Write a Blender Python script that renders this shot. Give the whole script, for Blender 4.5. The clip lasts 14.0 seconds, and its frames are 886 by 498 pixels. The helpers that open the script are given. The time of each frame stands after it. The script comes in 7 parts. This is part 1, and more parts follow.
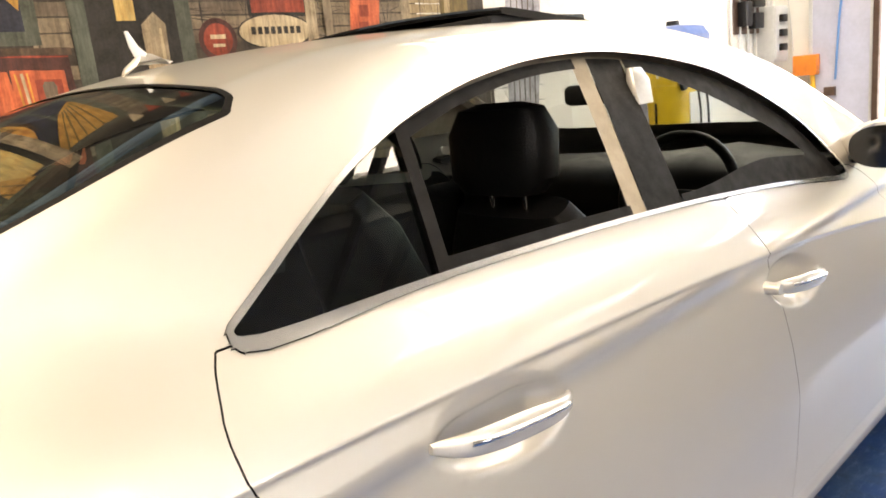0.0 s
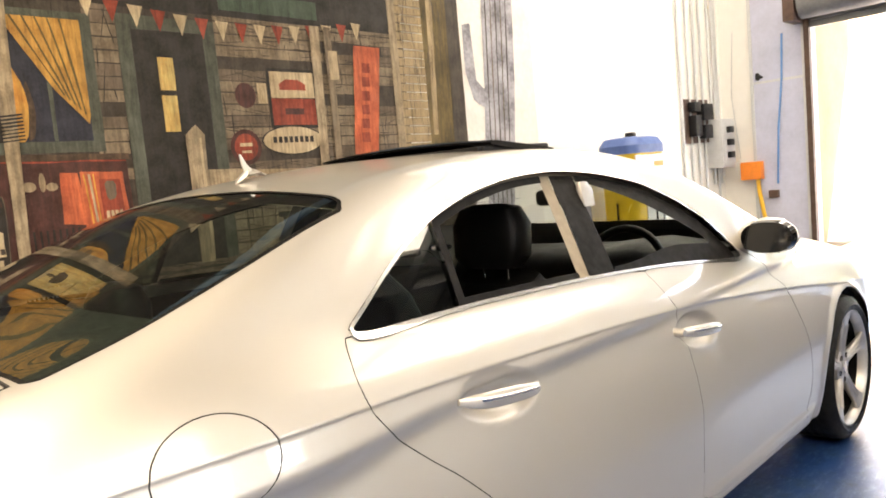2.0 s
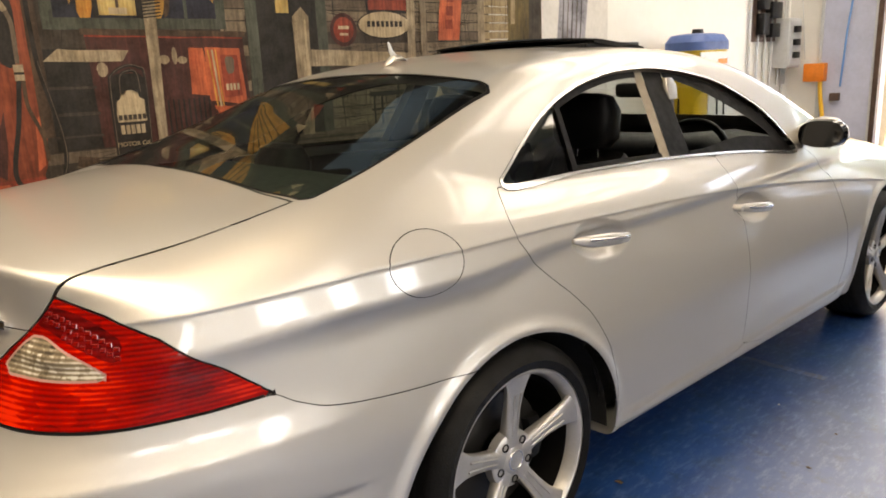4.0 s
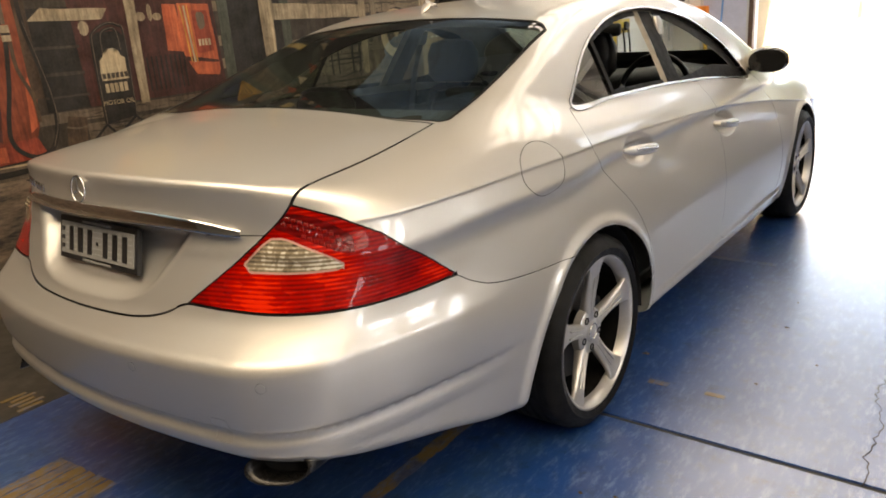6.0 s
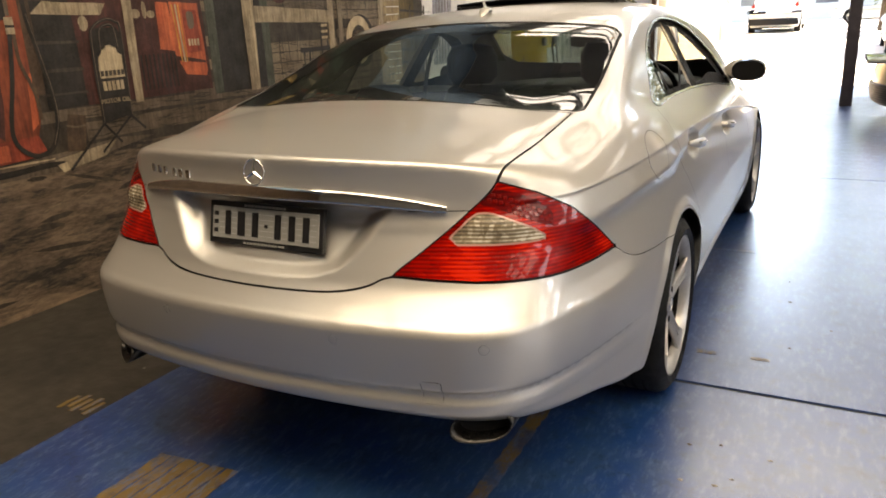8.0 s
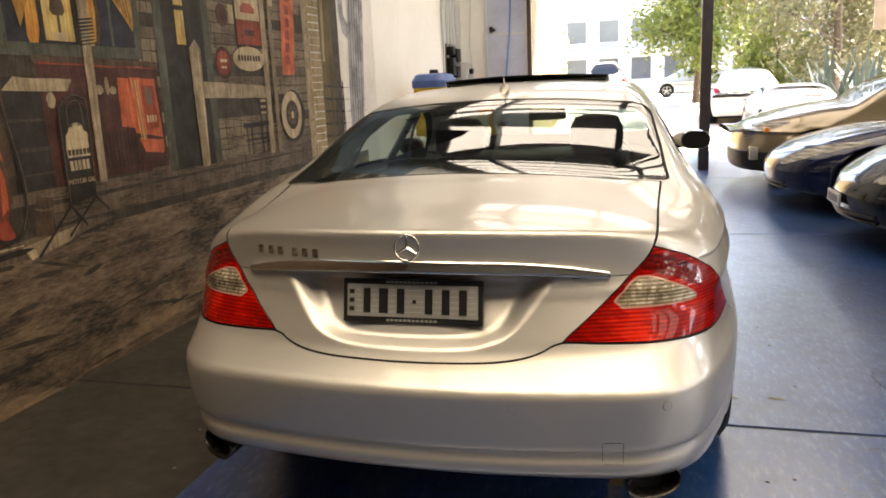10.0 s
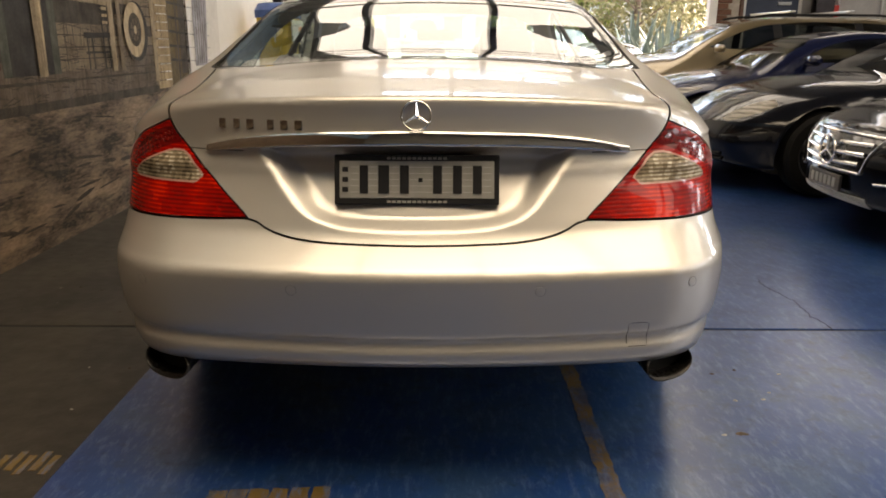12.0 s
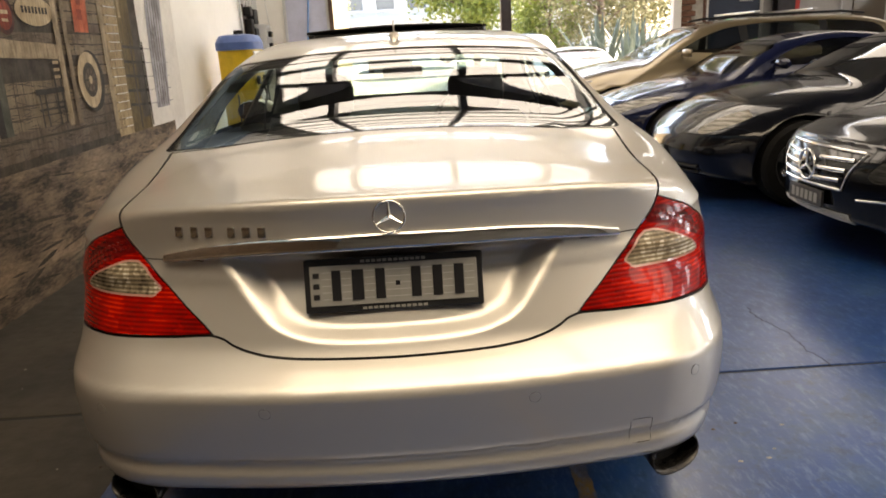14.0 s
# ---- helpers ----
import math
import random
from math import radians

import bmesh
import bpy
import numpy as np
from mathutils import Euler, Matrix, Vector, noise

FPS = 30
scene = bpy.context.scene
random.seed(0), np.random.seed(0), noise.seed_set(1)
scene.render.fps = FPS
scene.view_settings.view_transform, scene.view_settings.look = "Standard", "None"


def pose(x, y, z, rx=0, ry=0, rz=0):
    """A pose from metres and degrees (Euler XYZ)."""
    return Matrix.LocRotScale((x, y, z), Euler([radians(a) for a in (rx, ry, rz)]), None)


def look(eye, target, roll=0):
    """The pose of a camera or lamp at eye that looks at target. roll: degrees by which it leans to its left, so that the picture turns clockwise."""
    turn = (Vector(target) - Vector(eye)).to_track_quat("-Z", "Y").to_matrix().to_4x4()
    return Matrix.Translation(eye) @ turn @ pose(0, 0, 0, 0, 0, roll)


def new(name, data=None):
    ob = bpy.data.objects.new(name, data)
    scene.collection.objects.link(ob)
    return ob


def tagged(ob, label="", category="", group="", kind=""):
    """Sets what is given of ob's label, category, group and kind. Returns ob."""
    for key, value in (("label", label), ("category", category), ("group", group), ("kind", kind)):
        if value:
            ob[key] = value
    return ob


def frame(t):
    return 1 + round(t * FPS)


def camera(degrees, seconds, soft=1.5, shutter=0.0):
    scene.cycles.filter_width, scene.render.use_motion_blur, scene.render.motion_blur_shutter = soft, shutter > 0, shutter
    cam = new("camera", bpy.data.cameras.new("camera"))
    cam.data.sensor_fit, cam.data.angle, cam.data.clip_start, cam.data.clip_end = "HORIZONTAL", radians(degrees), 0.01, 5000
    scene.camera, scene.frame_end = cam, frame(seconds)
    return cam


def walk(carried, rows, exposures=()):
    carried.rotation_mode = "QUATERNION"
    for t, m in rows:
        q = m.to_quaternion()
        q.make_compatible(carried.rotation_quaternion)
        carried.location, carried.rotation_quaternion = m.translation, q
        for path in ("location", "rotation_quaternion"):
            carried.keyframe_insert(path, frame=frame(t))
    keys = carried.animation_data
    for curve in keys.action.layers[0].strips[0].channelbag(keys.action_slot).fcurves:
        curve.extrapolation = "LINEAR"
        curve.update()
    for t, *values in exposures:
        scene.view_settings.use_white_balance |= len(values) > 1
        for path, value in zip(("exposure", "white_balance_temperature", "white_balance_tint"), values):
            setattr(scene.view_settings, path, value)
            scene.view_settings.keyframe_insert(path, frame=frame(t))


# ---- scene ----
# The camera and its walk. World: x to the right of the silver car, y ahead of it, rear axle at y = 0, floor at z = 0.
cam = camera(61.86, 14.0, soft=1.8)
PATH = [
    (0, (1.499, -0.202, 1.302), (0.076, 1.135, 0.869), -6.0),
    (0.5, (1.577, -0.269, 1.337), (0.089, 1.018, 0.975), -7.6),
    (1, (1.673, -0.424, 1.334), (0.198, 0.879, 0.98), -7.3),
    (1.5, (1.779, -0.594, 1.322), (0.36, 0.787, 1.043), -6.7),
    (2, (1.915, -0.743, 1.342), (0.528, 0.685, 1.154), -5.2),
    (2.5, (2.12, -0.884, 1.305), (0.685, 0.477, 1.007), -3.1),
    (3, (2.18, -0.998, 1.358), (0.691, 0.276, 0.959), -3.1),
    (3.5, (2.155, -1.125, 1.366), (0.636, 0.097, 0.922), -1.7),
    (3.7, (2.144, -1.191, 1.369), (0.655, 0.065, 0.914), -2.0),
    (5.8, (1.945, -1.93, 1.365), (0.703, -0.475, 0.78), -4.5),
    (6, (1.93, -2.016, 1.373), (0.744, -0.524, 0.768), -4.5),
    (6.5, (1.886, -2.173, 1.366), (0.758, -0.64, 0.751), -3.6),
    (7, (1.702, -2.294, 1.356), (0.622, -0.73, 0.733), -5.2),
    (7.5, (1.534, -2.408, 1.355), (0.513, -0.793, 0.766), -2.2),
    (8, (1.364, -2.599, 1.373), (0.464, -0.913, 0.783), -2.7),
    (8.2, (1.29, -2.662, 1.383), (0.43, -0.948, 0.815), -1.6),
    (10.3, (0.514, -2.944, 1.424), (0.074, -1.041, 0.993), -1.9),
    (10.5, (0.457, -2.925, 1.411), (0.064, -1.014, 0.97), -1.5),
    (11, (0.295, -2.837, 1.39), (-0.015, -0.905, 0.976), -4.5),
    (11.5, (0.168, -2.809, 1.27), (0.017, -0.865, 0.828), -0.9),
    (12, (0.072, -2.851, 1.176), (0.063, -0.926, 0.635), 0.2),
    (12.5, (0.033, -2.817, 1.118), (0.01, -0.874, 0.643), 0.4),
    (13, (0.018, -2.806, 1.145), (0.028, -0.854, 0.71), -0.0),
    (13.5, (0.031, -2.806, 1.264), (0.099, -0.875, 0.749), 1.0),
    (14, (0.075, -2.664, 1.359), (0.122, -0.736, 0.827), -3.1),
]
EXPOSURES = [(t, stops, 7950, 14) for t, stops in ((0.0, 4.7), (1.0, 4.6), (2.0, 4.45), (3.0, 4.04), (3.5, 3.94), (6.0, 3.72), (8.0, 3.62), (10.5, 3.48), (12.0, 3.38), (14.0, 3.5))]
walk(cam, [(t, look(eye, target, roll)) for t, eye, target, roll in PATH], EXPOSURES)


# Daylight: sun and sky outside, let in by the roller door and the roof lights.
world = bpy.data.worlds.new("sky")
scene.world = world
world.use_nodes = True
wn = world.node_tree
sky = wn.nodes.new("ShaderNodeTexSky")
sky.sky_type = "NISHITA"
sky.sun_disc = False
sky.sun_elevation, sky.sun_rotation = radians(52), radians(40)
wn.links.new(sky.outputs["Color"], wn.nodes["Background"].inputs["Color"])
wn.nodes["Background"].inputs["Strength"].default_value = 0.12

sun = new("sun", bpy.data.lights.new("sun", "SUN"))
sun.data.energy, sun.data.angle, sun.data.color = 3.8, radians(0.5), (1.0, 0.95, 0.87)
sun.matrix_world = look((9, 22, 16), (0, 14, 0))


def area(name, at, target, w, h, power, color):
    lamp = new(name, bpy.data.lights.new(name, "AREA"))
    lamp.data.shape, lamp.data.size, lamp.data.size_y = "RECTANGLE", w, h
    lamp.data.energy, lamp.data.color = power, color
    lamp.matrix_world = look(at, target)
    return lamp


# Daylight in the roof openings.
ROOF_Z = 5.0
# Each roof light: x from, x to, y from, y to, power, tone.
WARM_DAY, COOL_DAY = (1.0, 0.90, 0.74), (1.0, 0.97, 0.92)
ROOF_LIGHTS = (
    (-1.9, 4.8, -4.0, -0.6, 42, WARM_DAY),
    (-1.7, 3.6, 3.95, 8.7, 30, COOL_DAY),
    # Unseen, added as fill for the floor on the right.
    (5.2, 10.4, -5.0, -2.0, 20, COOL_DAY),
    (5.2, 10.4, -0.4, 2.1, 18, COOL_DAY),
    # Unseen, added as fill for the exit wall.
    (6.0, 11.4, 8.4, 11.6, 10, COOL_DAY),
)
for x0, x1, y0, y1, power, tone in ROOF_LIGHTS:
    cx_, cy_ = (x0 + x1) / 2, (y0 + y1) / 2
    area("skylight_lamp", (cx_, cy_, ROOF_Z + 0.09), (cx_, cy_ + 0.0001, 0), x1 - x0, y1 - y0, power, tone)
# High windows in the far side wall: y from, y to.
EAST_X, EAST_Z0, EAST_Z1 = 12.0, 2.9, 4.2
EAST_WINDOWS = ((-5.0, -3.6), (-2.4, -1.0), (0.2, 1.6), (2.8, 4.2), (5.4, 6.8))
for y0, y1 in EAST_WINDOWS:
    area("window_lamp", (EAST_X + 0.12, (y0 + y1) / 2, (EAST_Z0 + EAST_Z1) / 2), (0, (y0 + y1) / 2, (EAST_Z0 + EAST_Z1) / 2), y1 - y0, EAST_Z1 - EAST_Z0, 2.4, COOL_DAY)


# Materials.
def mat(name, color, rough=0.5, metal=0.0, var=0.0, scale=8.0, bump=0.0, bscale=60.0, coat=0.0, var2=None, emit=0.0, spec=0.5, coords="Object"):
    """A surface with base colour, a second tone in blotches, fine grain and relief."""
    m = bpy.data.materials.new(name)
    m.use_nodes = True
    nt = m.node_tree
    b = nt.nodes["Principled BSDF"]
    b.inputs["Base Color"].default_value = (*color, 1)
    b.inputs["Roughness"].default_value = rough
    b.inputs["Metallic"].default_value = metal
    b.inputs["Coat Weight"].default_value = coat
    b.inputs["Coat Roughness"].default_value = 0.04
    b.inputs["Specular IOR Level"].default_value = spec
    if emit:
        b.inputs["Emission Color"].default_value = (*color, 1)
        b.inputs["Emission Strength"].default_value = emit
    if var or bump:
        tc = nt.nodes.new("ShaderNodeTexCoord")
    if var:
        big, fine = nt.nodes.new("ShaderNodeTexNoise"), nt.nodes.new("ShaderNodeTexNoise")
        big.inputs["Scale"].default_value, fine.inputs["Scale"].default_value = scale, scale * 9
        big.inputs["Detail"].default_value, fine.inputs["Detail"].default_value = 6, 4
        add = nt.nodes.new("ShaderNodeMath")
        add.operation = "MULTIPLY_ADD"
        add.inputs[1].default_value = 0.45
        nt.links.new(fine.outputs["Fac"], add.inputs[0])
        nt.links.new(big.outputs["Fac"], add.inputs[2])
        ramp = nt.nodes.new("ShaderNodeValToRGB")
        dark = var2 or tuple(c * (1 - var) for c in color)
        ramp.color_ramp.elements[0].position, ramp.color_ramp.elements[1].position = 0.52, 0.86
        ramp.color_ramp.elements[0].color, ramp.color_ramp.elements[1].color = (*dark, 1), (*color, 1)
        for n in (big, fine):
            nt.links.new(tc.outputs[coords], n.inputs["Vector"])
        nt.links.new(add.outputs[0], ramp.inputs["Fac"])
        nt.links.new(ramp.outputs["Color"], b.inputs["Base Color"])
        mr = nt.nodes.new("ShaderNodeMapRange")
        mr.inputs["From Min"].default_value, mr.inputs["From Max"].default_value = 0.4, 0.9
        mr.inputs["To Min"].default_value, mr.inputs["To Max"].default_value = min(1, rough * 1.25), rough * 0.85
        nt.links.new(add.outputs[0], mr.inputs["Value"])
        nt.links.new(mr.outputs["Result"], b.inputs["Roughness"])
    if bump:
        bn, bp = nt.nodes.new("ShaderNodeTexNoise"), nt.nodes.new("ShaderNodeBump")
        bn.inputs["Scale"].default_value, bn.inputs["Detail"].default_value = bscale, 5
        bp.inputs["Strength"].default_value, bp.inputs["Distance"].default_value = bump, 0.01
        nt.links.new(tc.outputs[coords], bn.inputs["Vector"])
        nt.links.new(bn.outputs["Fac"], bp.inputs["Height"])
        nt.links.new(bp.outputs["Normal"], b.inputs["Normal"])
    return m


def glass(name, tint, gloss=1.5, rough=0.0):
    """Thin pane: tinted see-through with Fresnel gloss."""
    m = bpy.data.materials.new(name)
    m.use_nodes = True
    nt = m.node_tree
    nt.nodes.remove(nt.nodes["Principled BSDF"])
    out = nt.nodes["Material Output"]
    tr, gl, mx, lw, pw, sc = (nt.nodes.new("ShaderNode" + k) for k in ("BsdfTransparent", "BsdfGlossy", "MixShader", "LayerWeight", "Math", "Math"))
    tr.inputs["Color"].default_value = (*tint, 1)
    gl.inputs["Roughness"].default_value = rough
    base = ((gloss - 1) / (gloss + 1)) ** 2 * 2.2
    pw.operation, sc.operation = "POWER", "MULTIPLY_ADD"
    pw.inputs[1].default_value = 4.0
    sc.inputs[1].default_value, sc.inputs[2].default_value = 1 - base, base
    lw.inputs["Blend"].default_value = 0.5
    nt.links.new(lw.outputs["Facing"], pw.inputs[0])
    nt.links.new(pw.outputs[0], sc.inputs[0])
    nt.links.new(sc.outputs[0], mx.inputs["Fac"])
    nt.links.new(tr.outputs[0], mx.inputs[1])
    nt.links.new(gl.outputs[0], mx.inputs[2])
    nt.links.new(mx.outputs[0], out.inputs["Surface"])
    return m


def paint(name, color, rough=0.3, metal=0.75, flake=0.04):
    """Metallic car paint: fine flakes under a clear coat."""
    m = mat(name, color, rough, metal, coat=1.0)
    nt = m.node_tree
    b = nt.nodes["Principled BSDF"]
    b.inputs["Coat Roughness"].default_value, b.inputs["Coat IOR"].default_value = 0.02, 1.6
    tc, vo, bp = nt.nodes.new("ShaderNodeTexCoord"), nt.nodes.new("ShaderNodeTexNoise"), nt.nodes.new("ShaderNodeBump")
    vo.inputs["Scale"].default_value = 900
    bp.inputs["Strength"].default_value, bp.inputs["Distance"].default_value = flake, 0.002
    nt.links.new(tc.outputs["Object"], vo.inputs["Vector"])
    nt.links.new(vo.outputs["Fac"], bp.inputs["Height"])
    nt.links.new(bp.outputs["Normal"], b.inputs["Normal"])
    return m


SILVER = paint("silver_paint", (0.52, 0.50, 0.46), 0.43, 0.68)
silver_coat = SILVER.node_tree.nodes["Principled BSDF"].inputs
silver_coat["Coat Weight"].default_value, silver_coat["Coat Roughness"].default_value = 0.75, 0.07
TRIM = mat("polished_trim", (0.86, 0.85, 0.83), 0.24, 1.0)
CHROME = mat("chrome", (0.85, 0.84, 0.82), 0.06, 1.0)
ALLOY = mat("alloy", (0.50, 0.49, 0.47), 0.36, 0.7, var=0.12, scale=20)
RUBBER = mat("tyre_rubber", (0.007, 0.0068, 0.0065), 0.5, var=0.4, scale=25, bump=0.15, bscale=200, spec=0.14)
BLACK = mat("black_plastic", (0.010, 0.010, 0.011), 0.4, var=0.2, scale=30, spec=0.22)
SEAL = mat("black_rubber", (0.0045, 0.004, 0.0038), 0.6, var=0.3, scale=30, spec=0.12)
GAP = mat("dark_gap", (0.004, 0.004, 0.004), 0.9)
LEATHER = mat("black_leather", (0.006, 0.006, 0.007), 0.42, var=0.3, scale=14, bump=0.25, bscale=260, spec=0.25)
BEIGE = mat("beige_trim", (0.26, 0.22, 0.165), 0.8, var=0.15, scale=30, bump=0.1, bscale=400)
REAR_GLASS = glass("rear_glass", (0.48, 0.59, 0.52), 1.64)
CLEAR = glass("clear_glass", (0.72, 0.78, 0.75), 1.5)
WHITE = mat("white_plaster", (0.80, 0.78, 0.73), 0.7, var=0.06, scale=1.2, bump=0.12, bscale=30)
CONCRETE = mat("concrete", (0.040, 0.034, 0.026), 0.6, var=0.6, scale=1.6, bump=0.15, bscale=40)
STEEL = mat("roof_steel", (0.20, 0.20, 0.20), 0.5, 0.3, var=0.25, scale=3)


# Small tools for meshes.
def mesh_of(name, verts, faces, material, parent=None, smooth=False, label=""):
    me = bpy.data.meshes.new(name)
    me.from_pydata([tuple(v) for v in verts], [], [tuple(f) for f in faces])
    me.materials.append(material)
    me.update()
    if smooth:
        me.shade_smooth()
    ob = new(name, me)
    ob.parent = parent
    if label:
        ob["label"] = label
    return ob


def part(name, bm, material, parent=None, label="", smooth=False, m=None):
    me = bpy.data.meshes.new(name)
    bmesh.ops.recalc_face_normals(bm, faces=bm.faces)
    bm.to_mesh(me)
    bm.free()
    me.materials.append(material)
    if smooth:
        me.shade_smooth()
        me.set_sharp_from_angle(angle=radians(38))
    ob = new(name, me)
    ob.parent = parent
    if m is not None:
        ob.matrix_basis = m
    if label:
        ob["label"] = label
    return ob


def box_bm(lo, hi, bevel=0.0, seg=2):
    bm = bmesh.new()
    bmesh.ops.create_cube(bm, size=1)
    lo, hi = Vector(lo), Vector(hi)
    for v in bm.verts:
        v.co = Vector([(lo[i] + hi[i]) / 2 + v.co[i] * (hi[i] - lo[i]) for i in range(3)])
    if bevel:
        bmesh.ops.bevel(bm, geom=bm.edges[:], offset=bevel, segments=seg, affect="EDGES", profile=0.6)
    return bm


def box(name, lo, hi, material, parent=None, bevel=0.0, label="", seg=2):
    return part(name, box_bm(lo, hi, bevel, seg), material, parent, label, smooth=bevel > 0.004)


def empty(name, at=(0, 0, 0), label="", category="", group="", kind=""):
    ob = new(name)
    ob.location = at
    return tagged(ob, label, category, group, kind)


def tube(name, pts, r, material, parent=None, label="", closed=False, sides=10):
    """A round bar along a line of points."""
    cu = bpy.data.curves.new(name, "CURVE")
    cu.dimensions, cu.bevel_depth, cu.bevel_resolution, cu.use_fill_caps = "3D", r, max(1, sides // 4), True
    sp = cu.splines.new("POLY")
    sp.points.add(len(pts) - 1)
    for p, q in zip(sp.points, pts):
        p.co = (*q, 1)
    sp.use_cyclic_u = closed
    tmp = bpy.data.objects.new(name, cu)
    me = bpy.data.meshes.new_from_object(tmp)
    bpy.data.objects.remove(tmp)
    bpy.data.curves.remove(cu)
    me.name = name
    me.materials.clear()
    me.materials.append(material)
    me.shade_smooth()
    ob = new(name, me)
    ob.parent = parent
    if label:
        ob["label"] = label
    return ob


def lathe(profile, seg=48, axis="x"):
    """A bmesh turned about an axis from (along, radius) pairs."""
    bm = bmesh.new()
    rings = []
    for a, r in profile:
        ring = []
        for k in range(seg):
            t = 2 * math.pi * k / seg
            c, s = r * math.cos(t), r * math.sin(t)
            ring.append(bm.verts.new({"x": (a, c, s), "y": (c, a, s), "z": (c, s, a)}[axis]))
        rings.append(ring)
    for p, q in zip(rings, rings[1:]):
        for k in range(seg):
            bm.faces.new((p[k], p[(k + 1) % seg], q[(k + 1) % seg], q[k]))
    return bm


def text_mesh(name, words, size, material, parent, m, depth=0.0015, align="CENTER", label=""):
    cu = bpy.data.curves.new(name, "FONT")
    cu.body, cu.size, cu.extrude, cu.align_x, cu.align_y = words, size, depth, align, "CENTER"
    tmp = bpy.data.objects.new(name, cu)
    me = bpy.data.meshes.new_from_object(tmp)
    bpy.data.objects.remove(tmp)
    bpy.data.curves.remove(cu)
    me.name = name
    me.materials.clear()
    me.materials.append(material)
    ob = new(name, me)
    ob.parent = parent
    ob.matrix_basis = m
    if label:
        ob["label"] = label
    return ob


# ---- the hall ----
WALL_X, FRONT_Y, BACK_Y, RIGHT_X, DEEP_Y = -2.25, 9.1, -8.0, 12.0, 12.5


def floor_paint(name, top, worn, rough):
    """Old floor paint: scuffs, bare patches and tyre dust over the coat."""
    m = mat(name, top, rough, var=0.35, scale=0.9, bump=0.06, bscale=35)
    nt = m.node_tree
    b = nt.nodes["Principled BSDF"]
    old = b.inputs["Base Color"].links[0].from_socket
    tc, n1, n2, r1, mx = (nt.nodes.new("ShaderNode" + k) for k in ("TexCoord", "TexNoise", "TexNoise", "ValToRGB", "MixRGB"))
    n1.inputs["Scale"].default_value, n1.inputs["Detail"].default_value, n1.inputs["Roughness"].default_value = 3.5, 12, 0.72
    n2.inputs["Scale"].default_value, n2.inputs["Detail"].default_value = 0.5, 3
    ad = nt.nodes.new("ShaderNodeMath")
    ad.operation = "MULTIPLY_ADD"
    ad.inputs[1].default_value = 0.7
    nt.links.new(tc.outputs["Object"], n1.inputs["Vector"])
    nt.links.new(tc.outputs["Object"], n2.inputs["Vector"])
    nt.links.new(n2.outputs["Fac"], ad.inputs[0])
    nt.links.new(n1.outputs["Fac"], ad.inputs[2])
    r1.color_ramp.elements[0].position, r1.color_ramp.elements[1].position = 0.86, 1.25
    nt.links.new(ad.outputs[0], r1.inputs["Fac"])
    nt.links.new(r1.outputs["Color"], mx.inputs["Fac"])
    nt.links.new(old, mx.inputs[1])
    mx.inputs[2].default_value = (*worn, 1)
    # Fine pale scuffs and dark specks.
    n3, r3, mp, n4, r4, m3, m4 = (nt.nodes.new("ShaderNode" + k) for k in ("TexNoise", "ValToRGB", "Mapping", "TexNoise", "ValToRGB", "MixRGB", "MixRGB"))
    mp.inputs["Scale"].default_value, mp.inputs["Rotation"].default_value = (1.0, 0.28, 1.0), (0, 0, 0.5)
    n3.inputs["Scale"].default_value, n3.inputs["Detail"].default_value, n3.inputs["Roughness"].default_value = 38, 14, 0.8
    n4.inputs["Scale"].default_value, n4.inputs["Detail"].default_value, n4.inputs["Roughness"].default_value = 14, 14, 0.75
    r3.color_ramp.elements[0].position, r3.color_ramp.elements[1].position = 0.50, 0.64
    r4.color_ramp.elements[0].position, r4.color_ramp.elements[1].position = 0.53, 0.70
    nt.links.new(tc.outputs["Object"], mp.inputs["Vector"])
    nt.links.new(mp.outputs["Vector"], n3.inputs["Vector"])
    nt.links.new(tc.outputs["Object"], n4.inputs["Vector"])
    nt.links.new(n3.outputs["Fac"], r3.inputs["Fac"])
    nt.links.new(n4.outputs["Fac"], r4.inputs["Fac"])
    nt.links.new(r3.outputs["Color"], m3.inputs["Fac"])
    nt.links.new(r4.outputs["Color"], m4.inputs["Fac"])
    nt.links.new(mx.outputs[0], m3.inputs[1])
    m3.inputs[2].default_value = (*[0.05 + 1.3 * v for v in worn], 1)
    nt.links.new(m3.outputs[0], m4.inputs[1])
    m4.inputs[2].default_value = (*[0.35 * v for v in top], 1)
    nt.links.new(m4.outputs[0], b.inputs["Base Color"])
    return m


BLUE = floor_paint("blue_floor_paint", (0.005, 0.046, 0.190), (0.020, 0.062, 0.160), 0.34)
BLUE.node_tree.nodes["Principled BSDF"].inputs["Coat Weight"].default_value = 1.0
BLUE.node_tree.nodes["Principled BSDF"].inputs["Coat IOR"].default_value = 1.7
BLUE.node_tree.nodes["Principled BSDF"].inputs["Coat Roughness"].default_value = 0.27
GROOVE = mat("joint_filler", (0.02, 0.022, 0.028), 0.9)
JOINT_Y = 0.092
floor = tagged(new("floor"), "worn blue painted concrete garage floor with a saw-cut joint", "floor", kind="structure")
SLABS = ((BACK_Y, -3.905), (-3.895, JOINT_Y - 0.011), (JOINT_Y + 0.011, 4.095), (4.105, 8.1), (8.11, DEEP_Y))
for a, b in SLABS:
    box("slab", (-1.03, a, -0.25), (RIGHT_X, b, 0), BLUE, floor, 0.003)
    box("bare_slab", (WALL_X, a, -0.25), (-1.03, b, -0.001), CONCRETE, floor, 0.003)
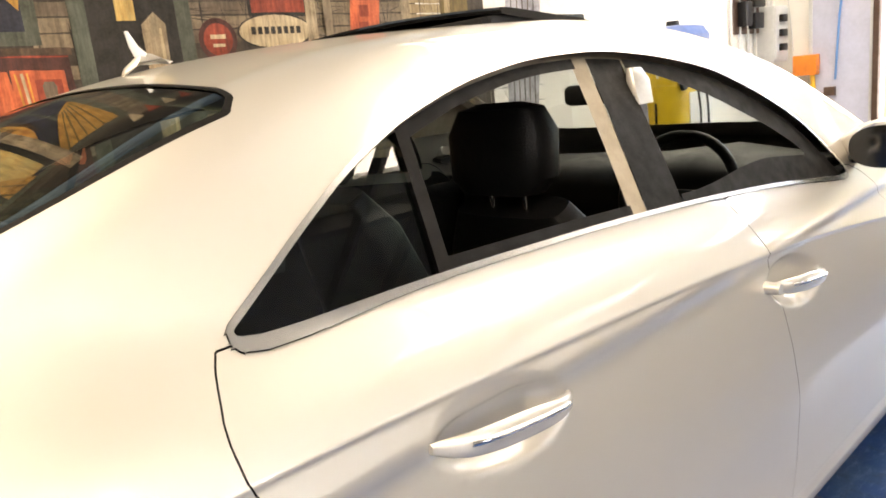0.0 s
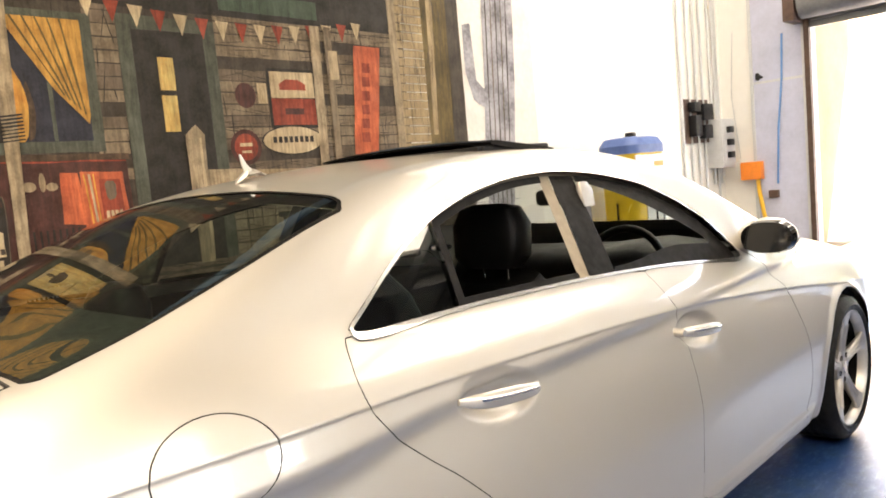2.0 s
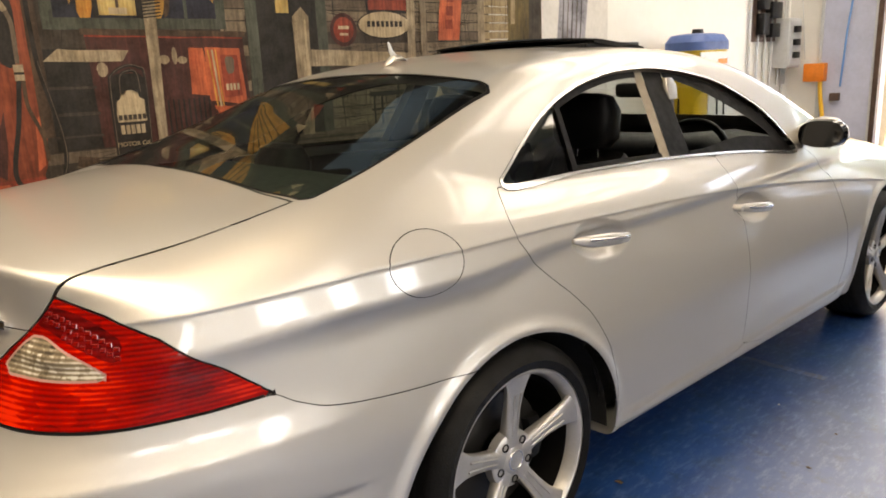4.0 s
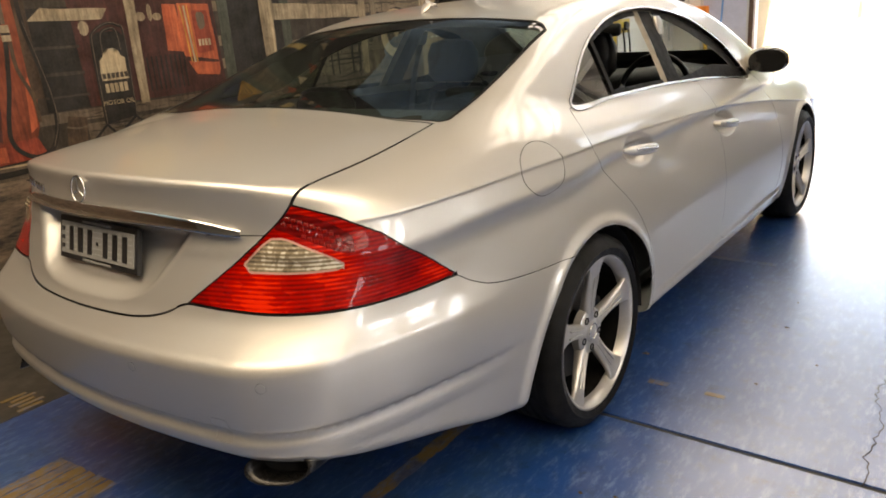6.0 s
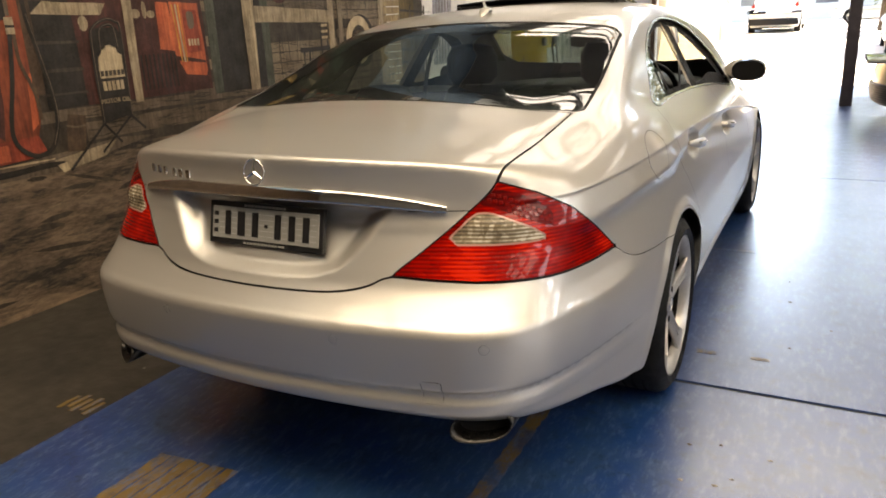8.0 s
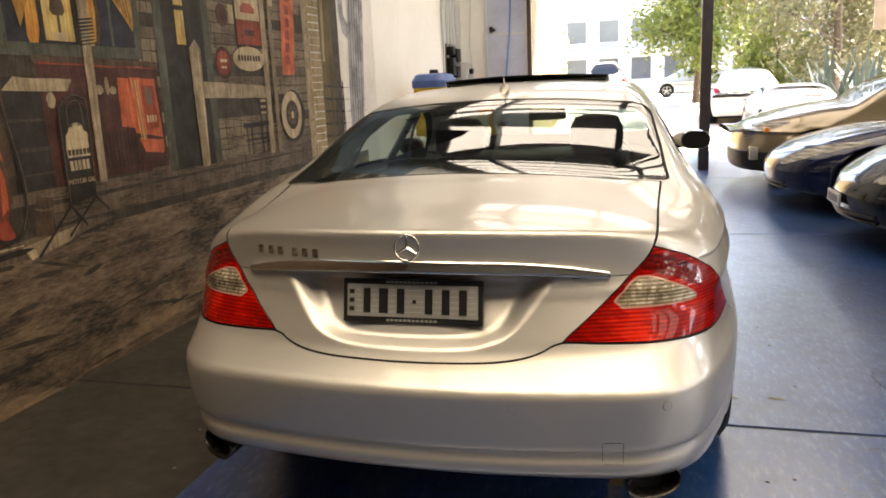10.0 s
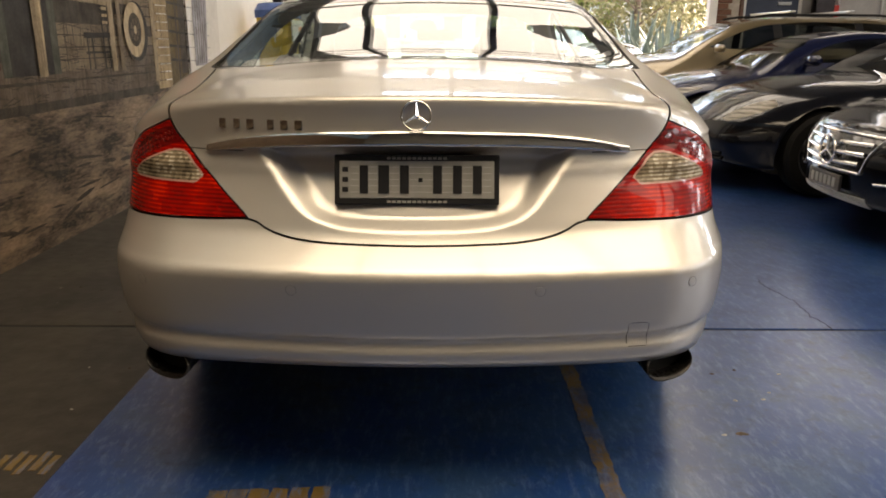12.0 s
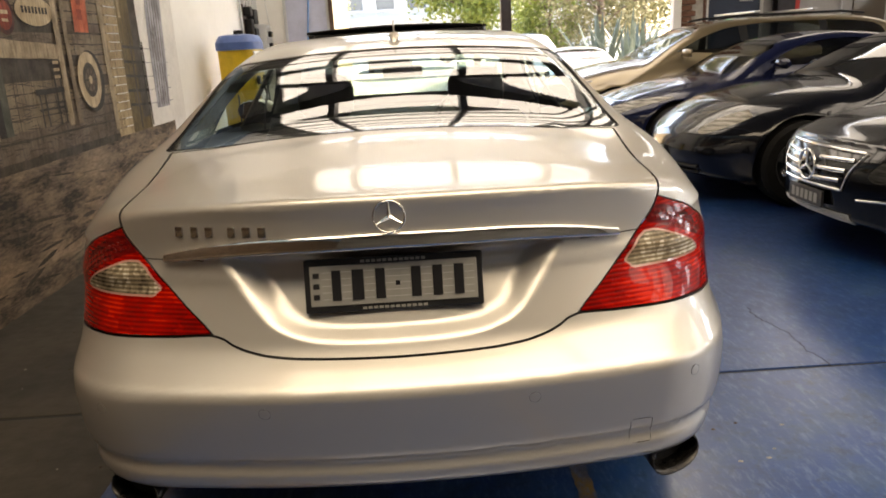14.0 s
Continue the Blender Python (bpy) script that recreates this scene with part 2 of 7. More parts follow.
for (a, b), (c, d) in zip(SLABS, SLABS[1:]):
    box("joint", (WALL_X, b - 0.004, -0.2), (RIGHT_X, c + 0.004, -0.006), GROOVE, floor)
tagged(box("wall_west", (WALL_X - 0.25, BACK_Y, -0.3), (WALL_X, FRONT_Y, ROOF_Z), WHITE), "white plastered side wall of the hall", "wall", kind="structure")
# Unseen back wall, kept dull so that little light comes from behind.
DULL = mat("dull_grey_wall", (0.12, 0.112, 0.10), 0.8, var=0.3, scale=1.0)
tagged(box("wall_south", (WALL_X - 0.25, BACK_Y - 0.25, -0.3), (RIGHT_X + 0.25, BACK_Y, ROOF_Z), DULL), "unseen dull grey back wall of the hall", "wall", kind="structure")
# Unseen far wall, its tone chosen for the fill it throws on the flank.
EAST_PAINT = mat("far_wall_fill_tone", (0.66, 0.64, 0.60), 0.8, var=0.25, scale=0.8)
wall_e = tagged(new("wall_east"), "unseen pale far side wall with high windows", "wall", kind="structure")
box("lower_wall", (RIGHT_X, BACK_Y, -0.3), (RIGHT_X + 0.25, DEEP_Y, EAST_Z0), EAST_PAINT, wall_e)
box("upper_wall", (RIGHT_X, BACK_Y, EAST_Z1), (RIGHT_X + 0.25, DEEP_Y, ROOF_Z), EAST_PAINT, wall_e)
ends = [BACK_Y, *[v for w in EAST_WINDOWS for v in w], DEEP_Y]
for a, b in zip(ends[::2], ends[1::2]):
    box("wall_pier", (RIGHT_X, a, EAST_Z0), (RIGHT_X + 0.25, b, EAST_Z1), EAST_PAINT, wall_e)
wall_n = tagged(new("wall_north"), "white front wall beside and above the roller door opening", "wall", kind="structure")
OPEN_L, OPEN_R, OPEN_Z = -1.13, 4.12, 2.78
box("pier", (WALL_X - 0.25, FRONT_Y, -0.3), (OPEN_L, FRONT_Y + 0.25, ROOF_Z), WHITE, wall_n)
box("lintel", (OPEN_L, FRONT_Y, OPEN_Z + 0.02), (OPEN_R, FRONT_Y + 0.25, 3.35), WHITE, wall_n)
box("top_band", (OPEN_L, FRONT_Y, 4.6), (OPEN_R, FRONT_Y + 0.25, ROOF_Z), WHITE, wall_n)
for mx_ in (-1.08, 0.2, 1.5, 2.8, 4.07):
    box("clerestory_mullion", (mx_ - 0.05, FRONT_Y + 0.05, 3.35), (mx_ + 0.05, FRONT_Y + 0.2, 4.6), STEEL, wall_n)
BRICK = mat("red_brick", (0.17, 0.075, 0.045), 0.8, var=0.35, scale=9, bump=0.3, bscale=90)
MORTAR = mat("mortar", (0.42, 0.38, 0.33), 0.9, var=0.2, scale=20)
wall_b = tagged(new("wall_brick"), "red brick return wall beside the doorway", "wall", kind="structure")
bm = bmesh.new()
foot = [bm.verts.new((x, y, -0.3)) for x, y in ((4.15, FRONT_Y + 0.03), (4.56, FRONT_Y + 0.03), (5.93, DEEP_Y + 0.2), (5.5, DEEP_Y + 0.2))]
head = [bm.verts.new((v.co.x, v.co.y, ROOF_Z)) for v in foot]
bm.faces.new(foot)
bm.faces.new(head)
for k in range(4):
    bm.faces.new((foot[k], foot[(k + 1) % 4], head[(k + 1) % 4], head[k]))
part("core", bm, MORTAR, wall_b)
box("render_edge", (OPEN_R - 0.03, FRONT_Y - 0.02, -0.3), (OPEN_R + 0.09, FRONT_Y + 0.12, ROOF_Z), WHITE, wall_b)
brick_bm = box_bm((-0.115, -0.015, -0.038), (0.115, 0.015, 0.038), 0.004, 1)
brick_me = bpy.data.meshes.new("brick")
brick_bm.to_mesh(brick_me)
brick_bm.free()
brick_me.materials.append(BRICK)
for row in range(14):
    for col in range(2):
        bx = OPEN_R + 0.205 + 0.24 * col - (0.06 if row % 2 else 0.0)
        if bx > 4.48:
            continue
        for face, (px, py, rz) in enumerate((((bx, FRONT_Y + 0.022, 0)),)):
            bk = new("brick", brick_me)
            bk.parent = wall_b
            bk.matrix_basis = pose(px, py, 1.45 + 0.086 * row, 0, 0, rz)
    for col in range(15):
        bk = new("brick", brick_me)
        bk.parent = wall_b
        along = 0.16 + 0.24 * col + (0.12 if row % 2 else 0)
        bk.matrix_basis = pose(4.568 + 0.367 * along, FRONT_Y + 0.03 + 0.93 * along, 1.45 + 0.086 * row, 0, 0, 68.4)
tagged(box("wall_exit", (5.88, DEEP_Y, -0.3), (RIGHT_X + 0.25, DEEP_Y + 0.25, ROOF_Z), mat("grey_white_paint", (0.42, 0.405, 0.385), 0.7, var=0.2, scale=1.5, bump=0.1, bscale=20)), "grey-white inner wall with a dark blue door and pipes", "wall", kind="structure")

# Roof: pale sheeting with roof lights and dark steel beams.
SHEETING = mat("roof_sheeting", (0.30, 0.29, 0.265), 0.6, var=0.15, scale=2)
roof = tagged(new("ceiling"), "grey corrugated roof with daylight panels and dark beams", "ceiling", kind="structure")
roof_bm = bmesh.new()


def add_box(bm, lo, hi):
    src = box_bm(lo, hi)
    tmp = bpy.data.meshes.new("tmp")
    src.to_mesh(tmp)
    src.free()
    bm.from_mesh(tmp)
    bpy.data.meshes.remove(tmp)


cuts_x = sorted({WALL_X - 0.25, RIGHT_X + 0.25, *[v for r in ROOF_LIGHTS for v in r[:2]]})
cuts_y = sorted({BACK_Y - 0.25, DEEP_Y + 0.25, *[v for r in ROOF_LIGHTS for v in r[2:4]]})
for xa, xb in zip(cuts_x, cuts_x[1:]):
    for ya, yb in zip(cuts_y, cuts_y[1:]):
        mx_, my_ = (xa + xb) / 2, (ya + yb) / 2
        if not any(r[0] < mx_ < r[1] and r[2] < my_ < r[3] for r in ROOF_LIGHTS):
            add_box(roof_bm, (xa, ya, ROOF_Z), (xb, yb, ROOF_Z + 0.1))
# Unseen lids added over the roof lights, to keep sun patches off the wall.
for x0, x1, y0, y1, _, _ in ROOF_LIGHTS:
    add_box(roof_bm, (x0 - 0.2, y0 - 0.2, ROOF_Z + 0.25), (x1 + 0.2, y1 + 0.2, ROOF_Z + 0.3))
part("roof_sheet", roof_bm, SHEETING, roof)
for bx in (-0.95, 0.72, 2.4, 4.1, 5.8, 7.5):
    box("beam", (bx - 0.045, BACK_Y, ROOF_Z - 0.26), (bx + 0.045, DEEP_Y, ROOF_Z - 0.002), STEEL, roof)
for by in (-7.0, -4.0, -0.8, 2.6, 3.9, 4.7, 5.5, 6.2, 7.4):
    box("purlin", (WALL_X, by - 0.035, ROOF_Z - 0.38), (RIGHT_X, by + 0.035, ROOF_Z - 0.265), STEEL, roof)


# ---- car bodies as smooth solids ----
def curve1(*pairs):
    """A smooth monotone curve through (at, value) pairs."""
    xs, ys = np.array(pairs, float).T
    h, d = np.diff(xs), np.diff(ys) / np.diff(xs)
    m = np.zeros_like(xs)
    m[0], m[-1] = d[0], d[-1]
    for i in range(1, len(xs) - 1):
        if d[i - 1] * d[i] > 0:
            w1, w2 = 2 * h[i] + h[i - 1], h[i] + 2 * h[i - 1]
            m[i] = (w1 + w2) / (w1 / d[i - 1] + w2 / d[i])

    def f(x):
        x = np.clip(x, xs[0], xs[-1])
        i = np.clip(np.searchsorted(xs, x) - 1, 0, len(xs) - 2)
        t = (x - xs[i]) / h[i]
        return ys[i] * (1 + 2 * t) * (1 - t) ** 2 + m[i] * h[i] * t * (1 - t) ** 2 + ys[i + 1] * t * t * (3 - 2 * t) + m[i + 1] * h[i] * t * t * (t - 1)

    return f


def smax(a, b, k):
    h = np.maximum(k - np.abs(a - b), 0) / k
    return np.maximum(a, b) + h * h * k / 4


def smin(a, b, k):
    return -smax(-a, -b, k)


def smooth01(x):
    x = np.clip(x, 0, 1)
    return x * x * (3 - 2 * x)


def gradient(F, P, e=0.003):
    g = np.stack([F(*(P + o).T) - F(*(P - o).T) for o in np.eye(3) * e], 1) / (2 * e)
    return g


def settle(F, P, rounds=4):
    """Moves points onto the surface F = 0."""
    for _ in range(rounds):
        g = gradient(F, P)
        P = P - g * (F(*P.T) / np.maximum((g * g).sum(1), 0.05))[:, None]
    return P


def surface(F, lo, hi, h):
    """Triangles of the surface F = 0 inside a box, by averaging crossings cell by cell."""
    axes = [np.arange(lo[i], hi[i] + h, h) for i in range(3)]
    n = [len(a) for a in axes]
    V = np.empty(n, np.float32)
    Y, Z = np.meshgrid(axes[1], axes[2], indexing="ij")
    for i, x in enumerate(axes[0]):
        V[i] = F(np.full(Y.shape, x), Y, Z)
    inside = V < 0
    acc, cnt = np.zeros((n[0] - 1, n[1] - 1, n[2] - 1, 3), np.float32), np.zeros((n[0] - 1, n[1] - 1, n[2] - 1), np.int8)
    cells = [slice(0, -1), slice(1, None)]
    for ax in range(3):
        o = [a for a in range(3) if a != ax]
        for a in (0, 1):
            for b in (0, 1):
                s0, s1 = [None] * 3, [None] * 3
                s0[ax], s1[ax] = cells[0], cells[1]
                s0[o[0]] = s1[o[0]] = cells[a]
                s0[o[1]] = s1[o[1]] = cells[b]
                va, vb = V[tuple(s0)], V[tuple(s1)]
                cross = (va < 0) != (vb < 0)
                t = np.where(cross, va / np.where(cross, va - vb, 1), 0)
                acc[..., ax] += np.where(cross, t, 0)
                acc[..., o[0]] += np.where(cross, a, 0)
                acc[..., o[1]] += np.where(cross, b, 0)
                cnt += cross
    live = cnt > 0
    index = np.full(live.shape, -1, np.int64)
    index[live] = np.arange(live.sum())
    where = np.argwhere(live)
    P = np.array(lo) + h * (where + acc[live] / cnt[live][:, None])
    quads = []
    for ax in range(3):
        o = [a for a in range(3) if a != ax]
        s0, s1 = [slice(1, -1)] * 3, [slice(1, -1)] * 3
        s0[ax], s1[ax] = slice(0, -1), slice(1, None)
        a, b = inside[tuple(s0)], inside[tuple(s1)]
        at = np.argwhere(a != b)
        flip = a[a != b]
        base = at + np.array([0 if k == ax else 1 for k in range(3)])
        q = []
        for da, db in ((0, 0), (1, 0), (1, 1), (0, 1)):
            c = base.copy()
            c[:, o[0]] -= da
            c[:, o[1]] -= db
            q.append(index[c[:, 0], c[:, 1], c[:, 2]])
        q = np.stack(q, 1)
        if ax == 1:
            flip = ~flip
        q[~flip] = q[~flip][:, ::-1]
        quads.append(q)
    Q = np.concatenate(quads)
    Q = Q[(Q >= 0).all(1)]
    return settle(F, P.astype(float)), np.concatenate([Q[:, [0, 1, 2]], Q[:, [0, 2, 3]]])


def cut(P, T, f):
    """Splits the triangles along f = 0, so that each lies on one side of it."""
    s = f(*P.T)
    s = np.where(np.abs(s) < 1e-6, 1e-6, s)
    neg = s[T] < 0
    k = neg.sum(1)
    mixed = (k == 1) | (k == 2)
    M, lone = T[mixed], np.where(k[mixed] == 1, 1, 0)
    if not len(M):
        return P, T
    alone = np.argmax(neg[mixed] == lone[:, None].astype(bool), 1)
    r = np.arange(len(M))
    a, b, c = M[r, alone], M[r, (alone + 1) % 3], M[r, (alone + 2) % 3]
    edges = np.sort(np.concatenate([np.stack([a, b], 1), np.stack([a, c], 1)]), 1)
    uniq, inv = np.unique(edges, axis=0, return_inverse=True)
    inv = inv.ravel()
    t = s[uniq[:, 0]] / (s[uniq[:, 0]] - s[uniq[:, 1]])
    N = P[uniq[:, 0]] + t[:, None] * (P[uniq[:, 1]] - P[uniq[:, 0]])
    ab, ac = len(P) + inv[: len(M)], len(P) + inv[len(M):]
    new_t = np.concatenate([T[~mixed], np.stack([a, ab, ac], 1), np.stack([ab, b, c], 1), np.stack([ab, c, ac], 1)])
    return np.concatenate([P, N]), new_t


def poly(pts, rounds=2):
    """A closed outline with softened corners."""
    p = np.array(pts, float)
    for _ in range(rounds):
        q = np.roll(p, -1, 0)
        p = np.stack([0.8 * p + 0.2 * q, 0.2 * p + 0.8 * q], 1).reshape(-1, 2)
    return p


def sdf(outline, u, v):
    """Signed distance to a closed outline, negative inside."""
    shape = np.shape(u)
    q = np.stack([np.ravel(u), np.ravel(v)], 1)
    best, inside = np.full(len(q), 1e9), np.zeros(len(q), bool)
    for a, b in zip(outline, np.roll(outline, -1, 0)):
        e = b - a
        w = q - a
        t = np.clip((w @ e) / max(e @ e, 1e-12), 0, 1)
        best = np.minimum(best, ((w - t[:, None] * e) ** 2).sum(1))
        c = (a[1] > q[:, 1]) != (b[1] > q[:, 1])
        inside ^= c & (q[:, 0] < (b[0] - a[0]) * (q[:, 1] - a[1]) / (b[1] - a[1] if b[1] != a[1] else 1e-12) + a[0])
    return (np.sqrt(best) * np.where(inside, -1, 1)).reshape(shape)


def sheet(name, F, P, T, material, parent, out=0.0, label="", thick=0.0):
    """A panel from surface triangles, with the surface's own normals; out: metres proud of it."""
    used, inv = np.unique(T, return_inverse=True)
    Q, T = P[used], inv.reshape(-1, 3)
    N = gradient(F, Q)
    N /= np.linalg.norm(N, axis=1)[:, None]
    V = Q + out * N
    me = bpy.data.meshes.new(name)
    me.from_pydata(V.tolist(), [], T.tolist())
    me.materials.append(material)
    me.update()
    me.shade_smooth()
    if not thick:
        me.normals_split_custom_set_from_vertices([tuple(v) for v in N])
    ob = new(name, me)
    ob.parent = parent
    if thick:
        sol = ob.modifiers.new("thickness", "SOLIDIFY")
        sol.thickness, sol.offset = thick, -1
    if label:
        ob["label"] = label
    return ob


# ---- the silver four-door coupe ----
Y_ = curve1
W_PLAN = Y_((-1.3, 0.66), (-1.0, 0.79), (-0.8, 0.856), (-0.63, 0.892), (-0.4, 0.919), (-0.2, 0.932), (0.0, 0.936), (1.4, 0.928), (2.6, 0.932), (3.1, 0.915), (3.5, 0.86), (3.8, 0.76))
SIDE_IN = Y_((0.15, 0.075), (0.22, 0.045), (0.32, 0.018), (0.44, 0.004), (0.55, 0.0), (0.64, 0.010), (0.74, 0.026), (0.85, 0.046), (0.95, 0.061), (1.4, 0.12))
CREASE = Y_((-1.1, 0.925), (-0.63, 0.942), (-0.29, 0.949), (0.0, 0.945), (0.3, 0.937), (0.7, 0.923), (0.98, 0.912), (1.3, 0.892), (1.71, 0.857), (2.25, 0.799), (2.9, 0.715), (3.5, 0.65))
DECK = Y_((-1.3, 1.045), (-1.09, 1.053), (-0.8, 1.088), (-0.4, 1.118), (0.0, 1.10), (2.0, 1.03), (2.5, 1.0), (3.1, 0.945), (3.5, 0.87), (3.8, 0.74))
REAR = Y_((0.2, -1.08), (0.34, -1.138), (0.375, -1.168), (0.40, -1.188), (0.43, -1.206), (0.447, -1.2085), (0.468, -1.201), (0.480, -1.199), (0.490, -1.208), (0.505, -1.2130), (0.54, -1.2180), (0.60, -1.2245), (0.638, -1.2265), (0.652, -1.2215), (0.668, -1.206), (0.70, -1.178), (0.735, -1.153), (0.757, -1.143), (0.80, -1.126), (0.88, -1.103), (0.95, -1.093), (1.0, -1.092), (1.04, -1.095), (1.1, -1.098))
REAR_BOW = Y_((0.2, 0.17), (0.62, 0.19), (0.757, 0.25), (0.92, 0.36), (1.05, 0.37))
ROOF = Y_((-1.2, 0.80), (-0.7, 0.995), (-0.4, 1.112), (0.0, 1.252), (0.28, 1.352), (0.5, 1.398), (0.8, 1.424), (1.1, 1.432), (1.4, 1.418), (1.75, 1.36), (2.2, 1.19), (2.6, 1.02), (3.0, 0.80))
GREEN_IN = Y_((-1.0, 0.22), (-0.7, 0.10), (-0.4, 0.025), (-0.1, 0.004), (0.3, 0.0), (1.9, 0.0), (2.4, 0.05), (2.9, 0.16))
BELLY = Y_((-1.25, 0.405), (-1.0, 0.372), (-0.7, 0.315), (-0.4, 0.25), (0.5, 0.225), (2.4, 0.19), (3.4, 0.19), (3.8, 0.28))
REAR_IN = Y_((0.15, 0.03), (0.40, 0.028), (0.43, 0.022), (0.447, 0.020), (0.468, 0.024), (0.480, 0.024), (0.490, 0.012), (0.505, 0.007), (0.57, -0.002), (0.62, -0.009), (0.645, -0.010), (0.675, -0.002), (0.71, 0.006), (0.745, 0.008), (0.80, 0.004), (0.86, 0.0), (1.4, 0.0))
HUBS = ((0.050, 0.329), (2.854, 0.329))
# Wheel arches: centre y, centre z, radius.
ARCHES = ((0.055, 0.250, 0.435), (2.854, 0.311, 0.383))
RECESS = poly([(-0.405, 0.95), (-0.345, 0.86), (-0.275, 0.772), (-0.17, 0.740), (0.17, 0.740), (0.275, 0.772), (0.345, 0.86), (0.405, 0.95)], 4)
BOWLS = ((0.455, 0.866, 0.145, 0.062), (1.425, 0.806, 0.145, 0.060))


def recess_depth(x, y, z):
    near = (y < -0.85) & (np.abs(x) < 0.5) & (z > 0.66) & (z < 1.02)
    out = np.zeros(np.shape(x))
    if near.any():
        d = sdf(RECESS, x[near], z[near])
        top = smooth01((0.965 - z[near]) / 0.02)
        wide = 0.020 + 0.022 * smooth01((z[near] - 0.755) / 0.08)
        ramp = smin(smax(-d / wide, np.zeros_like(d), 0.3), np.ones_like(d), 0.3)
        out[near] = (0.036 + 0.022 * smooth01((z[near] - 0.76) / 0.12)) * ramp * top
    return out


def hero(x, y, z):
    ax = np.abs(x)
    zc = CREASE(y)
    t = z - zc
    lip = 0.0042 * np.clip(-t / 0.007, 0, 1) * np.exp(-np.maximum(-t - 0.007, 0) / 0.22)
    inward = np.where(t < 0, SIDE_IN(z) + lip, SIDE_IN(zc) + 0.62 * np.maximum(t, 0))
    for hy, hz, ra in ARCHES:
        r = np.hypot(y - hy, z - hz)
        inward = inward - 0.010 * np.exp(-(((r - ra - 0.009) / 0.022) ** 2)) * (r < ra + 0.2)
    for by, bz, ry, rz in BOWLS:
        q = ((y - by) / ry) ** 2 + ((z - bz + 0.12 * (y - by)) / rz) ** 2
        inward = inward + 0.030 * smooth01((1.0 - q) / 0.8)
    inward = inward + REAR_IN(z) * smooth01((-0.35 - y) / 0.4)
    sill = 0.012 * smooth01((0.30 - z) / 0.03) * smooth01((y - 0.45) / 0.1) * smooth01((2.45 - y) / 0.1)
    side = (ax - W_PLAN(y) + inward - sill) * 0.95
    rear = (REAR(z) + REAR_BOW(z) * ax**2 + recess_depth(x, y, z) - y) * 0.92
    front = y - 3.74 + 0.30 * ax**2 + 0.25 * (z - 0.5) ** 2
    fall = 0.22 - 0.15 * smooth01((y + 0.75) / 0.5) * smooth01((2.6 - y) / 0.5)
    top = z - DECK(y) + 0.10 * ax**2 + fall * ax**6
    low = smax(smax(side, smax(rear, front, 0.1), 0.13), BELLY(y) - z, 0.035)
    low = smax(low, top, 0.018 + 0.016 * smooth01((y + 1.05) / 0.3))
    g_side = (ax - (0.79 - 0.592 * (z - 1.05) + 0.12 * (z - 1.05) * (1.40 - z)) + GREEN_IN(y)) * 0.86
    g_top = (z - ROOF(y) + 0.085 * ax**2) * 0.95
    green = smax(g_side, g_top, 0.06)
    green = smax(green, 0.9 - z, 0.02)
    return smin(low, green, 0.045 + 0.055 * smooth01((0.3 - y) / 0.4) * smooth01((ax - 0.5) / 0.2))


# Panel outlines.
DLO = poly([(0.125, 1.052), (0.20, 1.095), (0.28, 1.143), (0.39, 1.203), (0.52, 1.256), (0.68, 1.300), (0.87, 1.329), (1.10, 1.335), (1.30, 1.313), (1.50, 1.272), (1.66, 1.202), (1.80, 1.116), (1.91, 0.975), (1.88, 0.964), (1.46, 1.009), (1.14, 1.031), (0.86, 1.045), (0.45, 1.055)], 2)
REAR_PANE = poly([(-0.685, -0.385), (-0.665, -0.10), (-0.628, 0.262), (-0.605, 0.282), (-0.3, 0.297), (0.3, 0.297), (0.605, 0.282), (0.628, 0.262), (0.665, -0.10), (0.685, -0.385), (0.672, -0.402), (0.4, -0.415), (-0.4, -0.415), (-0.672, -0.402)], 0)
SCREEN = poly([(-0.58, 1.74), (0, 1.70), (0.58, 1.74), (0.70, 2.38), (0.4, 2.50), (0, 2.53), (-0.4, 2.50), (-0.70, 2.38)], 1)
DOOR_R = poly([(0.125, 1.06), (0.106, 1.03), (0.088, 0.99), (0.090, 0.937), (0.130, 0.878), (0.221, 0.797), (0.285, 0.747), (0.376, 0.66), (0.453, 0.52), (0.49, 0.3), (0.48, 0.25), (1.36, 0.245), (1.335, 0.44), (1.35, 0.65), (1.335, 0.78), (1.295, 0.9), (1.24, 1.04)], 1)
DOOR_F = poly([(1.24, 1.04), (1.295, 0.9), (1.335, 0.78), (1.35, 0.65), (1.335, 0.44), (1.36, 0.245), (2.28, 0.235), (2.34, 0.4), (2.30, 0.6), (2.20, 0.8), (2.02, 0.95), (1.93, 0.99)], 1)
LAMP = poly([(-0.74, 0.762), (-0.68, 0.760), (-0.58, 0.756), (-0.44, 0.753), (-0.29, 0.7505), (-0.17, 0.748), (-0.05, 0.746), (0.08, 0.744), (0.235, 0.748), (0.12, 0.822), (-0.017, 0.90), (-0.15, 0.948), (-0.3, 0.984), (-0.4, 1.0), (-0.8, 1.0)], 0)
LID_X = Y_((0.70, 0.34), (0.745, 0.40), (0.765, 0.418), (0.82, 0.482), (0.9, 0.567), (0.983, 0.638), (1.05, 0.655), (1.118, 0.672), (1.3, 0.70))
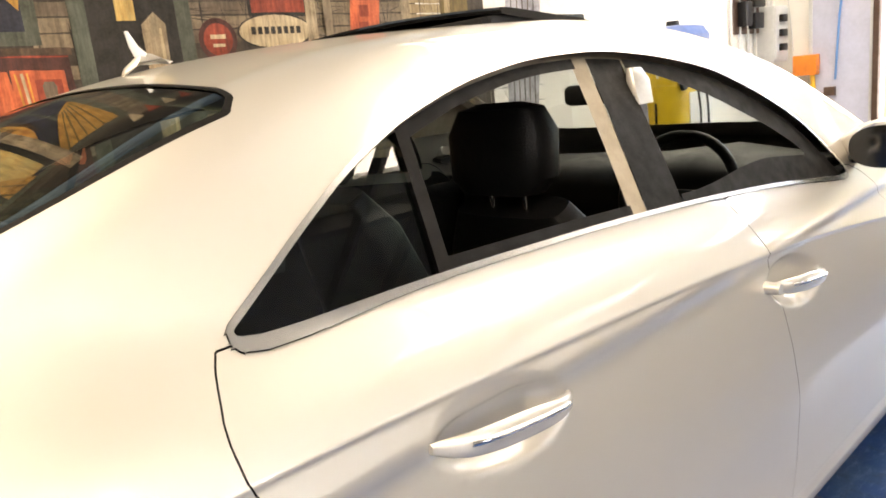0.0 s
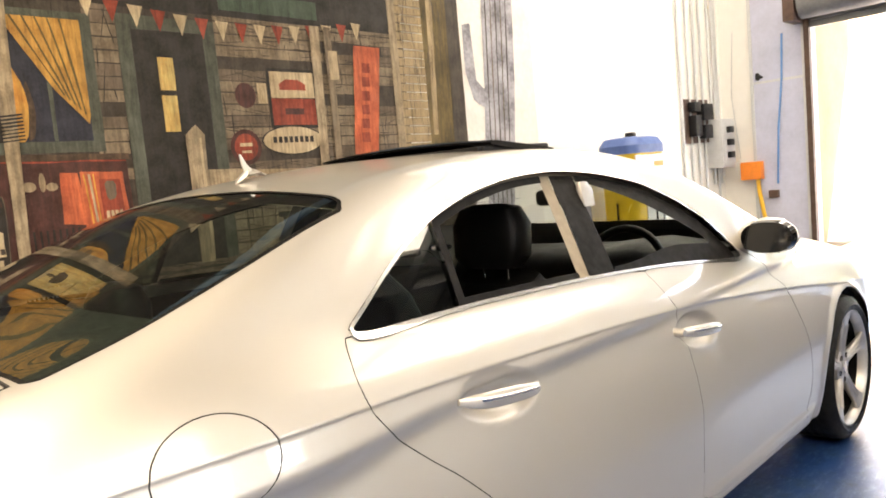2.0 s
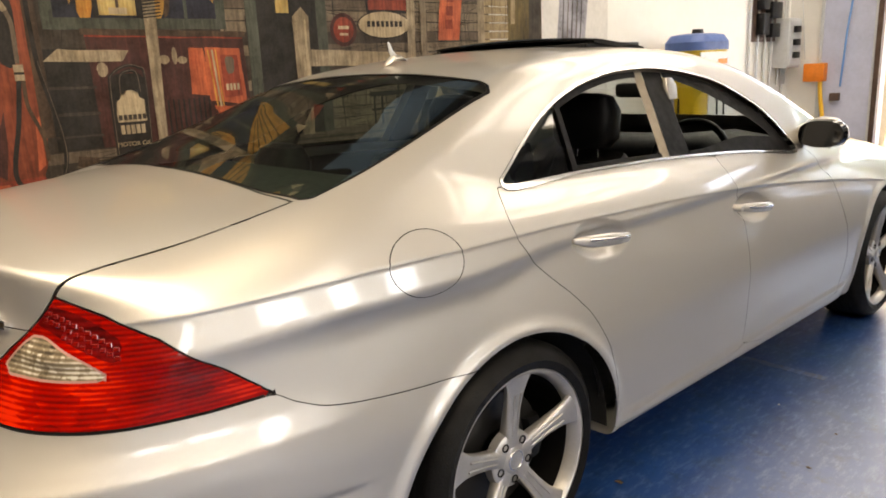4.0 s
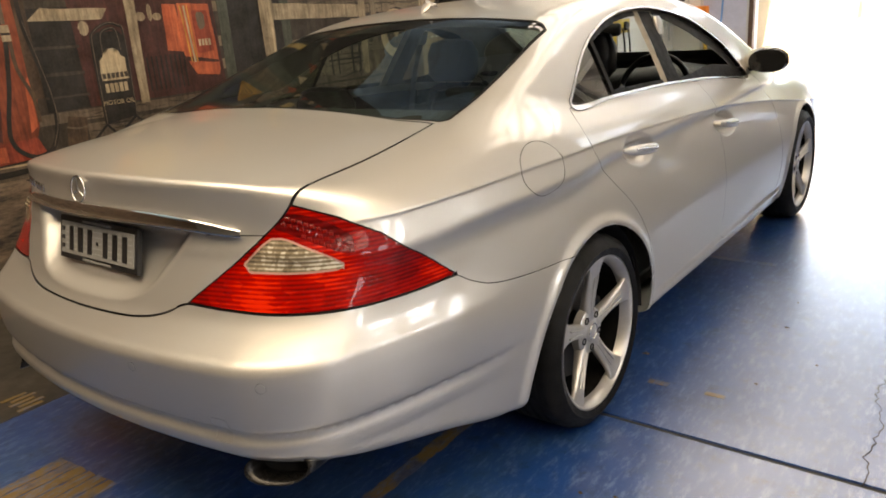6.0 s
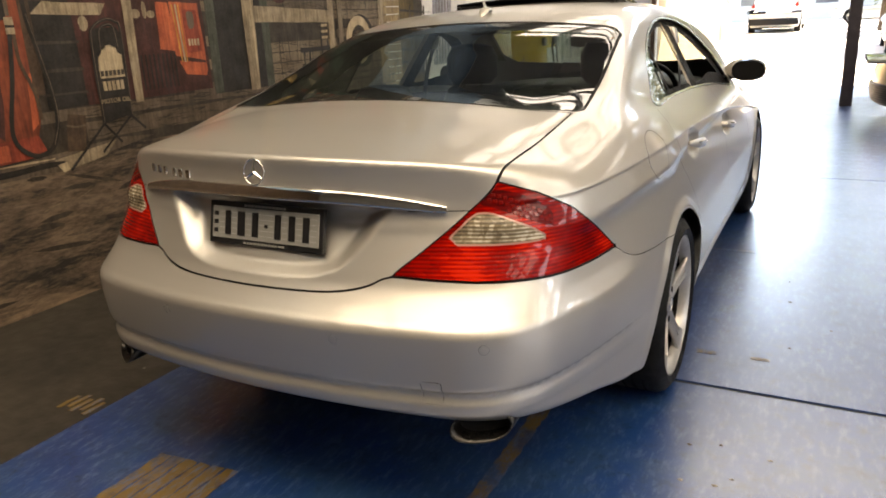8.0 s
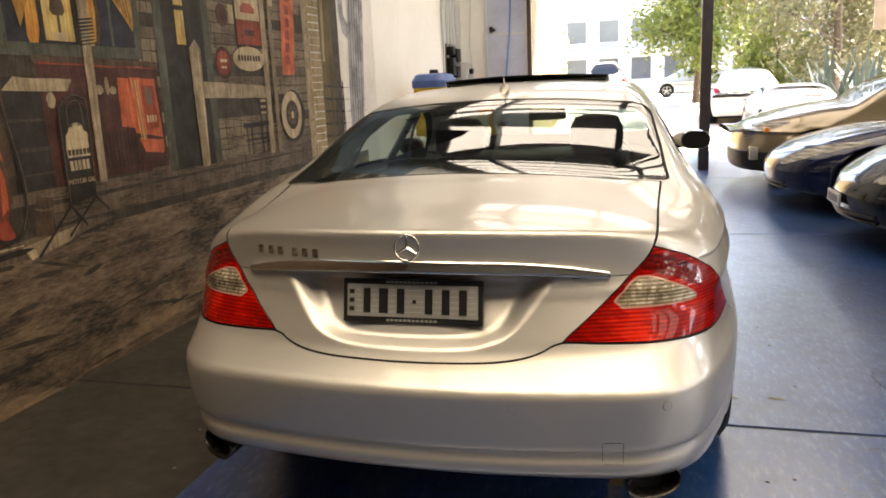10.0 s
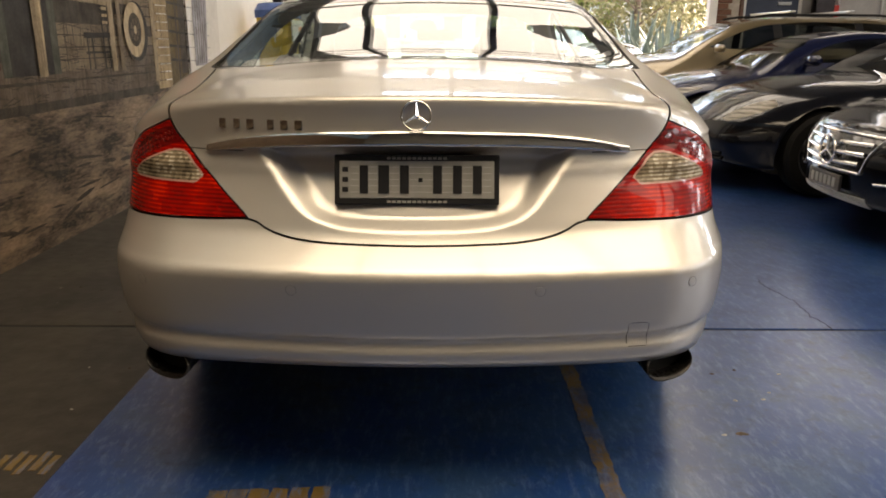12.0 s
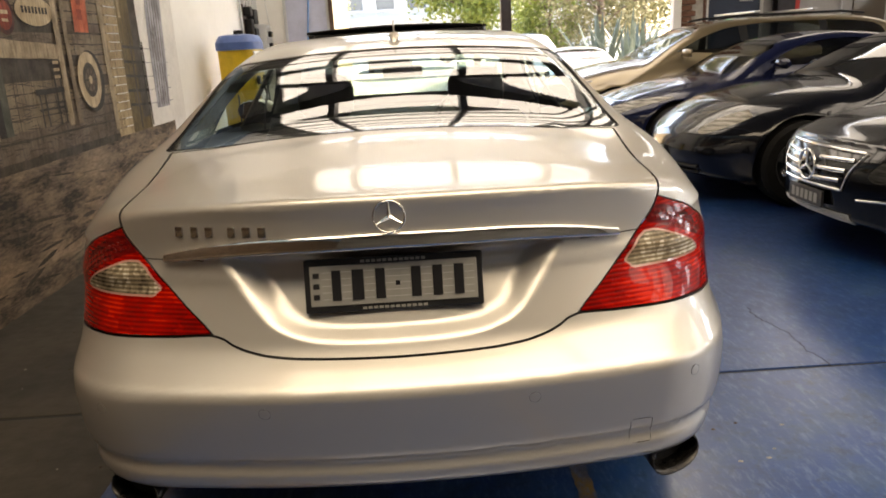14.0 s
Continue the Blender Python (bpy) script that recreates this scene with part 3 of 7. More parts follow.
BUMPER_Z = Y_((-1.3, 0.708), (-1.13, 0.709), (-0.95, 0.712), (-0.87, 0.717), (-0.80, 0.727), (-0.755, 0.738), (-0.715, 0.752), (-0.68, 0.757), (-0.58, 0.753), (-0.44, 0.750), (-0.29, 0.7475), (-0.17, 0.745), (-0.05, 0.743), (0.08, 0.741), (0.229, 0.744), (0.29, 0.718), (0.37, 0.691), (0.48, 0.674), (0.63, 0.660), (0.78, 0.652), (1.0, 0.64))


def f_dlo(x, y, z):
    return np.maximum(sdf(DLO, y, z), 0.35 - np.abs(x))


def f_pane(x, y, z):
    return np.maximum(sdf(REAR_PANE, x, y), 1.0 - z)


def f_screen(x, y, z):
    return np.maximum(sdf(SCREEN, x, y), 0.9 - z)


def f_bumper(x, y, z):
    return np.maximum(z - BUMPER_Z(np.abs(x) + y), y + 0.02)


def f_lid(x, y, z):
    return np.maximum(np.maximum(np.abs(x) - LID_X(z), y + 0.425), BUMPER_Z(np.abs(x) + y) - z)


def f_lamp(x, y, z):
    return np.maximum(np.maximum(sdf(LAMP, np.abs(x) + y, z), -f_lid(x, y, z)), y + 0.4)


def f_door_r(x, y, z):
    return np.maximum(sdf(DOOR_R, y, z), 0.35 - np.abs(x))


def f_door_f(x, y, z):
    return np.maximum(sdf(DOOR_F, y, z), 0.35 - np.abs(x))


def f_cap(x, y, z):
    return np.maximum((np.hypot((y + 0.214) / 0.107, (z - 0.934) / 0.075) - 1) * 0.09, 0.3 - x)


def f_arch(x, y, z):
    r = np.minimum.reduce([np.hypot(y - hy, z - hz) - ra for hy, hz, ra in ARCHES])
    return np.maximum(r, 0.45 - np.abs(x))


def f_tow(x, y, z):
    return np.maximum(np.maximum(np.abs(x - 0.543) - 0.026, np.abs(z - 0.485) - 0.032), y + 1.0)


GAPS = {f_bumper: 0.0012, f_lid: 0.0036, f_lamp: 0.0022, f_door_r: 0.0012, f_door_f: 0.0012, f_cap: 0.0012, f_tow: 0.0008}
P, T = surface(hero, (-1.02, -1.3, 0.14), (1.02, 3.85, 1.5), 0.0135)
for o in (0.004, 0.0, -0.004, -0.008, -0.014, -0.024):
    P, T = cut(P, T, lambda x, y, z: np.maximum(z - CREASE(y) - o, 0.6 - np.abs(x)))
# A finer net round the number plate's recess, where the curves are tight.
mid = P[T].mean(1)
near = (mid[:, 1] < -0.95) & (np.abs(mid[:, 0]) < 0.44) & (mid[:, 2] > 0.71) & (mid[:, 2] < 0.98)
T, fine = T[~near], T[near]
for c in np.arange(-0.4301, 0.431, 0.0068):
    P, fine = cut(P, fine, lambda x, y, z: x - c)
for c in np.arange(0.7153, 0.975, 0.0068):
    P, fine = cut(P, fine, lambda x, y, z: z - c)
T = np.concatenate([T, fine])
P = settle(hero, P, 2)
for by, bz, ry, rz in BOWLS:
    P, T = cut(P, T, lambda x, y, z: np.maximum((np.hypot((y - by) / ry, (z - bz + 0.12 * (y - by)) / rz) - 1) * 0.06, 0.6 - np.abs(x)))
for f in (f_dlo, f_pane, f_screen, f_arch):
    P, T = cut(P, T, f)
def trim_w(y, z):
    """The bright trim is broad along the sill and slim over the arch."""
    return 0.008 + 0.008 * smooth01((1.075 - 0.055 * y - z) / 0.03)


def seal_w(y):
    """The dark door frame grows wide towards the windscreen pillar."""
    return 0.020 + 0.045 * smooth01((y - 1.15) / 0.45)


P, T = cut(P, T, lambda x, y, z: f_dlo(x, y, z) - trim_w(y, z))
P, T = cut(P, T, lambda x, y, z: f_dlo(x, y, z) + seal_w(y))
P, T = cut(P, T, lambda x, y, z: f_pane(x, y, z) - 0.010)
for f, g in GAPS.items():
    P, T = cut(P, T, lambda x, y, z: f(x, y, z) - g)
    P, T = cut(P, T, lambda x, y, z: f(x, y, z) + g)
# Bars inside the side opening: quarter light divider and the middle pillar.
QUARTER = lambda x, y, z: y - (0.461 + 0.224 * (z - 1.064))  # noqa: E731
for a, b in ((0.955, 0.067), (1.008, 0.065), (1.136, 0.057)):
    P, T = cut(P, T, lambda x, y, z: y - a - b * (z - 1.04) / 0.27)
P, T = cut(P, T, QUARTER)
P, T = cut(P, T, lambda x, y, z: QUARTER(x, y, z) - 0.024)
# Zones of the tail lamps: clear wedge and the dark upper band.
WEDGE = poly([(-0.495, 0.836), (-0.30, 0.836), (-0.135, 0.838), (-0.20, 0.868), (-0.28, 0.892), (-0.33, 0.906), (-0.385, 0.905)], 1)
BAND = poly([(-0.372, 0.930), (-0.31, 0.918), (-0.22, 0.893), (-0.115, 0.862), (-0.105, 0.902), (-0.17, 0.934), (-0.24, 0.956), (-0.32, 0.966)], 1)


def f_wedge(x, y, z):
    return np.maximum(sdf(WEDGE, np.abs(x) + y, z), y + 0.5)


def f_band(x, y, z):
    return np.maximum(sdf(BAND, np.abs(x) + y, z), y + 0.5)


for o in (-0.0012, 0.0012):
    P, T = cut(P, T, lambda x, y, z: np.maximum(np.maximum(z - 0.914 - o, 0.43 - np.abs(x)), y + 0.85))
P, T = cut(P, T, f_wedge)
P, T = cut(P, T, lambda x, y, z: f_wedge(x, y, z) - 0.0045)
P, T = cut(P, T, f_band)
P = np.where((np.abs(hero(*P.T)) < 0.004)[:, None], settle(hero, P, 1), P)
C = P[T].mean(1)
cx, cy, cz = C.T
kind = np.full(len(T), "body", dtype="<U12")
vals = {f: f(cx, cy, cz) for f in (*GAPS, f_dlo, f_pane, f_screen, f_arch)}
for f, name in ((f_door_r, "rear_door"), (f_door_f, "front_door"), (f_cap, "fuel_flap"), (f_lid, "boot_lid"), (f_lamp, "tail_lamp"), (f_bumper, "bumper"), (f_tow, "tow_cover")):
    kind[vals[f] < -GAPS[f]] = name
    kind[(np.abs(vals[f]) <= GAPS[f]) & ((cy < -0.03) | (f is not f_bumper))] = "gap"
kind[(cy > -0.021) & (kind == "bumper")] = "body"
kind[(kind == "boot_lid") & (np.abs(cz - 0.914) < 0.0012) & (np.abs(cx) > 0.43) & (cy < -0.85)] = "gap"
kind[(np.abs(vals[f_bumper]) <= GAPS[f_bumper]) & (cy > -0.03)] = "body"
d = vals[f_dlo]
kind[(d >= 0) & (d < trim_w(cy, cz))] = "chrome"
quarter = QUARTER(cx, cy, cz)
kind[d < 0] = "open"
kind[(d < 0) & (d > -seal_w(cy)) & (cz > 1.075 - 0.06 * cy)] = "frame_seal"
kind[(d < 0) & (quarter < 0)] = "quarter_pane"
kind[(d < 0) & (quarter >= 0) & (quarter < 0.024)] = "divider"
mid_a, mid_b, mid_c = cy - 0.955 - 0.067 * (cz - 1.04) / 0.27, cy - 1.008 - 0.065 * (cz - 1.04) / 0.27, cy - 1.136 - 0.057 * (cz - 1.04) / 0.27
kind[(d < 0) & (mid_a > 0) & (mid_b < 0)] = "pillar_beige"
kind[(d < 0) & (mid_b >= 0) & (mid_c < 0.0)] = "pillar_dark"
kind[vals[f_screen] < 0] = "windscreen"
kind[vals[f_pane] < 0.010] = "pane_seal"
kind[vals[f_pane] < 0] = "rear_pane"
kind[vals[f_arch] < 0] = "hole"
kind[(cz < BELLY(cy) + 0.025) & (np.abs(cx) < 0.72) & (cy > -1.0)] = "underside"

car = empty("silver_car", (0, 0, 0), "silver metallic four-door coupe with open windows parked on blue floor", "car")


def panel(name, mask, material, out=0.0, label="", parent=None, F=hero):
    return sheet(name, F, P, T[mask], material, parent or car, out, label)


right, left = cx >= 0, cx < 0
body = panel("body", kind == "body", SILVER, label="silver metallic body shell")
panel("gap", kind == "gap", GAP, -0.006)
panel("underside", kind == "underside", BLACK)
boot = panel("boot_lid", kind == "boot_lid", SILVER)
bumper = panel("rear_bumper", kind == "bumper", SILVER)
panel("tow_cover", kind == "tow_cover", SILVER, parent=bumper)
panel("fuel_flap", kind == "fuel_flap", SILVER, label="round silver fuel flap")
doors = {}
for name in ("rear_door", "front_door"):
    for half, tag in ((right, "R"), (left, "L")):
        doors[name, tag] = panel(name, (kind == name) & half, SILVER)
        panel("door_lining", (kind == name) & half & (cz > 0.35), LEATHER, -0.07, parent=doors[name, tag], label="black leather door lining")
for half in (right, left):
    panel("window_trim", (kind == "chrome") & half, TRIM, 0.004, "polished chrome window surround")
    panel("quarter_pane", (kind == "quarter_pane") & half, REAR_GLASS, -0.012)
    panel("window_divider", (kind == "divider") & half, SEAL, -0.004, "glossy black divider bar")
    panel("pillar_cover", (kind == "pillar_beige") & half, BEIGE, -0.022, "beige fabric middle pillar trim")
    panel("pillar", (kind == "pillar_dark") & half, SEAL, -0.02)
    panel("frame_seal", (kind == "frame_seal") & half, SEAL, -0.016, "black rubber door seal")
panel("rear_window", kind == "rear_pane", REAR_GLASS, -0.002, "green-tinted rear window")
panel("window_seal", kind == "pane_seal", SEAL, 0.0)
panel("windscreen", kind == "windscreen", CLEAR, -0.002)
panel("headliner", ((kind == "body") | (kind == "chrome")) & (cz > 1.12) & (cy > -0.1), BEIGE, -0.035, "pale grey headliner")
for half in (right, left):
    panel("inner_lining", (kind == "body") & half & (cz > 0.75) & (cz < 1.1) & (cy > -0.35) & (cy < 0.45), LEATHER, -0.06)


# ---- the silver car's fittings ----
def lens_material(name, a, b, rough, ribs, streak=4.0):
    """Moulded lamp plastic: fine horizontal ribs over uneven reflector streaks."""
    m = mat(name, a, rough, coat=0.0, spec=0.06)
    nt = m.node_tree
    tc, mp, no, wv, rp, ml = (nt.nodes.new("ShaderNode" + k) for k in ("TexCoord", "Mapping", "TexNoise", "TexWave", "ValToRGB", "Math"))
    wv.bands_direction, wv.wave_profile = "Z", "SIN"
    wv.inputs["Scale"].default_value, wv.inputs["Distortion"].default_value = ribs, 0.4
    mp.inputs["Scale"].default_value = (streak, streak, streak * 9)
    no.inputs["Scale"].default_value, no.inputs["Detail"].default_value = 2.2, 4
    ml.operation = "MULTIPLY_ADD"
    ml.inputs[1].default_value = 0.17
    rp.color_ramp.elements[0].position, rp.color_ramp.elements[1].position = 0.40, 0.78
    rp.color_ramp.elements[0].color, rp.color_ramp.elements[1].color = (*b, 1), (*a, 1)
    nt.links.new(tc.outputs["Object"], wv.inputs["Vector"])
    nt.links.new(tc.outputs["Object"], mp.inputs["Vector"])
    nt.links.new(mp.outputs["Vector"], no.inputs["Vector"])
    nt.links.new(wv.outputs["Fac"], ml.inputs[0])
    nt.links.new(no.outputs["Fac"], ml.inputs[2])
    nt.links.new(ml.outputs[0], rp.inputs["Fac"])
    nt.links.new(rp.outputs["Color"], nt.nodes["Principled BSDF"].inputs["Base Color"])
    return m


def ribbed_lens(name, a, b, rib, facet, glint=None):
    """Clear plastic over a moulded reflector: fine horizontal ribs, uneven facets and a smooth outer skin."""
    m = mat(name, a, 0.25, coat=0.4, spec=0.1)
    nt = m.node_tree
    p = nt.nodes["Principled BSDF"]
    p.inputs["Coat Roughness"].default_value, p.inputs["Coat IOR"].default_value = 0.015, 1.45
    tc, mp, wv, vo, no, a1, a2, rp, bp = (nt.nodes.new("ShaderNode" + k) for k in ("TexCoord", "Mapping", "TexWave", "TexVoronoi", "TexNoise", "Math", "Math", "ValToRGB", "Bump"))
    wv.bands_direction, wv.wave_profile = "Z", "SIN"
    wv.inputs["Scale"].default_value, wv.inputs["Distortion"].default_value = rib, 0.0
    mp.inputs["Scale"].default_value = facet
    vo.inputs["Scale"].default_value = 1.0
    no.inputs["Scale"].default_value, no.inputs["Detail"].default_value = 7.0, 3
    a1.operation = a2.operation = "MULTIPLY_ADD"
    a1.inputs[1].default_value, a2.inputs[1].default_value = 0.24, 0.26
    for n in (wv, mp, no):
        nt.links.new(tc.outputs["Object"], n.inputs["Vector"])
    nt.links.new(mp.outputs["Vector"], vo.inputs["Vector"])
    nt.links.new(wv.outputs["Fac"], a1.inputs[0])
    nt.links.new(no.outputs["Fac"], a1.inputs[2])
    nt.links.new(vo.outputs["Color"], a2.inputs[0])
    nt.links.new(a1.outputs[0], a2.inputs[2])
    rp.color_ramp.elements[0].position, rp.color_ramp.elements[1].position = 0.46, 0.86
    rp.color_ramp.elements[0].color, rp.color_ramp.elements[1].color = (*b, 1), (*a, 1)
    # The brightest facets take a glint painted into the base colour.
    rp.color_ramp.elements.new(1.08 if glint is None else 0.99).color = (*(glint or a), 1)
    nt.links.new(a2.outputs[0], rp.inputs["Fac"])
    nt.links.new(rp.outputs["Color"], p.inputs["Base Color"])
    bp.inputs["Strength"].default_value, bp.inputs["Distance"].default_value = 0.12, 0.002
    nt.links.new(wv.outputs["Fac"], bp.inputs["Height"])
    nt.links.new(bp.outputs["Normal"], p.inputs["Normal"])
    return m


RED_LENS = ribbed_lens("red_lens", (0.30, 0.003, 0.001), (0.09, 0.001, 0.001), 33, (22, 22, 70), (0.55, 0.016, 0.004))
DARK_LENS = ribbed_lens("dark_red_lens", (0.13, 0.003, 0.003), (0.04, 0.001, 0.001), 20, (30, 30, 30))
CELL_RED = mat("cell_red", (0.15, 0.003, 0.002), 0.12, spec=0.4, coat=0.6)
CLEAR_LENS = ribbed_lens("clear_lens", (0.24, 0.195, 0.13), (0.018, 0.013, 0.009), 33, (95, 95, 60), (0.62, 0.58, 0.48))
LENS_EDGE = mat("lens_edge", (0.42, 0.22, 0.18), 0.2, spec=0.4, coat=0.8)
wedge_v, band_v = f_wedge(cx, cy, cz), f_band(cx, cy, cz)


def strike(origin, way, F=hero, far=3.0):
    """The first place where a ray meets a body's surface, and the normal there."""
    o, w = np.array(origin, float), np.array(way, float)
    w /= np.linalg.norm(w)
    s = np.linspace(0, far, 1501)
    v = F(*(o[:, None] + w[:, None] * s))
    i = int(np.argmax(v < 0))
    t = s[i - 1] + (s[i] - s[i - 1]) * v[i - 1] / (v[i - 1] - v[i])
    p = o + t * w
    n = gradient(F, p[None])[0]
    return Vector(p), Vector(n / np.linalg.norm(n))


def loft(sections, n=14, power=2.0, caps=True):
    """A closed skin through rings; each is a centre and two half-axes."""
    bm = bmesh.new()
    rings = []
    for c, u, v in sections:
        c, u, v = Vector(c), Vector(u), Vector(v)
        ring = []
        for k in range(n):
            a = 2 * math.pi * k / n
            ca, sa = math.cos(a), math.sin(a)
            ca, sa = math.copysign(abs(ca) ** (2 / power), ca), math.copysign(abs(sa) ** (2 / power), sa)
            ring.append(bm.verts.new(c + ca * u + sa * v))
        rings.append(ring)
    for p, q in zip(rings, rings[1:]):
        for k in range(n):
            bm.faces.new((p[k], p[(k + 1) % n], q[(k + 1) % n], q[k]))
    if caps:
        bm.faces.new(rings[0][::-1])
        bm.faces.new(rings[-1])
    return bm


for half, s in ((right, 1), (left, -1)):
    lamp = panel("tail_lamp", (kind == "tail_lamp") & half & (wedge_v > 0.0045) & (band_v > 0), RED_LENS, label="glossy red ribbed tail lamp")
    panel("reverse_lens", (kind == "tail_lamp") & half & (wedge_v <= 0), CLEAR_LENS, parent=lamp, label="clear reversing lamp wedge")
    panel("lens_edge", (kind == "tail_lamp") & half & (wedge_v > 0) & (wedge_v <= 0.0045), LENS_EDGE, parent=lamp, label="pale moulded lens edge")
    panel("upper_band", (kind == "tail_lamp") & half & (wedge_v > 0.0045) & (band_v <= 0), DARK_LENS, parent=lamp, label="dark red cell band")
    for row in range(4):
        for k in range(13):
            sv = -0.355 + 0.0195 * k + 0.004 * row
            zv = 0.958 - 0.0155 * row - 0.0030 * k - 0.00022 * k * k
            if sdf(BAND, np.array([sv]), np.array([zv]))[0] > -0.004:
                continue
            p, n = strike((s * (sv + 2.4) / 2, (sv - 2.4) / 2, zv), (-s, 1, 0))
            ex = Vector((0, 0, 1)).cross(n).normalized()
            q = Matrix((ex, n.cross(ex), n)).transposed().to_4x4()
            part("cell", box_bm((-0.0062, -0.0052, -0.002), (0.0062, 0.0052, 0.0010), 0.0016, 1), CELL_RED, lamp, m=Matrix.Translation(p) @ q)

# Chrome bar over the number plate.
bar_z = Y_((0.0, 0.9545), (0.25, 0.948), (0.40, 0.936), (0.525, 0.918))
bar_h = Y_((0.0, 0.0175), (0.3, 0.0165), (0.47, 0.0125), (0.525, 0.0085))
secs = []
for xb in np.linspace(-0.525, 0.525, 31):
    zb = float(bar_z(abs(xb)))
    p, n = strike((xb, -1.7, zb + 0.004), (0, 1, 0))
    hb = float(bar_h(abs(xb)))
    out = Vector((n.x, n.y, 0)).normalized()
    secs.append((p + out * 0.004 - Vector((0, 0, 0.003)), Vector((0, 0, hb)) + out * (-0.22 * hb), out * (0.011 if abs(xb) < 0.5 else 0.007)))
part("boot_bar", loft(secs, 20, 4.5), CHROME, boot, "polished chrome strip", smooth=True)

MARK = mat("mark_chrome", (0.55, 0.53, 0.50), 0.14, 1.0)
# Badge: ring with three bars; and a row of small chrome marks.
p, n = strike((0, -1.7, 1.008), (0, 1, 0))
badge_m = Matrix.Translation(p + n * 0.009) @ Matrix(((1, 0, 0), (0, 0, 1), (0, 1, 0))).to_4x4() @ pose(0, 0, 0, 8)
ring = [(0.0345 * math.cos(a), 0.0345 * math.sin(a), 0) for a in np.linspace(0, 2 * math.pi, 33)[:-1]]
badge = tube("badge", ring, 0.0024, CHROME, boot, "round chrome emblem", closed=True)
badge.matrix_basis = badge_m
for a in (90, 210, 330):
    w = (math.cos(radians(a)), math.sin(radians(a)))
    bm = loft([((0, 0, 0), (-0.0052 * w[1], 0.0052 * w[0], 0), (0, 0, 0.004)), ((0.034 * w[0], 0.034 * w[1], 0), (-0.001 * w[1], 0.001 * w[0], 0), (0, 0, 0.001))], 4, 1.0)
    part("emblem_bar", bm, CHROME, badge)
for k, (xm, wm) in enumerate([(-0.482, 0.026), (-0.444, 0.024), (-0.408, 0.026), (-0.355, 0.024), (-0.320, 0.026), (-0.284, 0.026)]):
    p, n = strike((xm, -1.7, 0.980), (0, 1, 0))
    ex = Vector((0, 0, 1)).cross(n).normalized()
    fr = Matrix.Translation(p) @ Matrix((ex, n.cross(ex), n)).transposed().to_4x4()
    part("chrome_mark", box_bm((-wm * 0.38, -0.0125, -0.001), (wm * 0.38, 0.0125, 0.0045), 0.0028), MARK, boot, "small chrome mark on the boot lid", smooth=True, m=fr)

# Number plate in its black holder; the writing is plain bars.
plate_white = mat("plate_white", (0.29, 0.285, 0.26), 0.4, var=0.08, scale=40)
plate_black = mat("plate_black", (0.012, 0.012, 0.013), 0.4)
plate = empty("number_plate", (0, -1.079, 0.852), "white number plate in a black plastic holder on the boot lid", "number plate")
plate.rotation_euler = (radians(-13), 0, 0)
box("holder", (-0.200, -0.006, -0.0605), (0.200, 0.010, 0.0605), plate_black, plate, 0.004, "glossy black holder")
box("plate", (-0.187, -0.0085, -0.045), (0.187, -0.004, 0.045), plate_white, plate, 0.002)
for xb, wb in ((-0.128, 0.034), (-0.080, 0.044), (-0.030, 0.036), (0.050, 0.036), (0.098, 0.036), (0.146, 0.036)):
    box("character_bar", (xb - wb * 0.30, -0.0105, -0.034), (xb + wb * 0.30, -0.0080, 0.034), plate_black, plate)
box("dot_bar", (0.004, -0.0105, -0.006), (0.014, -0.008, 0.004), plate_black, plate)
for zb in (0.024, 0.0, -0.024):
    box("small_bar", (-0.180, -0.0103, zb - 0.006), (-0.166, -0.008, zb + 0.006), plate_black, plate)
for zb in (-0.03, -0.015, 0.0, 0.015, 0.03):
    box("line_bar", (-0.16, -0.0092, zb - 0.0008), (0.18, -0.0082, zb + 0.0008), mat("plate_grey", (0.4, 0.4, 0.38), 0.5) if zb == -0.03 else bpy.data.materials["plate_grey"], plate)
for xb in np.linspace(-0.068, 0.068, 12):
    box("small_bar", (xb - 0.0045, -0.0075, 0.0485), (xb + 0.0045, -0.0055, 0.0545), plate_white, plate)
    box("small_bar", (xb - 0.0045, -0.0075, -0.0565), (xb + 0.0045, -0.0055, -0.0505), plate_white, plate)

# Parking sensors.
for xs, zs in ((0.293, 0.612), (-0.293, 0.612), (0.675, 0.612), (-0.675, 0.612)):
    p, n = strike((xs, -1.9, zs), (0, 1, 0))
    q = Matrix.Translation(p) @ n.to_track_quat("Z", "X").to_matrix().to_4x4()
    sn = part("parking_sensor", lathe([(-0.004, 0.0125), (0.0003, 0.0122), (0.0008, 0.010), (0.0008, 0.0)], 24, "z"), SILVER, bumper, m=q, smooth=True)
    part("ring", lathe([(-0.002, 0.0130), (0.0003, 0.0130), (0.0003, 0.0126), (-0.002, 0.0126)], 24, "z"), GAP, sn)

# Exhaust tips.
TIP = mat("burnt_steel", (0.035, 0.033, 0.031), 0.30, 0.8, var=0.3, scale=30)
for s in (1, -1):
    secs = []
    for yy, kk in ((0.0, 1.0), (0.03, 1.02), (0.25, 0.97)):
        secs.append(((s * (0.648 - 0.05 * yy), -1.10 + yy, 0.380), (s * 0.069 * kk, 0.039, 0), (0, 0.016, 0.036 * kk)))
    tip = part("exhaust_tip", loft(secs, 36, 2.3, caps=False), TIP, car, "oval steel exhaust tip", smooth=True)
    tip.modifiers.new("thickness", "SOLIDIFY").thickness = 0.004
    part("bore", loft([((s * 0.637, -1.045, 0.380), (s * 0.064, 0.037, 0), (0, 0.014, 0.032)), ((s * 0.63, -0.9, 0.380), (s * 0.062, 0, 0), (0, 0, 0.032))], 28, 2.3), GAP, tip)

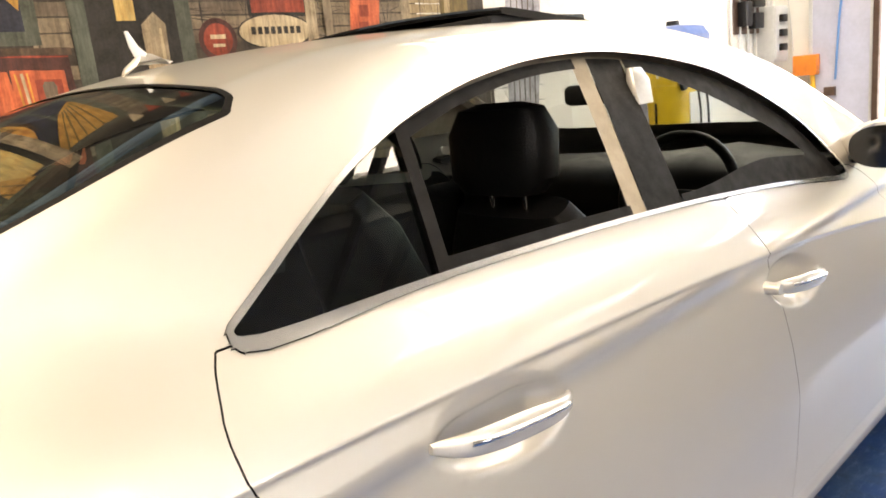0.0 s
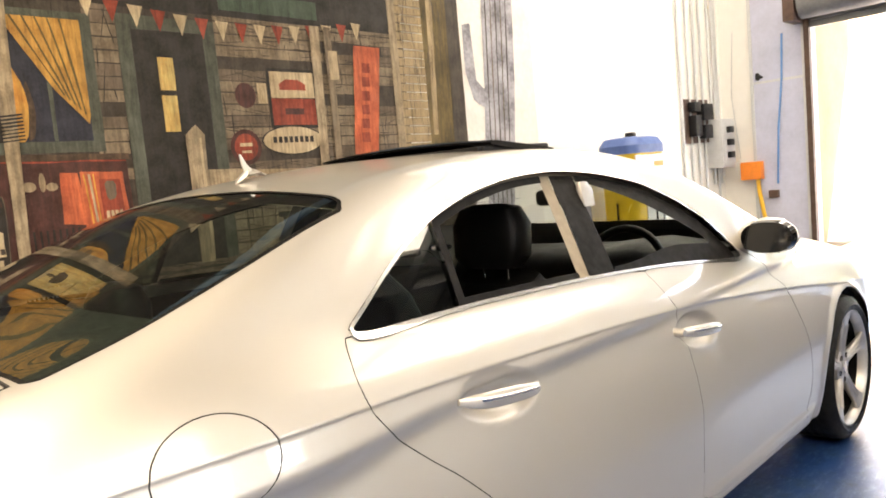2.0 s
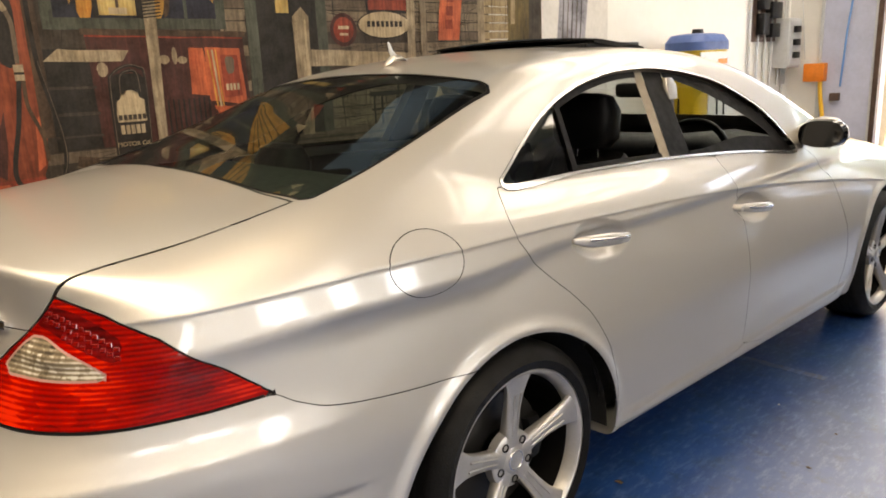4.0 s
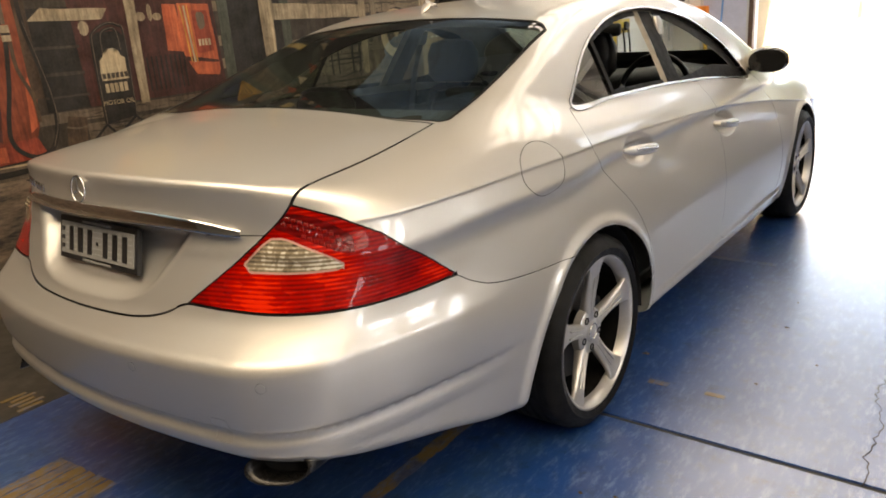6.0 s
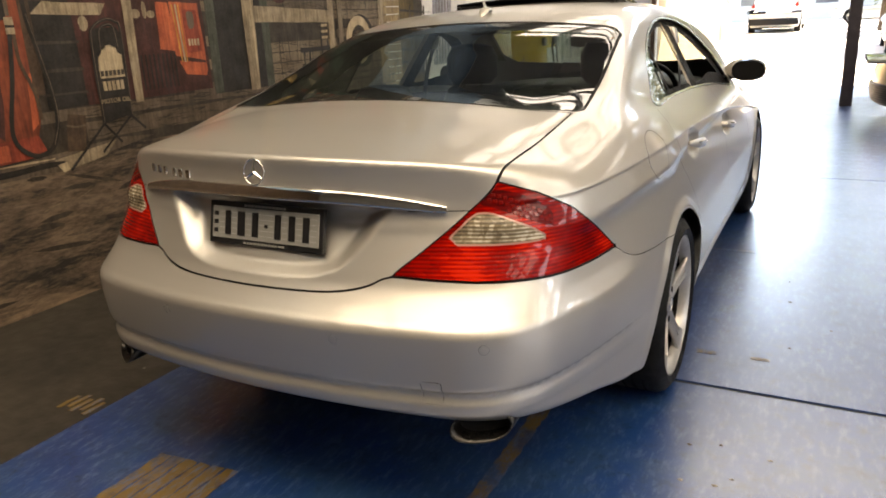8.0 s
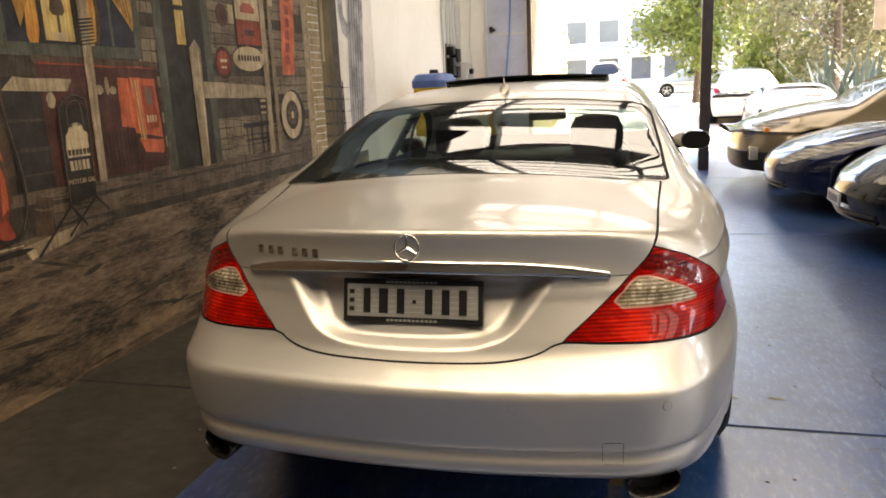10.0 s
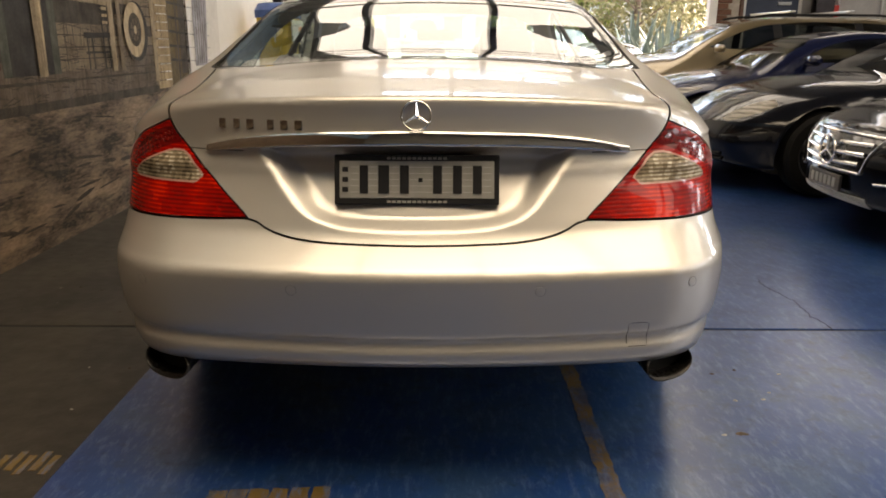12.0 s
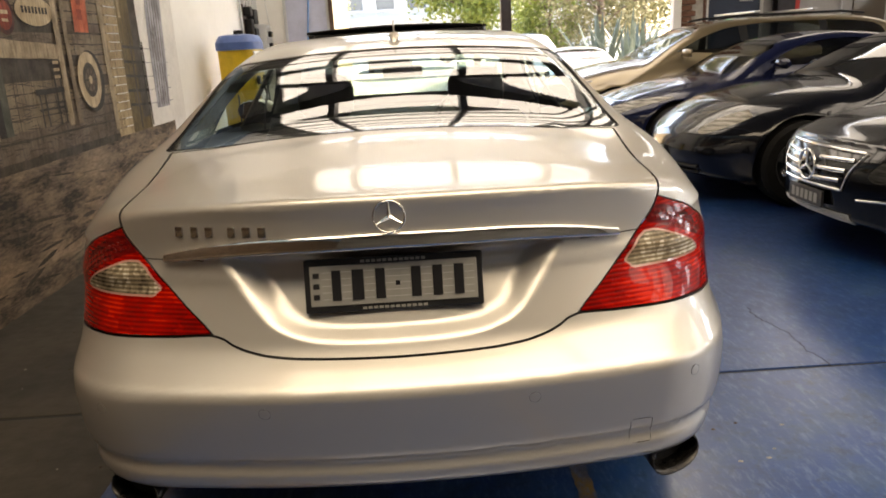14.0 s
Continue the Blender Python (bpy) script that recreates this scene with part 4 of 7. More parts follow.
# Door handles: bowed bars with chrome strips.
for s, tag in ((1, "R"), (-1, "L")):
    for (y0, z0, y1, z1), dn in (((0.318, 0.884, 0.588, 0.852), "rear_door"), ((1.285, 0.824, 1.560, 0.790), "front_door")):
        secs, trim = [], []
        for k, u in enumerate(np.linspace(0, 1, 15)):
            yy, zz = y0 + (y1 - y0) * u, z0 + (z1 - z0) * u
            p, n = strike((s * 1.4, yy, zz), (-s, 0, 0))
            base = Vector((s * 0.886, yy, zz))
            lift = 0.030 * (1 - (2 * u - 1) ** 4) + 0.002
            th = 0.013 + 0.006 * math.sin(math.pi * min(1, u * 1.1))
            end = min(1.0, 0.55 + 5 * min(u, 1 - u))
            c = base + Vector((s * lift, 0, 0))
            secs.append((c, Vector((0, 0, th * end)), Vector((s * 0.009 * end, 0, 0))))
            trim.append(c + Vector((s * 0.008 * end, 0, 0.004)))
        hd = part("door_handle", loft(secs, 14, 2.2), SILVER, doors[dn, tag], "silver bow handle", smooth=True)
        tube("chrome_strip", trim[2:-2], 0.0045, CHROME, hd)
        if dn == "front_door" and s > 0:
            part("lock_cap", loft([((s * 0.88, y0 - 0.005, z0), (0, 0.016, 0), (0, 0, 0.014)), ((s * 0.913, y0 - 0.005, z0), (0, 0.012, 0), (0, 0, 0.011))], 14), SILVER, hd, smooth=True)

# Wheels.
def wheel(at, side, radius, parent):
    w = empty("wheel", at)
    w.parent = parent
    w.scale = (side, 1.034, 1.034)
    R, wd = radius / 1.034, 0.125
    prof = [(-wd, 0.250), (-wd - 0.004, 0.27), (-wd + 0.004, R - 0.03), (-wd + 0.02, R - 0.008), (-wd + 0.045, R), (wd - 0.045, R), (wd - 0.02, R - 0.008), (wd - 0.004, R - 0.03), (wd + 0.004, 0.276), (wd - 0.003, 0.253)]
    tyre = part("tyre", lathe(prof, 72), RUBBER, w, "black low-profile tyre", smooth=True)
    for gx in (-0.055, -0.018, 0.018, 0.055):
        part("groove", lathe([(gx - 0.004, R + 0.0006), (gx + 0.004, R + 0.0006)], 64), GAP, tyre)
    rim = part("rim", lathe([(0.078, 0.228), (0.088, 0.230), (0.112, 0.238), (0.120, 0.248), (0.118, 0.256), (0.10, 0.257)], 72), ALLOY, w, "silver alloy rim", smooth=True)
    part("barrel", lathe([(-0.11, 0.252), (-0.10, 0.231), (0.03, 0.223), (0.080, 0.228)], 60), SEAL, w, "dark inner rim barrel", smooth=True)
    for k in range(5):
        a = 2 * math.pi * k / 5 + math.pi / 2
        er, et = Vector((0, math.cos(a), math.sin(a))), Vector((0, -math.sin(a), math.cos(a)))
        X = Vector((1, 0, 0))
        secs = []
        for r, wdt, xf, dp in ((0.020, 0.024, 0.088, 0.022), (0.055, 0.026, 0.090, 0.022), (0.085, 0.023, 0.092, 0.020), (0.14, 0.025, 0.098, 0.017), (0.188, 0.031, 0.106, 0.014), (0.219, 0.041, 0.112, 0.011), (0.243, 0.056, 0.115, 0.008)):
            secs.append((er * r + X * (xf - dp), et * wdt, X * dp))
        sp = part("spoke", loft(secs, 16, 3.2), ALLOY, rim, smooth=True)
        for o in (-0.35, 0.35):
            tube("ridge", [er * r + et * (wdt * o) + X * (xf - 0.0005) for r, wdt, xf in ((0.07, 0.022, 0.0905), (0.13, 0.024, 0.0975), (0.19, 0.033, 0.1085))], 0.0032, ALLOY, sp, sides=6)
        b = a + math.pi / 5
        part("wheel_bolt", lathe([(0.07, 0.0115), (0.0900, 0.0115), (0.0890, 0.0085), (0.0865, 0.0075), (0.0865, 0.0)], 12), SEAL, rim, m=pose(0, 0.056 * math.cos(b), 0.056 * math.sin(b)))
    part("hub", lathe([(0.055, 0.080), (0.080, 0.077), (0.0865, 0.068), (0.0875, 0.040), (0.0895, 0.036), (0.0925, 0.031), (0.0935, 0.0)], 40), ALLOY, rim, smooth=True)
    tube("cap_ring", [(0.0935, 0.026 * math.cos(t), 0.026 * math.sin(t)) for t in np.linspace(0, 2 * math.pi, 25)[:-1]], 0.002, CHROME, rim, closed=True)
    part("brake_disc", lathe([(0.0, 0.06), (0.0, 0.165), (0.02, 0.165), (0.02, 0.06)], 48), mat("disc_steel", (0.07, 0.068, 0.065), 0.4, 0.9) if "disc_steel" not in bpy.data.materials else bpy.data.materials["disc_steel"], w, smooth=True)
    part("brake_caliper", loft([((0.01, 0.13, -0.06), (0.035, 0, 0), (0, 0.03, 0.0)), ((0.01, 0.15, 0.0), (0.04, 0, 0), (0, 0.035, 0)), ((0.01, 0.13, 0.06), (0.035, 0, 0), (0, 0.03, 0))], 10, 3), BLACK, w, smooth=True)
    return w


def upper_half(bm, z):
    """Keeps what lies above a height."""
    bmesh.ops.bisect_plane(bm, geom=bm.verts[:] + bm.edges[:] + bm.faces[:], plane_co=(0, 0, z), plane_no=(0, 0, 1), clear_inner=True)
    return bm


for (hy, hz), (ay, az, ra) in zip(HUBS, ARCHES):
    for s in (1, -1):
        wheel((s * 0.806, hy, hz - 0.001), s, hz, car)
        part("wheel_house", upper_half(lathe([(0.0, 0.0), (0.0, ra + 0.002), (0.36, ra + 0.008)], 48), 0.0), GAP, car, m=pose(0.52 if s > 0 else -0.52, ay, az, 0, 0, 0 if s > 0 else 180))

# Mirrors.
for s in (1, -1):
    secs = [((s * 0.79, 2.03, 1.03), (0, 0.03, 0), (0, 0, 0.024)), ((s * 0.83, 2.02, 1.034), (0, 0.050, 0.0), (0, 0.018, 0.047)), ((s * 0.89, 2.0, 1.034), (0, 0.068, 0), (0, 0.018, 0.064)), ((s * 0.95, 1.985, 1.032), (0, 0.058, 0), (0, 0.018, 0.060)), ((s * 0.998, 1.975, 1.026), (0, 0.032, 0), (0, 0.01, 0.038)), ((s * 1.012, 1.975, 1.024), (0, 0.01, 0), (0, 0, 0.014))]
    mir = part("door_mirror", loft(secs, 28, 2.3), SILVER, doors["front_door", "R" if s > 0 else "L"], "silver door mirror", smooth=True)
    part("mirror_glass", loft([((s * 0.925, 1.950, 1.033), (0.090, 0.012 * s, 0), (0, 0, 0.060)), ((s * 0.925, 1.914, 1.033), (0.085, 0.012 * s, 0), (0, 0, 0.055))], 40, 2.4), mat("mirror_dark", (0.10, 0.10, 0.10), 0.05, 1.0) if s > 0 else bpy.data.materials["mirror_dark"], mir, smooth=True)
    part("mirror_foot", loft([((s * 0.76, 2.02, 0.985), (0, 0.06, 0), (0, 0, 0.016)), ((s * 0.86, 2.02, 0.995), (0, 0.045, 0), (0, 0, 0.014))], 12, 2.4), BLACK, mir, smooth=True)

# Aerial and raised sunroof panel.
p, n = strike((0, 0.45, 2.0), (0, 0, -1))
ant = part("aerial", loft([((0, 0.50, p.z + 0.014), (0.004, 0, 0), (0, 0.006, 0)), ((0, 0.475, p.z + 0.02), (0.016, 0, 0), (0, 0.02, -0.012)), ((0, 0.425, p.z + 0.014), (0.022, 0, 0), (0, 0.012, 0.016)), ((0, 0.40, p.z - 0.004), (0.008, 0, 0), (0, 0.004, 0.01))], 12), SILVER, car, "small silver roof aerial", smooth=True)
part("rod", loft([((0, 0.455, p.z + 0.01), (0.006, 0, 0), (0, 0.022, 0)), ((0, 0.43, p.z + 0.045), (0.004, 0, 0), (0, 0.010, 0)), ((0, 0.420, p.z + 0.075), (0.0025, 0, 0), (0, 0.004, 0))], 10), SILVER, ant, smooth=True)
SUN_GLASS = mat("sunroof_glass", (0.008, 0.008, 0.009), 0.06, coat=0.5)
secs = []
for xs in np.linspace(-0.43, 0.43, 13):
    zz = 1.450 - 0.09 * xs * xs
    secs.append(((xs, 1.21, zz - 0.009), (0, 0.17, -0.018), (0, 0.0, 0.009)))
part("sunroof", loft(secs, 16, 5), SUN_GLASS, car, "raised dark glass sunroof panel", smooth=True)
for xs in (-0.40, 0.40):
    box("sunroof_arm", (xs - 0.01, 1.0, 1.38), (xs + 0.01, 1.3, 1.43), BLACK, car)

# ---- cabin ----
def seat(x, y, back_tilt, width, name):
    st = empty(name, (x, y, 0.28))
    st.parent = car
    w = width / 2
    part("cushion", loft([((0, 0.50, 0.20), (w * 0.9, 0, 0), (0, 0, 0.05)), ((0, 0.45, 0.21), (w, 0, 0), (0, 0, 0.09)), ((0, 0.1, 0.17), (w, 0, 0), (0, 0, 0.10)), ((0, 0.0, 0.17), (w * 0.95, 0, 0), (0, 0, 0.08))], 20, 4), LEATHER, st, smooth=True)
    part("backrest", loft([((0, 0.05, 0.2), (w, 0, 0), (0, 0.09, 0.03)), ((0, 0.0, 0.40), (w, 0, 0), (0, 0.085, 0.02)), ((0, -0.08, 0.62), (w * 0.88, 0, 0), (0, 0.07, 0.02)), ((0, -0.13, 0.73), (w * 0.6, 0, 0), (0, 0.04, 0.02))], 24, 4), LEATHER, st, "black leather backrest", smooth=True)
    hr = part("headrest", loft([((0, -0.15, 0.765), (0.105, 0, 0), (0, 0.05, 0)), ((0, -0.145, 0.80), (0.135, 0, 0), (0, 0.068, 0)), ((0, -0.14, 0.90), (0.138, 0, 0), (0, 0.070, 0)), ((0, -0.14, 0.955), (0.11, 0, 0), (0, 0.05, 0)), ((0, -0.14, 0.968), (0.06, 0, 0), (0, 0.02, 0))], 24, 3.4), LEATHER, st, "black leather headrest", smooth=True)
    for o in (-0.05, 0.05):
        tube("headrest_post", [(o, -0.13, 0.70), (o, -0.145, 0.79)], 0.007, CHROME, hr, sides=6)
    return st


for s in (1, -1):
    seat(s * 0.37, 1.22, 0, 0.52, "front_seat")
    rs = seat(s * 0.36, 0.30, 0, 0.50, "rear_seat")
    rs.location.z = 0.22
    rs.scale.z = 0.93
box("cabin_floor", (-0.78, -0.1, 0.24), (0.78, 2.4, 0.28), BLACK, car)
part("parcel_shelf", box_bm((-0.66, -0.42, 1.02), (0.66, 0.10, 1.045), 0.008), mat("shelf_cloth", (0.06, 0.06, 0.062), 0.9, var=0.3, scale=60), car, "dark cloth parcel shelf", smooth=True)
box("tunnel", (-0.12, 0.5, 0.28), (0.12, 2.2, 0.58), BLACK, car, 0.03)
part("dashboard", loft([((-0.74, 2.3, 0.80), (0, 0.24, 0), (0, 0, 0.14)), ((-0.4, 2.22, 0.82), (0, 0.26, 0), (0, 0, 0.15)), ((0.1, 2.2, 0.83), (0, 0.27, 0), (0, 0, 0.15)), ((0.37, 2.18, 0.85), (0, 0.28, 0), (0, 0, 0.16)), ((0.74, 2.3, 0.80), (0, 0.24, 0), (0, 0, 0.14))], 20, 3), LEATHER, car, "black dashboard", smooth=True)
sw = tube("steering_wheel", [(0.37 + 0.185 * math.cos(t), 1.86 + 0.06 * math.sin(t), 0.90 + 0.175 * math.sin(t)) for t in np.linspace(0, 2 * math.pi, 33)[:-1]], 0.016, LEATHER, car, "black steering wheel", closed=True, sides=12)
for a in (0, math.pi, -math.pi / 2):
    tube("wheel_spoke", [(0.37, 1.88, 0.90), (0.37 + 0.18 * math.cos(a), 1.86 + 0.06 * math.sin(a), 0.90 + 0.17 * math.sin(a))], 0.014, BLACK, sw, sides=6)
part("rear_view_mirror", loft([((-0.12, 2.0, 1.215), (0, 0.012, 0), (0, 0, 0.028)), ((-0.10, 2.0, 1.215), (0, 0.025, 0), (0, 0, 0.036)), ((0.10, 2.0, 1.215), (0, 0.025, 0), (0, 0, 0.036)), ((0.12, 2.0, 1.215), (0, 0.012, 0), (0, 0, 0.028))], 14, 3), BLACK, car, smooth=True)
box("sunroof_frame", (-0.42, 1.02, 1.395), (0.42, 1.36, 1.433), BLACK, car, 0.006)

# Seat belts at the middle pillars.
BELT = mat("belt_webbing", (0.10, 0.10, 0.105), 0.7, var=0.2, scale=80)
for s in (1, -1):
    belt = part("seat_belt", loft([((s * 0.655, 1.20, 1.265), (0, 0.024, 0), (0.002, 0, 0)), ((s * 0.69, 1.16, 1.10), (0, 0.024, 0), (0.002, 0, 0)), ((s * 0.73, 1.10, 0.72), (0, 0.024, 0), (0.002, 0, 0))], 8, 4), BELT, car, "grey seat belt webbing")
    part("belt_guide", loft([((s * 0.665, 1.20, 1.22), (0, 0.030, 0), (0.010, 0, 0)), ((s * 0.65, 1.205, 1.27), (0, 0.034, 0), (0.014, 0, 0)), ((s * 0.64, 1.205, 1.295), (0, 0.02, 0), (0.010, 0, 0))], 12, 3), ALLOY, belt, smooth=True)


# ---- floor marks ----
def flat(name, pts, z, material, parent, label=""):
    """A thin flat patch on the floor with square edges."""
    bm = bmesh.new()
    lo = [bm.verts.new((x, y, z - 0.004)) for x, y in pts]
    hi = [bm.verts.new((x, y, z)) for x, y in pts]
    bm.faces.new(hi)
    for k in range(len(pts)):
        j = (k + 1) % len(pts)
        bm.faces.new((lo[k], lo[j], hi[j], hi[k]))
    return part(name, bm, material, parent, label)


YELLOW = floor_paint("worn_yellow_paint", (0.18, 0.115, 0.03), (0.03, 0.07, 0.17), 0.45)
y_ramp = [n for n in YELLOW.node_tree.nodes if n.type == "VALTORGB"][1]
y_ramp.color_ramp.elements[0].position, y_ramp.color_ramp.elements[1].position = 0.90, 1.12


FAINT = floor_paint("faint_yellow_paint", (0.20, 0.125, 0.03), (0.018, 0.05, 0.14), 0.40)
f_ramp = [n for n in FAINT.node_tree.nodes if n.type == "VALTORGB"][1]
f_ramp.color_ramp.elements[0].position, f_ramp.color_ramp.elements[1].position = 0.70, 0.92


def line(name, x0, y0, x1, y1, label, coat=YELLOW):
    # Flaked edges: each side wanders by a few millimetres.
    g = random.Random(int(1000 * (x0 + 3 * y0)))
    pts = []
    for (a, b), (c, d) in zip(((x0, y0), (x1, y0), (x1, y1), (x0, y1)), ((x1, y0), (x1, y1), (x0, y1), (x0, y0))):
        ln = math.hypot(c - a, d - b)
        n = max(2, int(ln / 0.022))
        for k in range(n):
            w = min(0.006, 0.075 * min(x1 - x0, y1 - y0)) * g.uniform(-1, 1)
            pts.append((a + (c - a) * k / n - (d - b) / ln * w, b + (d - b) * k / n + (c - a) / ln * w))
    return tagged(flat(name, pts, 0.0012, coat, None), label, "floor line", kind="structure")


line("floor_line", 0.502, -3.8, 0.556, JOINT_Y - 0.01, "worn yellow painted line running under the car")
line("floor_line", 0.502, JOINT_Y + 0.01, 0.556, 3.9, "worn yellow painted line running under the car")
line("floor_line", 0.62, 1.845, 1.04, 1.89, "faded yellow painted cross line beside the sill", FAINT)
line("floor_line", 0.955, 0.375, 1.03, 0.408, "flaking yellow paint patch beside the rear tyre", FAINT)
line("floor_line", 1.165, 0.385, 1.235, 0.41, "flaking yellow paint patch beside the rear tyre", FAINT)
for k in range(6):
    line("floor_line", -0.565 + 0.055 * k, -1.42 + 0.012 * k, -0.517 + 0.055 * k, -1.10 + 0.004 * k, "worn yellow hatched marking behind the car")
for k in range(5):
    line("floor_line", -1.22 + 0.036 * k, -1.03 + 0.02 * (k % 2), -1.198 + 0.036 * k, -0.93 + 0.02 * (k % 2), "worn yellow stencil mark on bare concrete")

# Crack, chips and litter.
CRACK = mat("crack", (0.012, 0.013, 0.016), 0.95)
rng = random.Random(5)
pts = [(1.69 + rng.uniform(-0.010, 0.010) + 0.022 * math.sin(5.3 * yy) + 0.012 * math.sin(17 * yy), yy) for yy in np.arange(JOINT_Y, 0.80, 0.025)]
outline = [(x - 0.0017 * rng.uniform(0.5, 1.4), y) for x, y in pts] + [(x + 0.0017 * rng.uniform(0.5, 1.4), y) for x, y in reversed(pts)]
tagged(flat("floor_crack", outline, 0.0008, CRACK, None), "thin jagged crack in blue floor", "crack", kind="structure")
LITTER = mat("dry_leaf", (0.07, 0.045, 0.025), 0.8, var=0.4, scale=60)
GREY_CHIP = mat("floor_chip", (0.36, 0.34, 0.31), 0.8, var=0.4, scale=60)


def chip(name, x, y, r, material, label, seed):
    g = random.Random(seed)
    bm = bmesh.new()
    n = 9
    base = [bm.verts.new((x + r * g.uniform(0.5, 1.1) * math.cos(2 * math.pi * k / n), y + 0.7 * r * g.uniform(0.5, 1.1) * math.sin(2 * math.pi * k / n), 0.0006)) for k in range(n)]
    top = bm.verts.new((x, y, 0.005))
    bm.faces.new(base[::-1])
    for k in range(n):
        bm.faces.new((base[k], base[(k + 1) % n], top))
    return tagged(part(name, bm, material), label, "litter", "floor litter")


for k, (x, y, r, m) in enumerate([(0.996, -0.781, 0.022, LITTER), (1.06, -0.56, 0.012, GREY_CHIP), (1.05, -0.35, 0.010, LITTER), (0.86, 0.60, 0.02, LITTER), (1.30, 0.55, 0.009, LITTER), (1.2, -0.5, 0.008, GREY_CHIP), (1.45, 0.8, 0.008, LITTER), (1.25, 1.4, 0.01, LITTER), (1.0, 1.5, 0.008, GREY_CHIP), (1.158, -0.551, 0.013, GREY_CHIP), (1.145, -0.317, 0.010, LITTER), (1.296, -0.35, 0.010, GREY_CHIP), (1.272, 1.102, 0.012, LITTER), (0.94, -0.79, 0.012, GREY_CHIP)]):
    chip("dry_leaf" if m is LITTER else "paint_chip", x, y, r, m, "small dry brown leaf lying on blue floor" if m is LITTER else "small pale chip lying on blue floor", k)
for k in range(26):
    chip("debris_chip", rng.uniform(-2.1, -1.08), rng.uniform(-1.6, 1.2), rng.uniform(0.003, 0.009), GREY_CHIP if k % 3 == 0 else LITTER, "small pale grit chip on bare concrete" if k % 3 == 0 else "small brown grit chip on bare concrete", 50 + k)

# ---- roller door, posts, pipes, bin ----
RUST = mat("brown_steel", (0.10, 0.06, 0.045), 0.5, 0.4, var=0.3, scale=12)
POST = mat("dark_post", (0.035, 0.028, 0.032), 0.5, 0.2, var=0.3, scale=10)
post = tagged(box("steel_post", (1.43, FRONT_Y - 0.08, 0), (1.585, FRONT_Y + 0.07, OPEN_Z + 0.02), POST, None, 0.006), "dark painted steel post in the doorway", "post")
column = empty("steel_column", (0, 0, 0), "black steel column standing before the exit wall", "column")
for lo, hi in (((7.16, 12.1, 0), (7.50, 12.13, ROOF_Z - 0.34)), ((7.16, 12.3, 0), (7.50, 12.33, ROOF_Z - 0.34)), ((7.315, 12.13, 0), (7.345, 12.3, ROOF_Z - 0.34))):
    box("flange", lo, hi, POST, column)
shutter = empty("roller_shutter", (0, 0, 0), "rolled-up grey steel roller door above the opening", "roller door")
part("drum", lathe([(OPEN_L, 0.0), (OPEN_L, 0.19), (OPEN_R, 0.19), (OPEN_R, 0.0)], 28), STEEL, shutter, m=pose(0, FRONT_Y - 0.22, OPEN_Z + 0.26), smooth=True)
for k in range(3):
    box("slat", (OPEN_L, FRONT_Y - 0.06, OPEN_Z - 0.02 + 0.085 * k), (OPEN_R, FRONT_Y - 0.035, OPEN_Z + 0.06 + 0.085 * k), STEEL, shutter, 0.006)
box("guide", (OPEN_L - 0.03, FRONT_Y - 0.09, 0), (OPEN_L + 0.03, FRONT_Y - 0.002, OPEN_Z + 0.3), RUST, shutter)
box("bracket", (OPEN_L - 0.16, FRONT_Y - 0.4, OPEN_Z + 0.05), (OPEN_L - 0.03, FRONT_Y - 0.002, OPEN_Z + 0.5), RUST, shutter, 0.01)

GREYBOX = mat("grey_enamel", (0.55, 0.56, 0.56), 0.4, var=0.1, scale=20)
ORANGE = mat("orange_enamel", (0.80, 0.22, 0.02), 0.4, var=0.15, scale=20)
meter = empty("fuse_box", (WALL_X, 7.99, 1.5), "brown electric switch panel on the white wall", "switch box")
box("board", (0, -0.05, 0.0), (0.03, 0.62, 0.54), RUST, meter, 0.004)
for (a, b, c, d) in ((0.05, 0.08, 0.22, 0.34), (0.30, 0.05, 0.52, 0.22), (0.28, 0.28, 0.56, 0.48), (0.04, 0.38, 0.2, 0.5)):
    box("switch", (0.03, a, b), (0.13, c, d), BLACK, meter, 0.012)
cab = empty("meter_cabinet", (WALL_X, 8.62, 1.16), "grey metal electrical cabinet on the wall", "cabinet")
box("case", (0, -0.02, 0), (0.20, 0.36, 0.62), GREYBOX, cab, 0.01)
box("door", (0.20, 0.0, 0.03), (0.215, 0.34, 0.59), GREYBOX, cab, 0.004)
for k in range(3):
    box("switch", (0.215, 0.08, 0.12 + 0.16 * k), (0.26, 0.22, 0.2 + 0.16 * k), BLACK, cab, 0.008)
obox = empty("orange_box", (0, 0, 0), "orange control box with a hanging yellow hose", "control box")
box("case", (-1.98, FRONT_Y - 0.16, 0.97), (-1.72, FRONT_Y, 1.20), ORANGE, obox, 0.012)
tube("hose", [(-1.78, FRONT_Y - 0.1, 0.97), (-1.76, FRONT_Y - 0.12, 0.8), (-1.72, FRONT_Y - 0.1, 0.5), (-1.66, FRONT_Y - 0.08, 0.2)], 0.028, mat("yellow_hose", (0.75, 0.42, 0.03), 0.5), obox)
for k, py in enumerate((7.88, 8.1, 8.3, 8.48, 8.72, 8.85, 8.93)):
    tagged(tube("conduit", [(WALL_X + 0.03, py, 0.75 if k % 2 else 0.95), (WALL_X + 0.03, py, 3.4)], 0.016 if k % 2 else 0.018, GREYBOX), "vertical conduit pipe on the white wall", "pipe", "wall pipes")
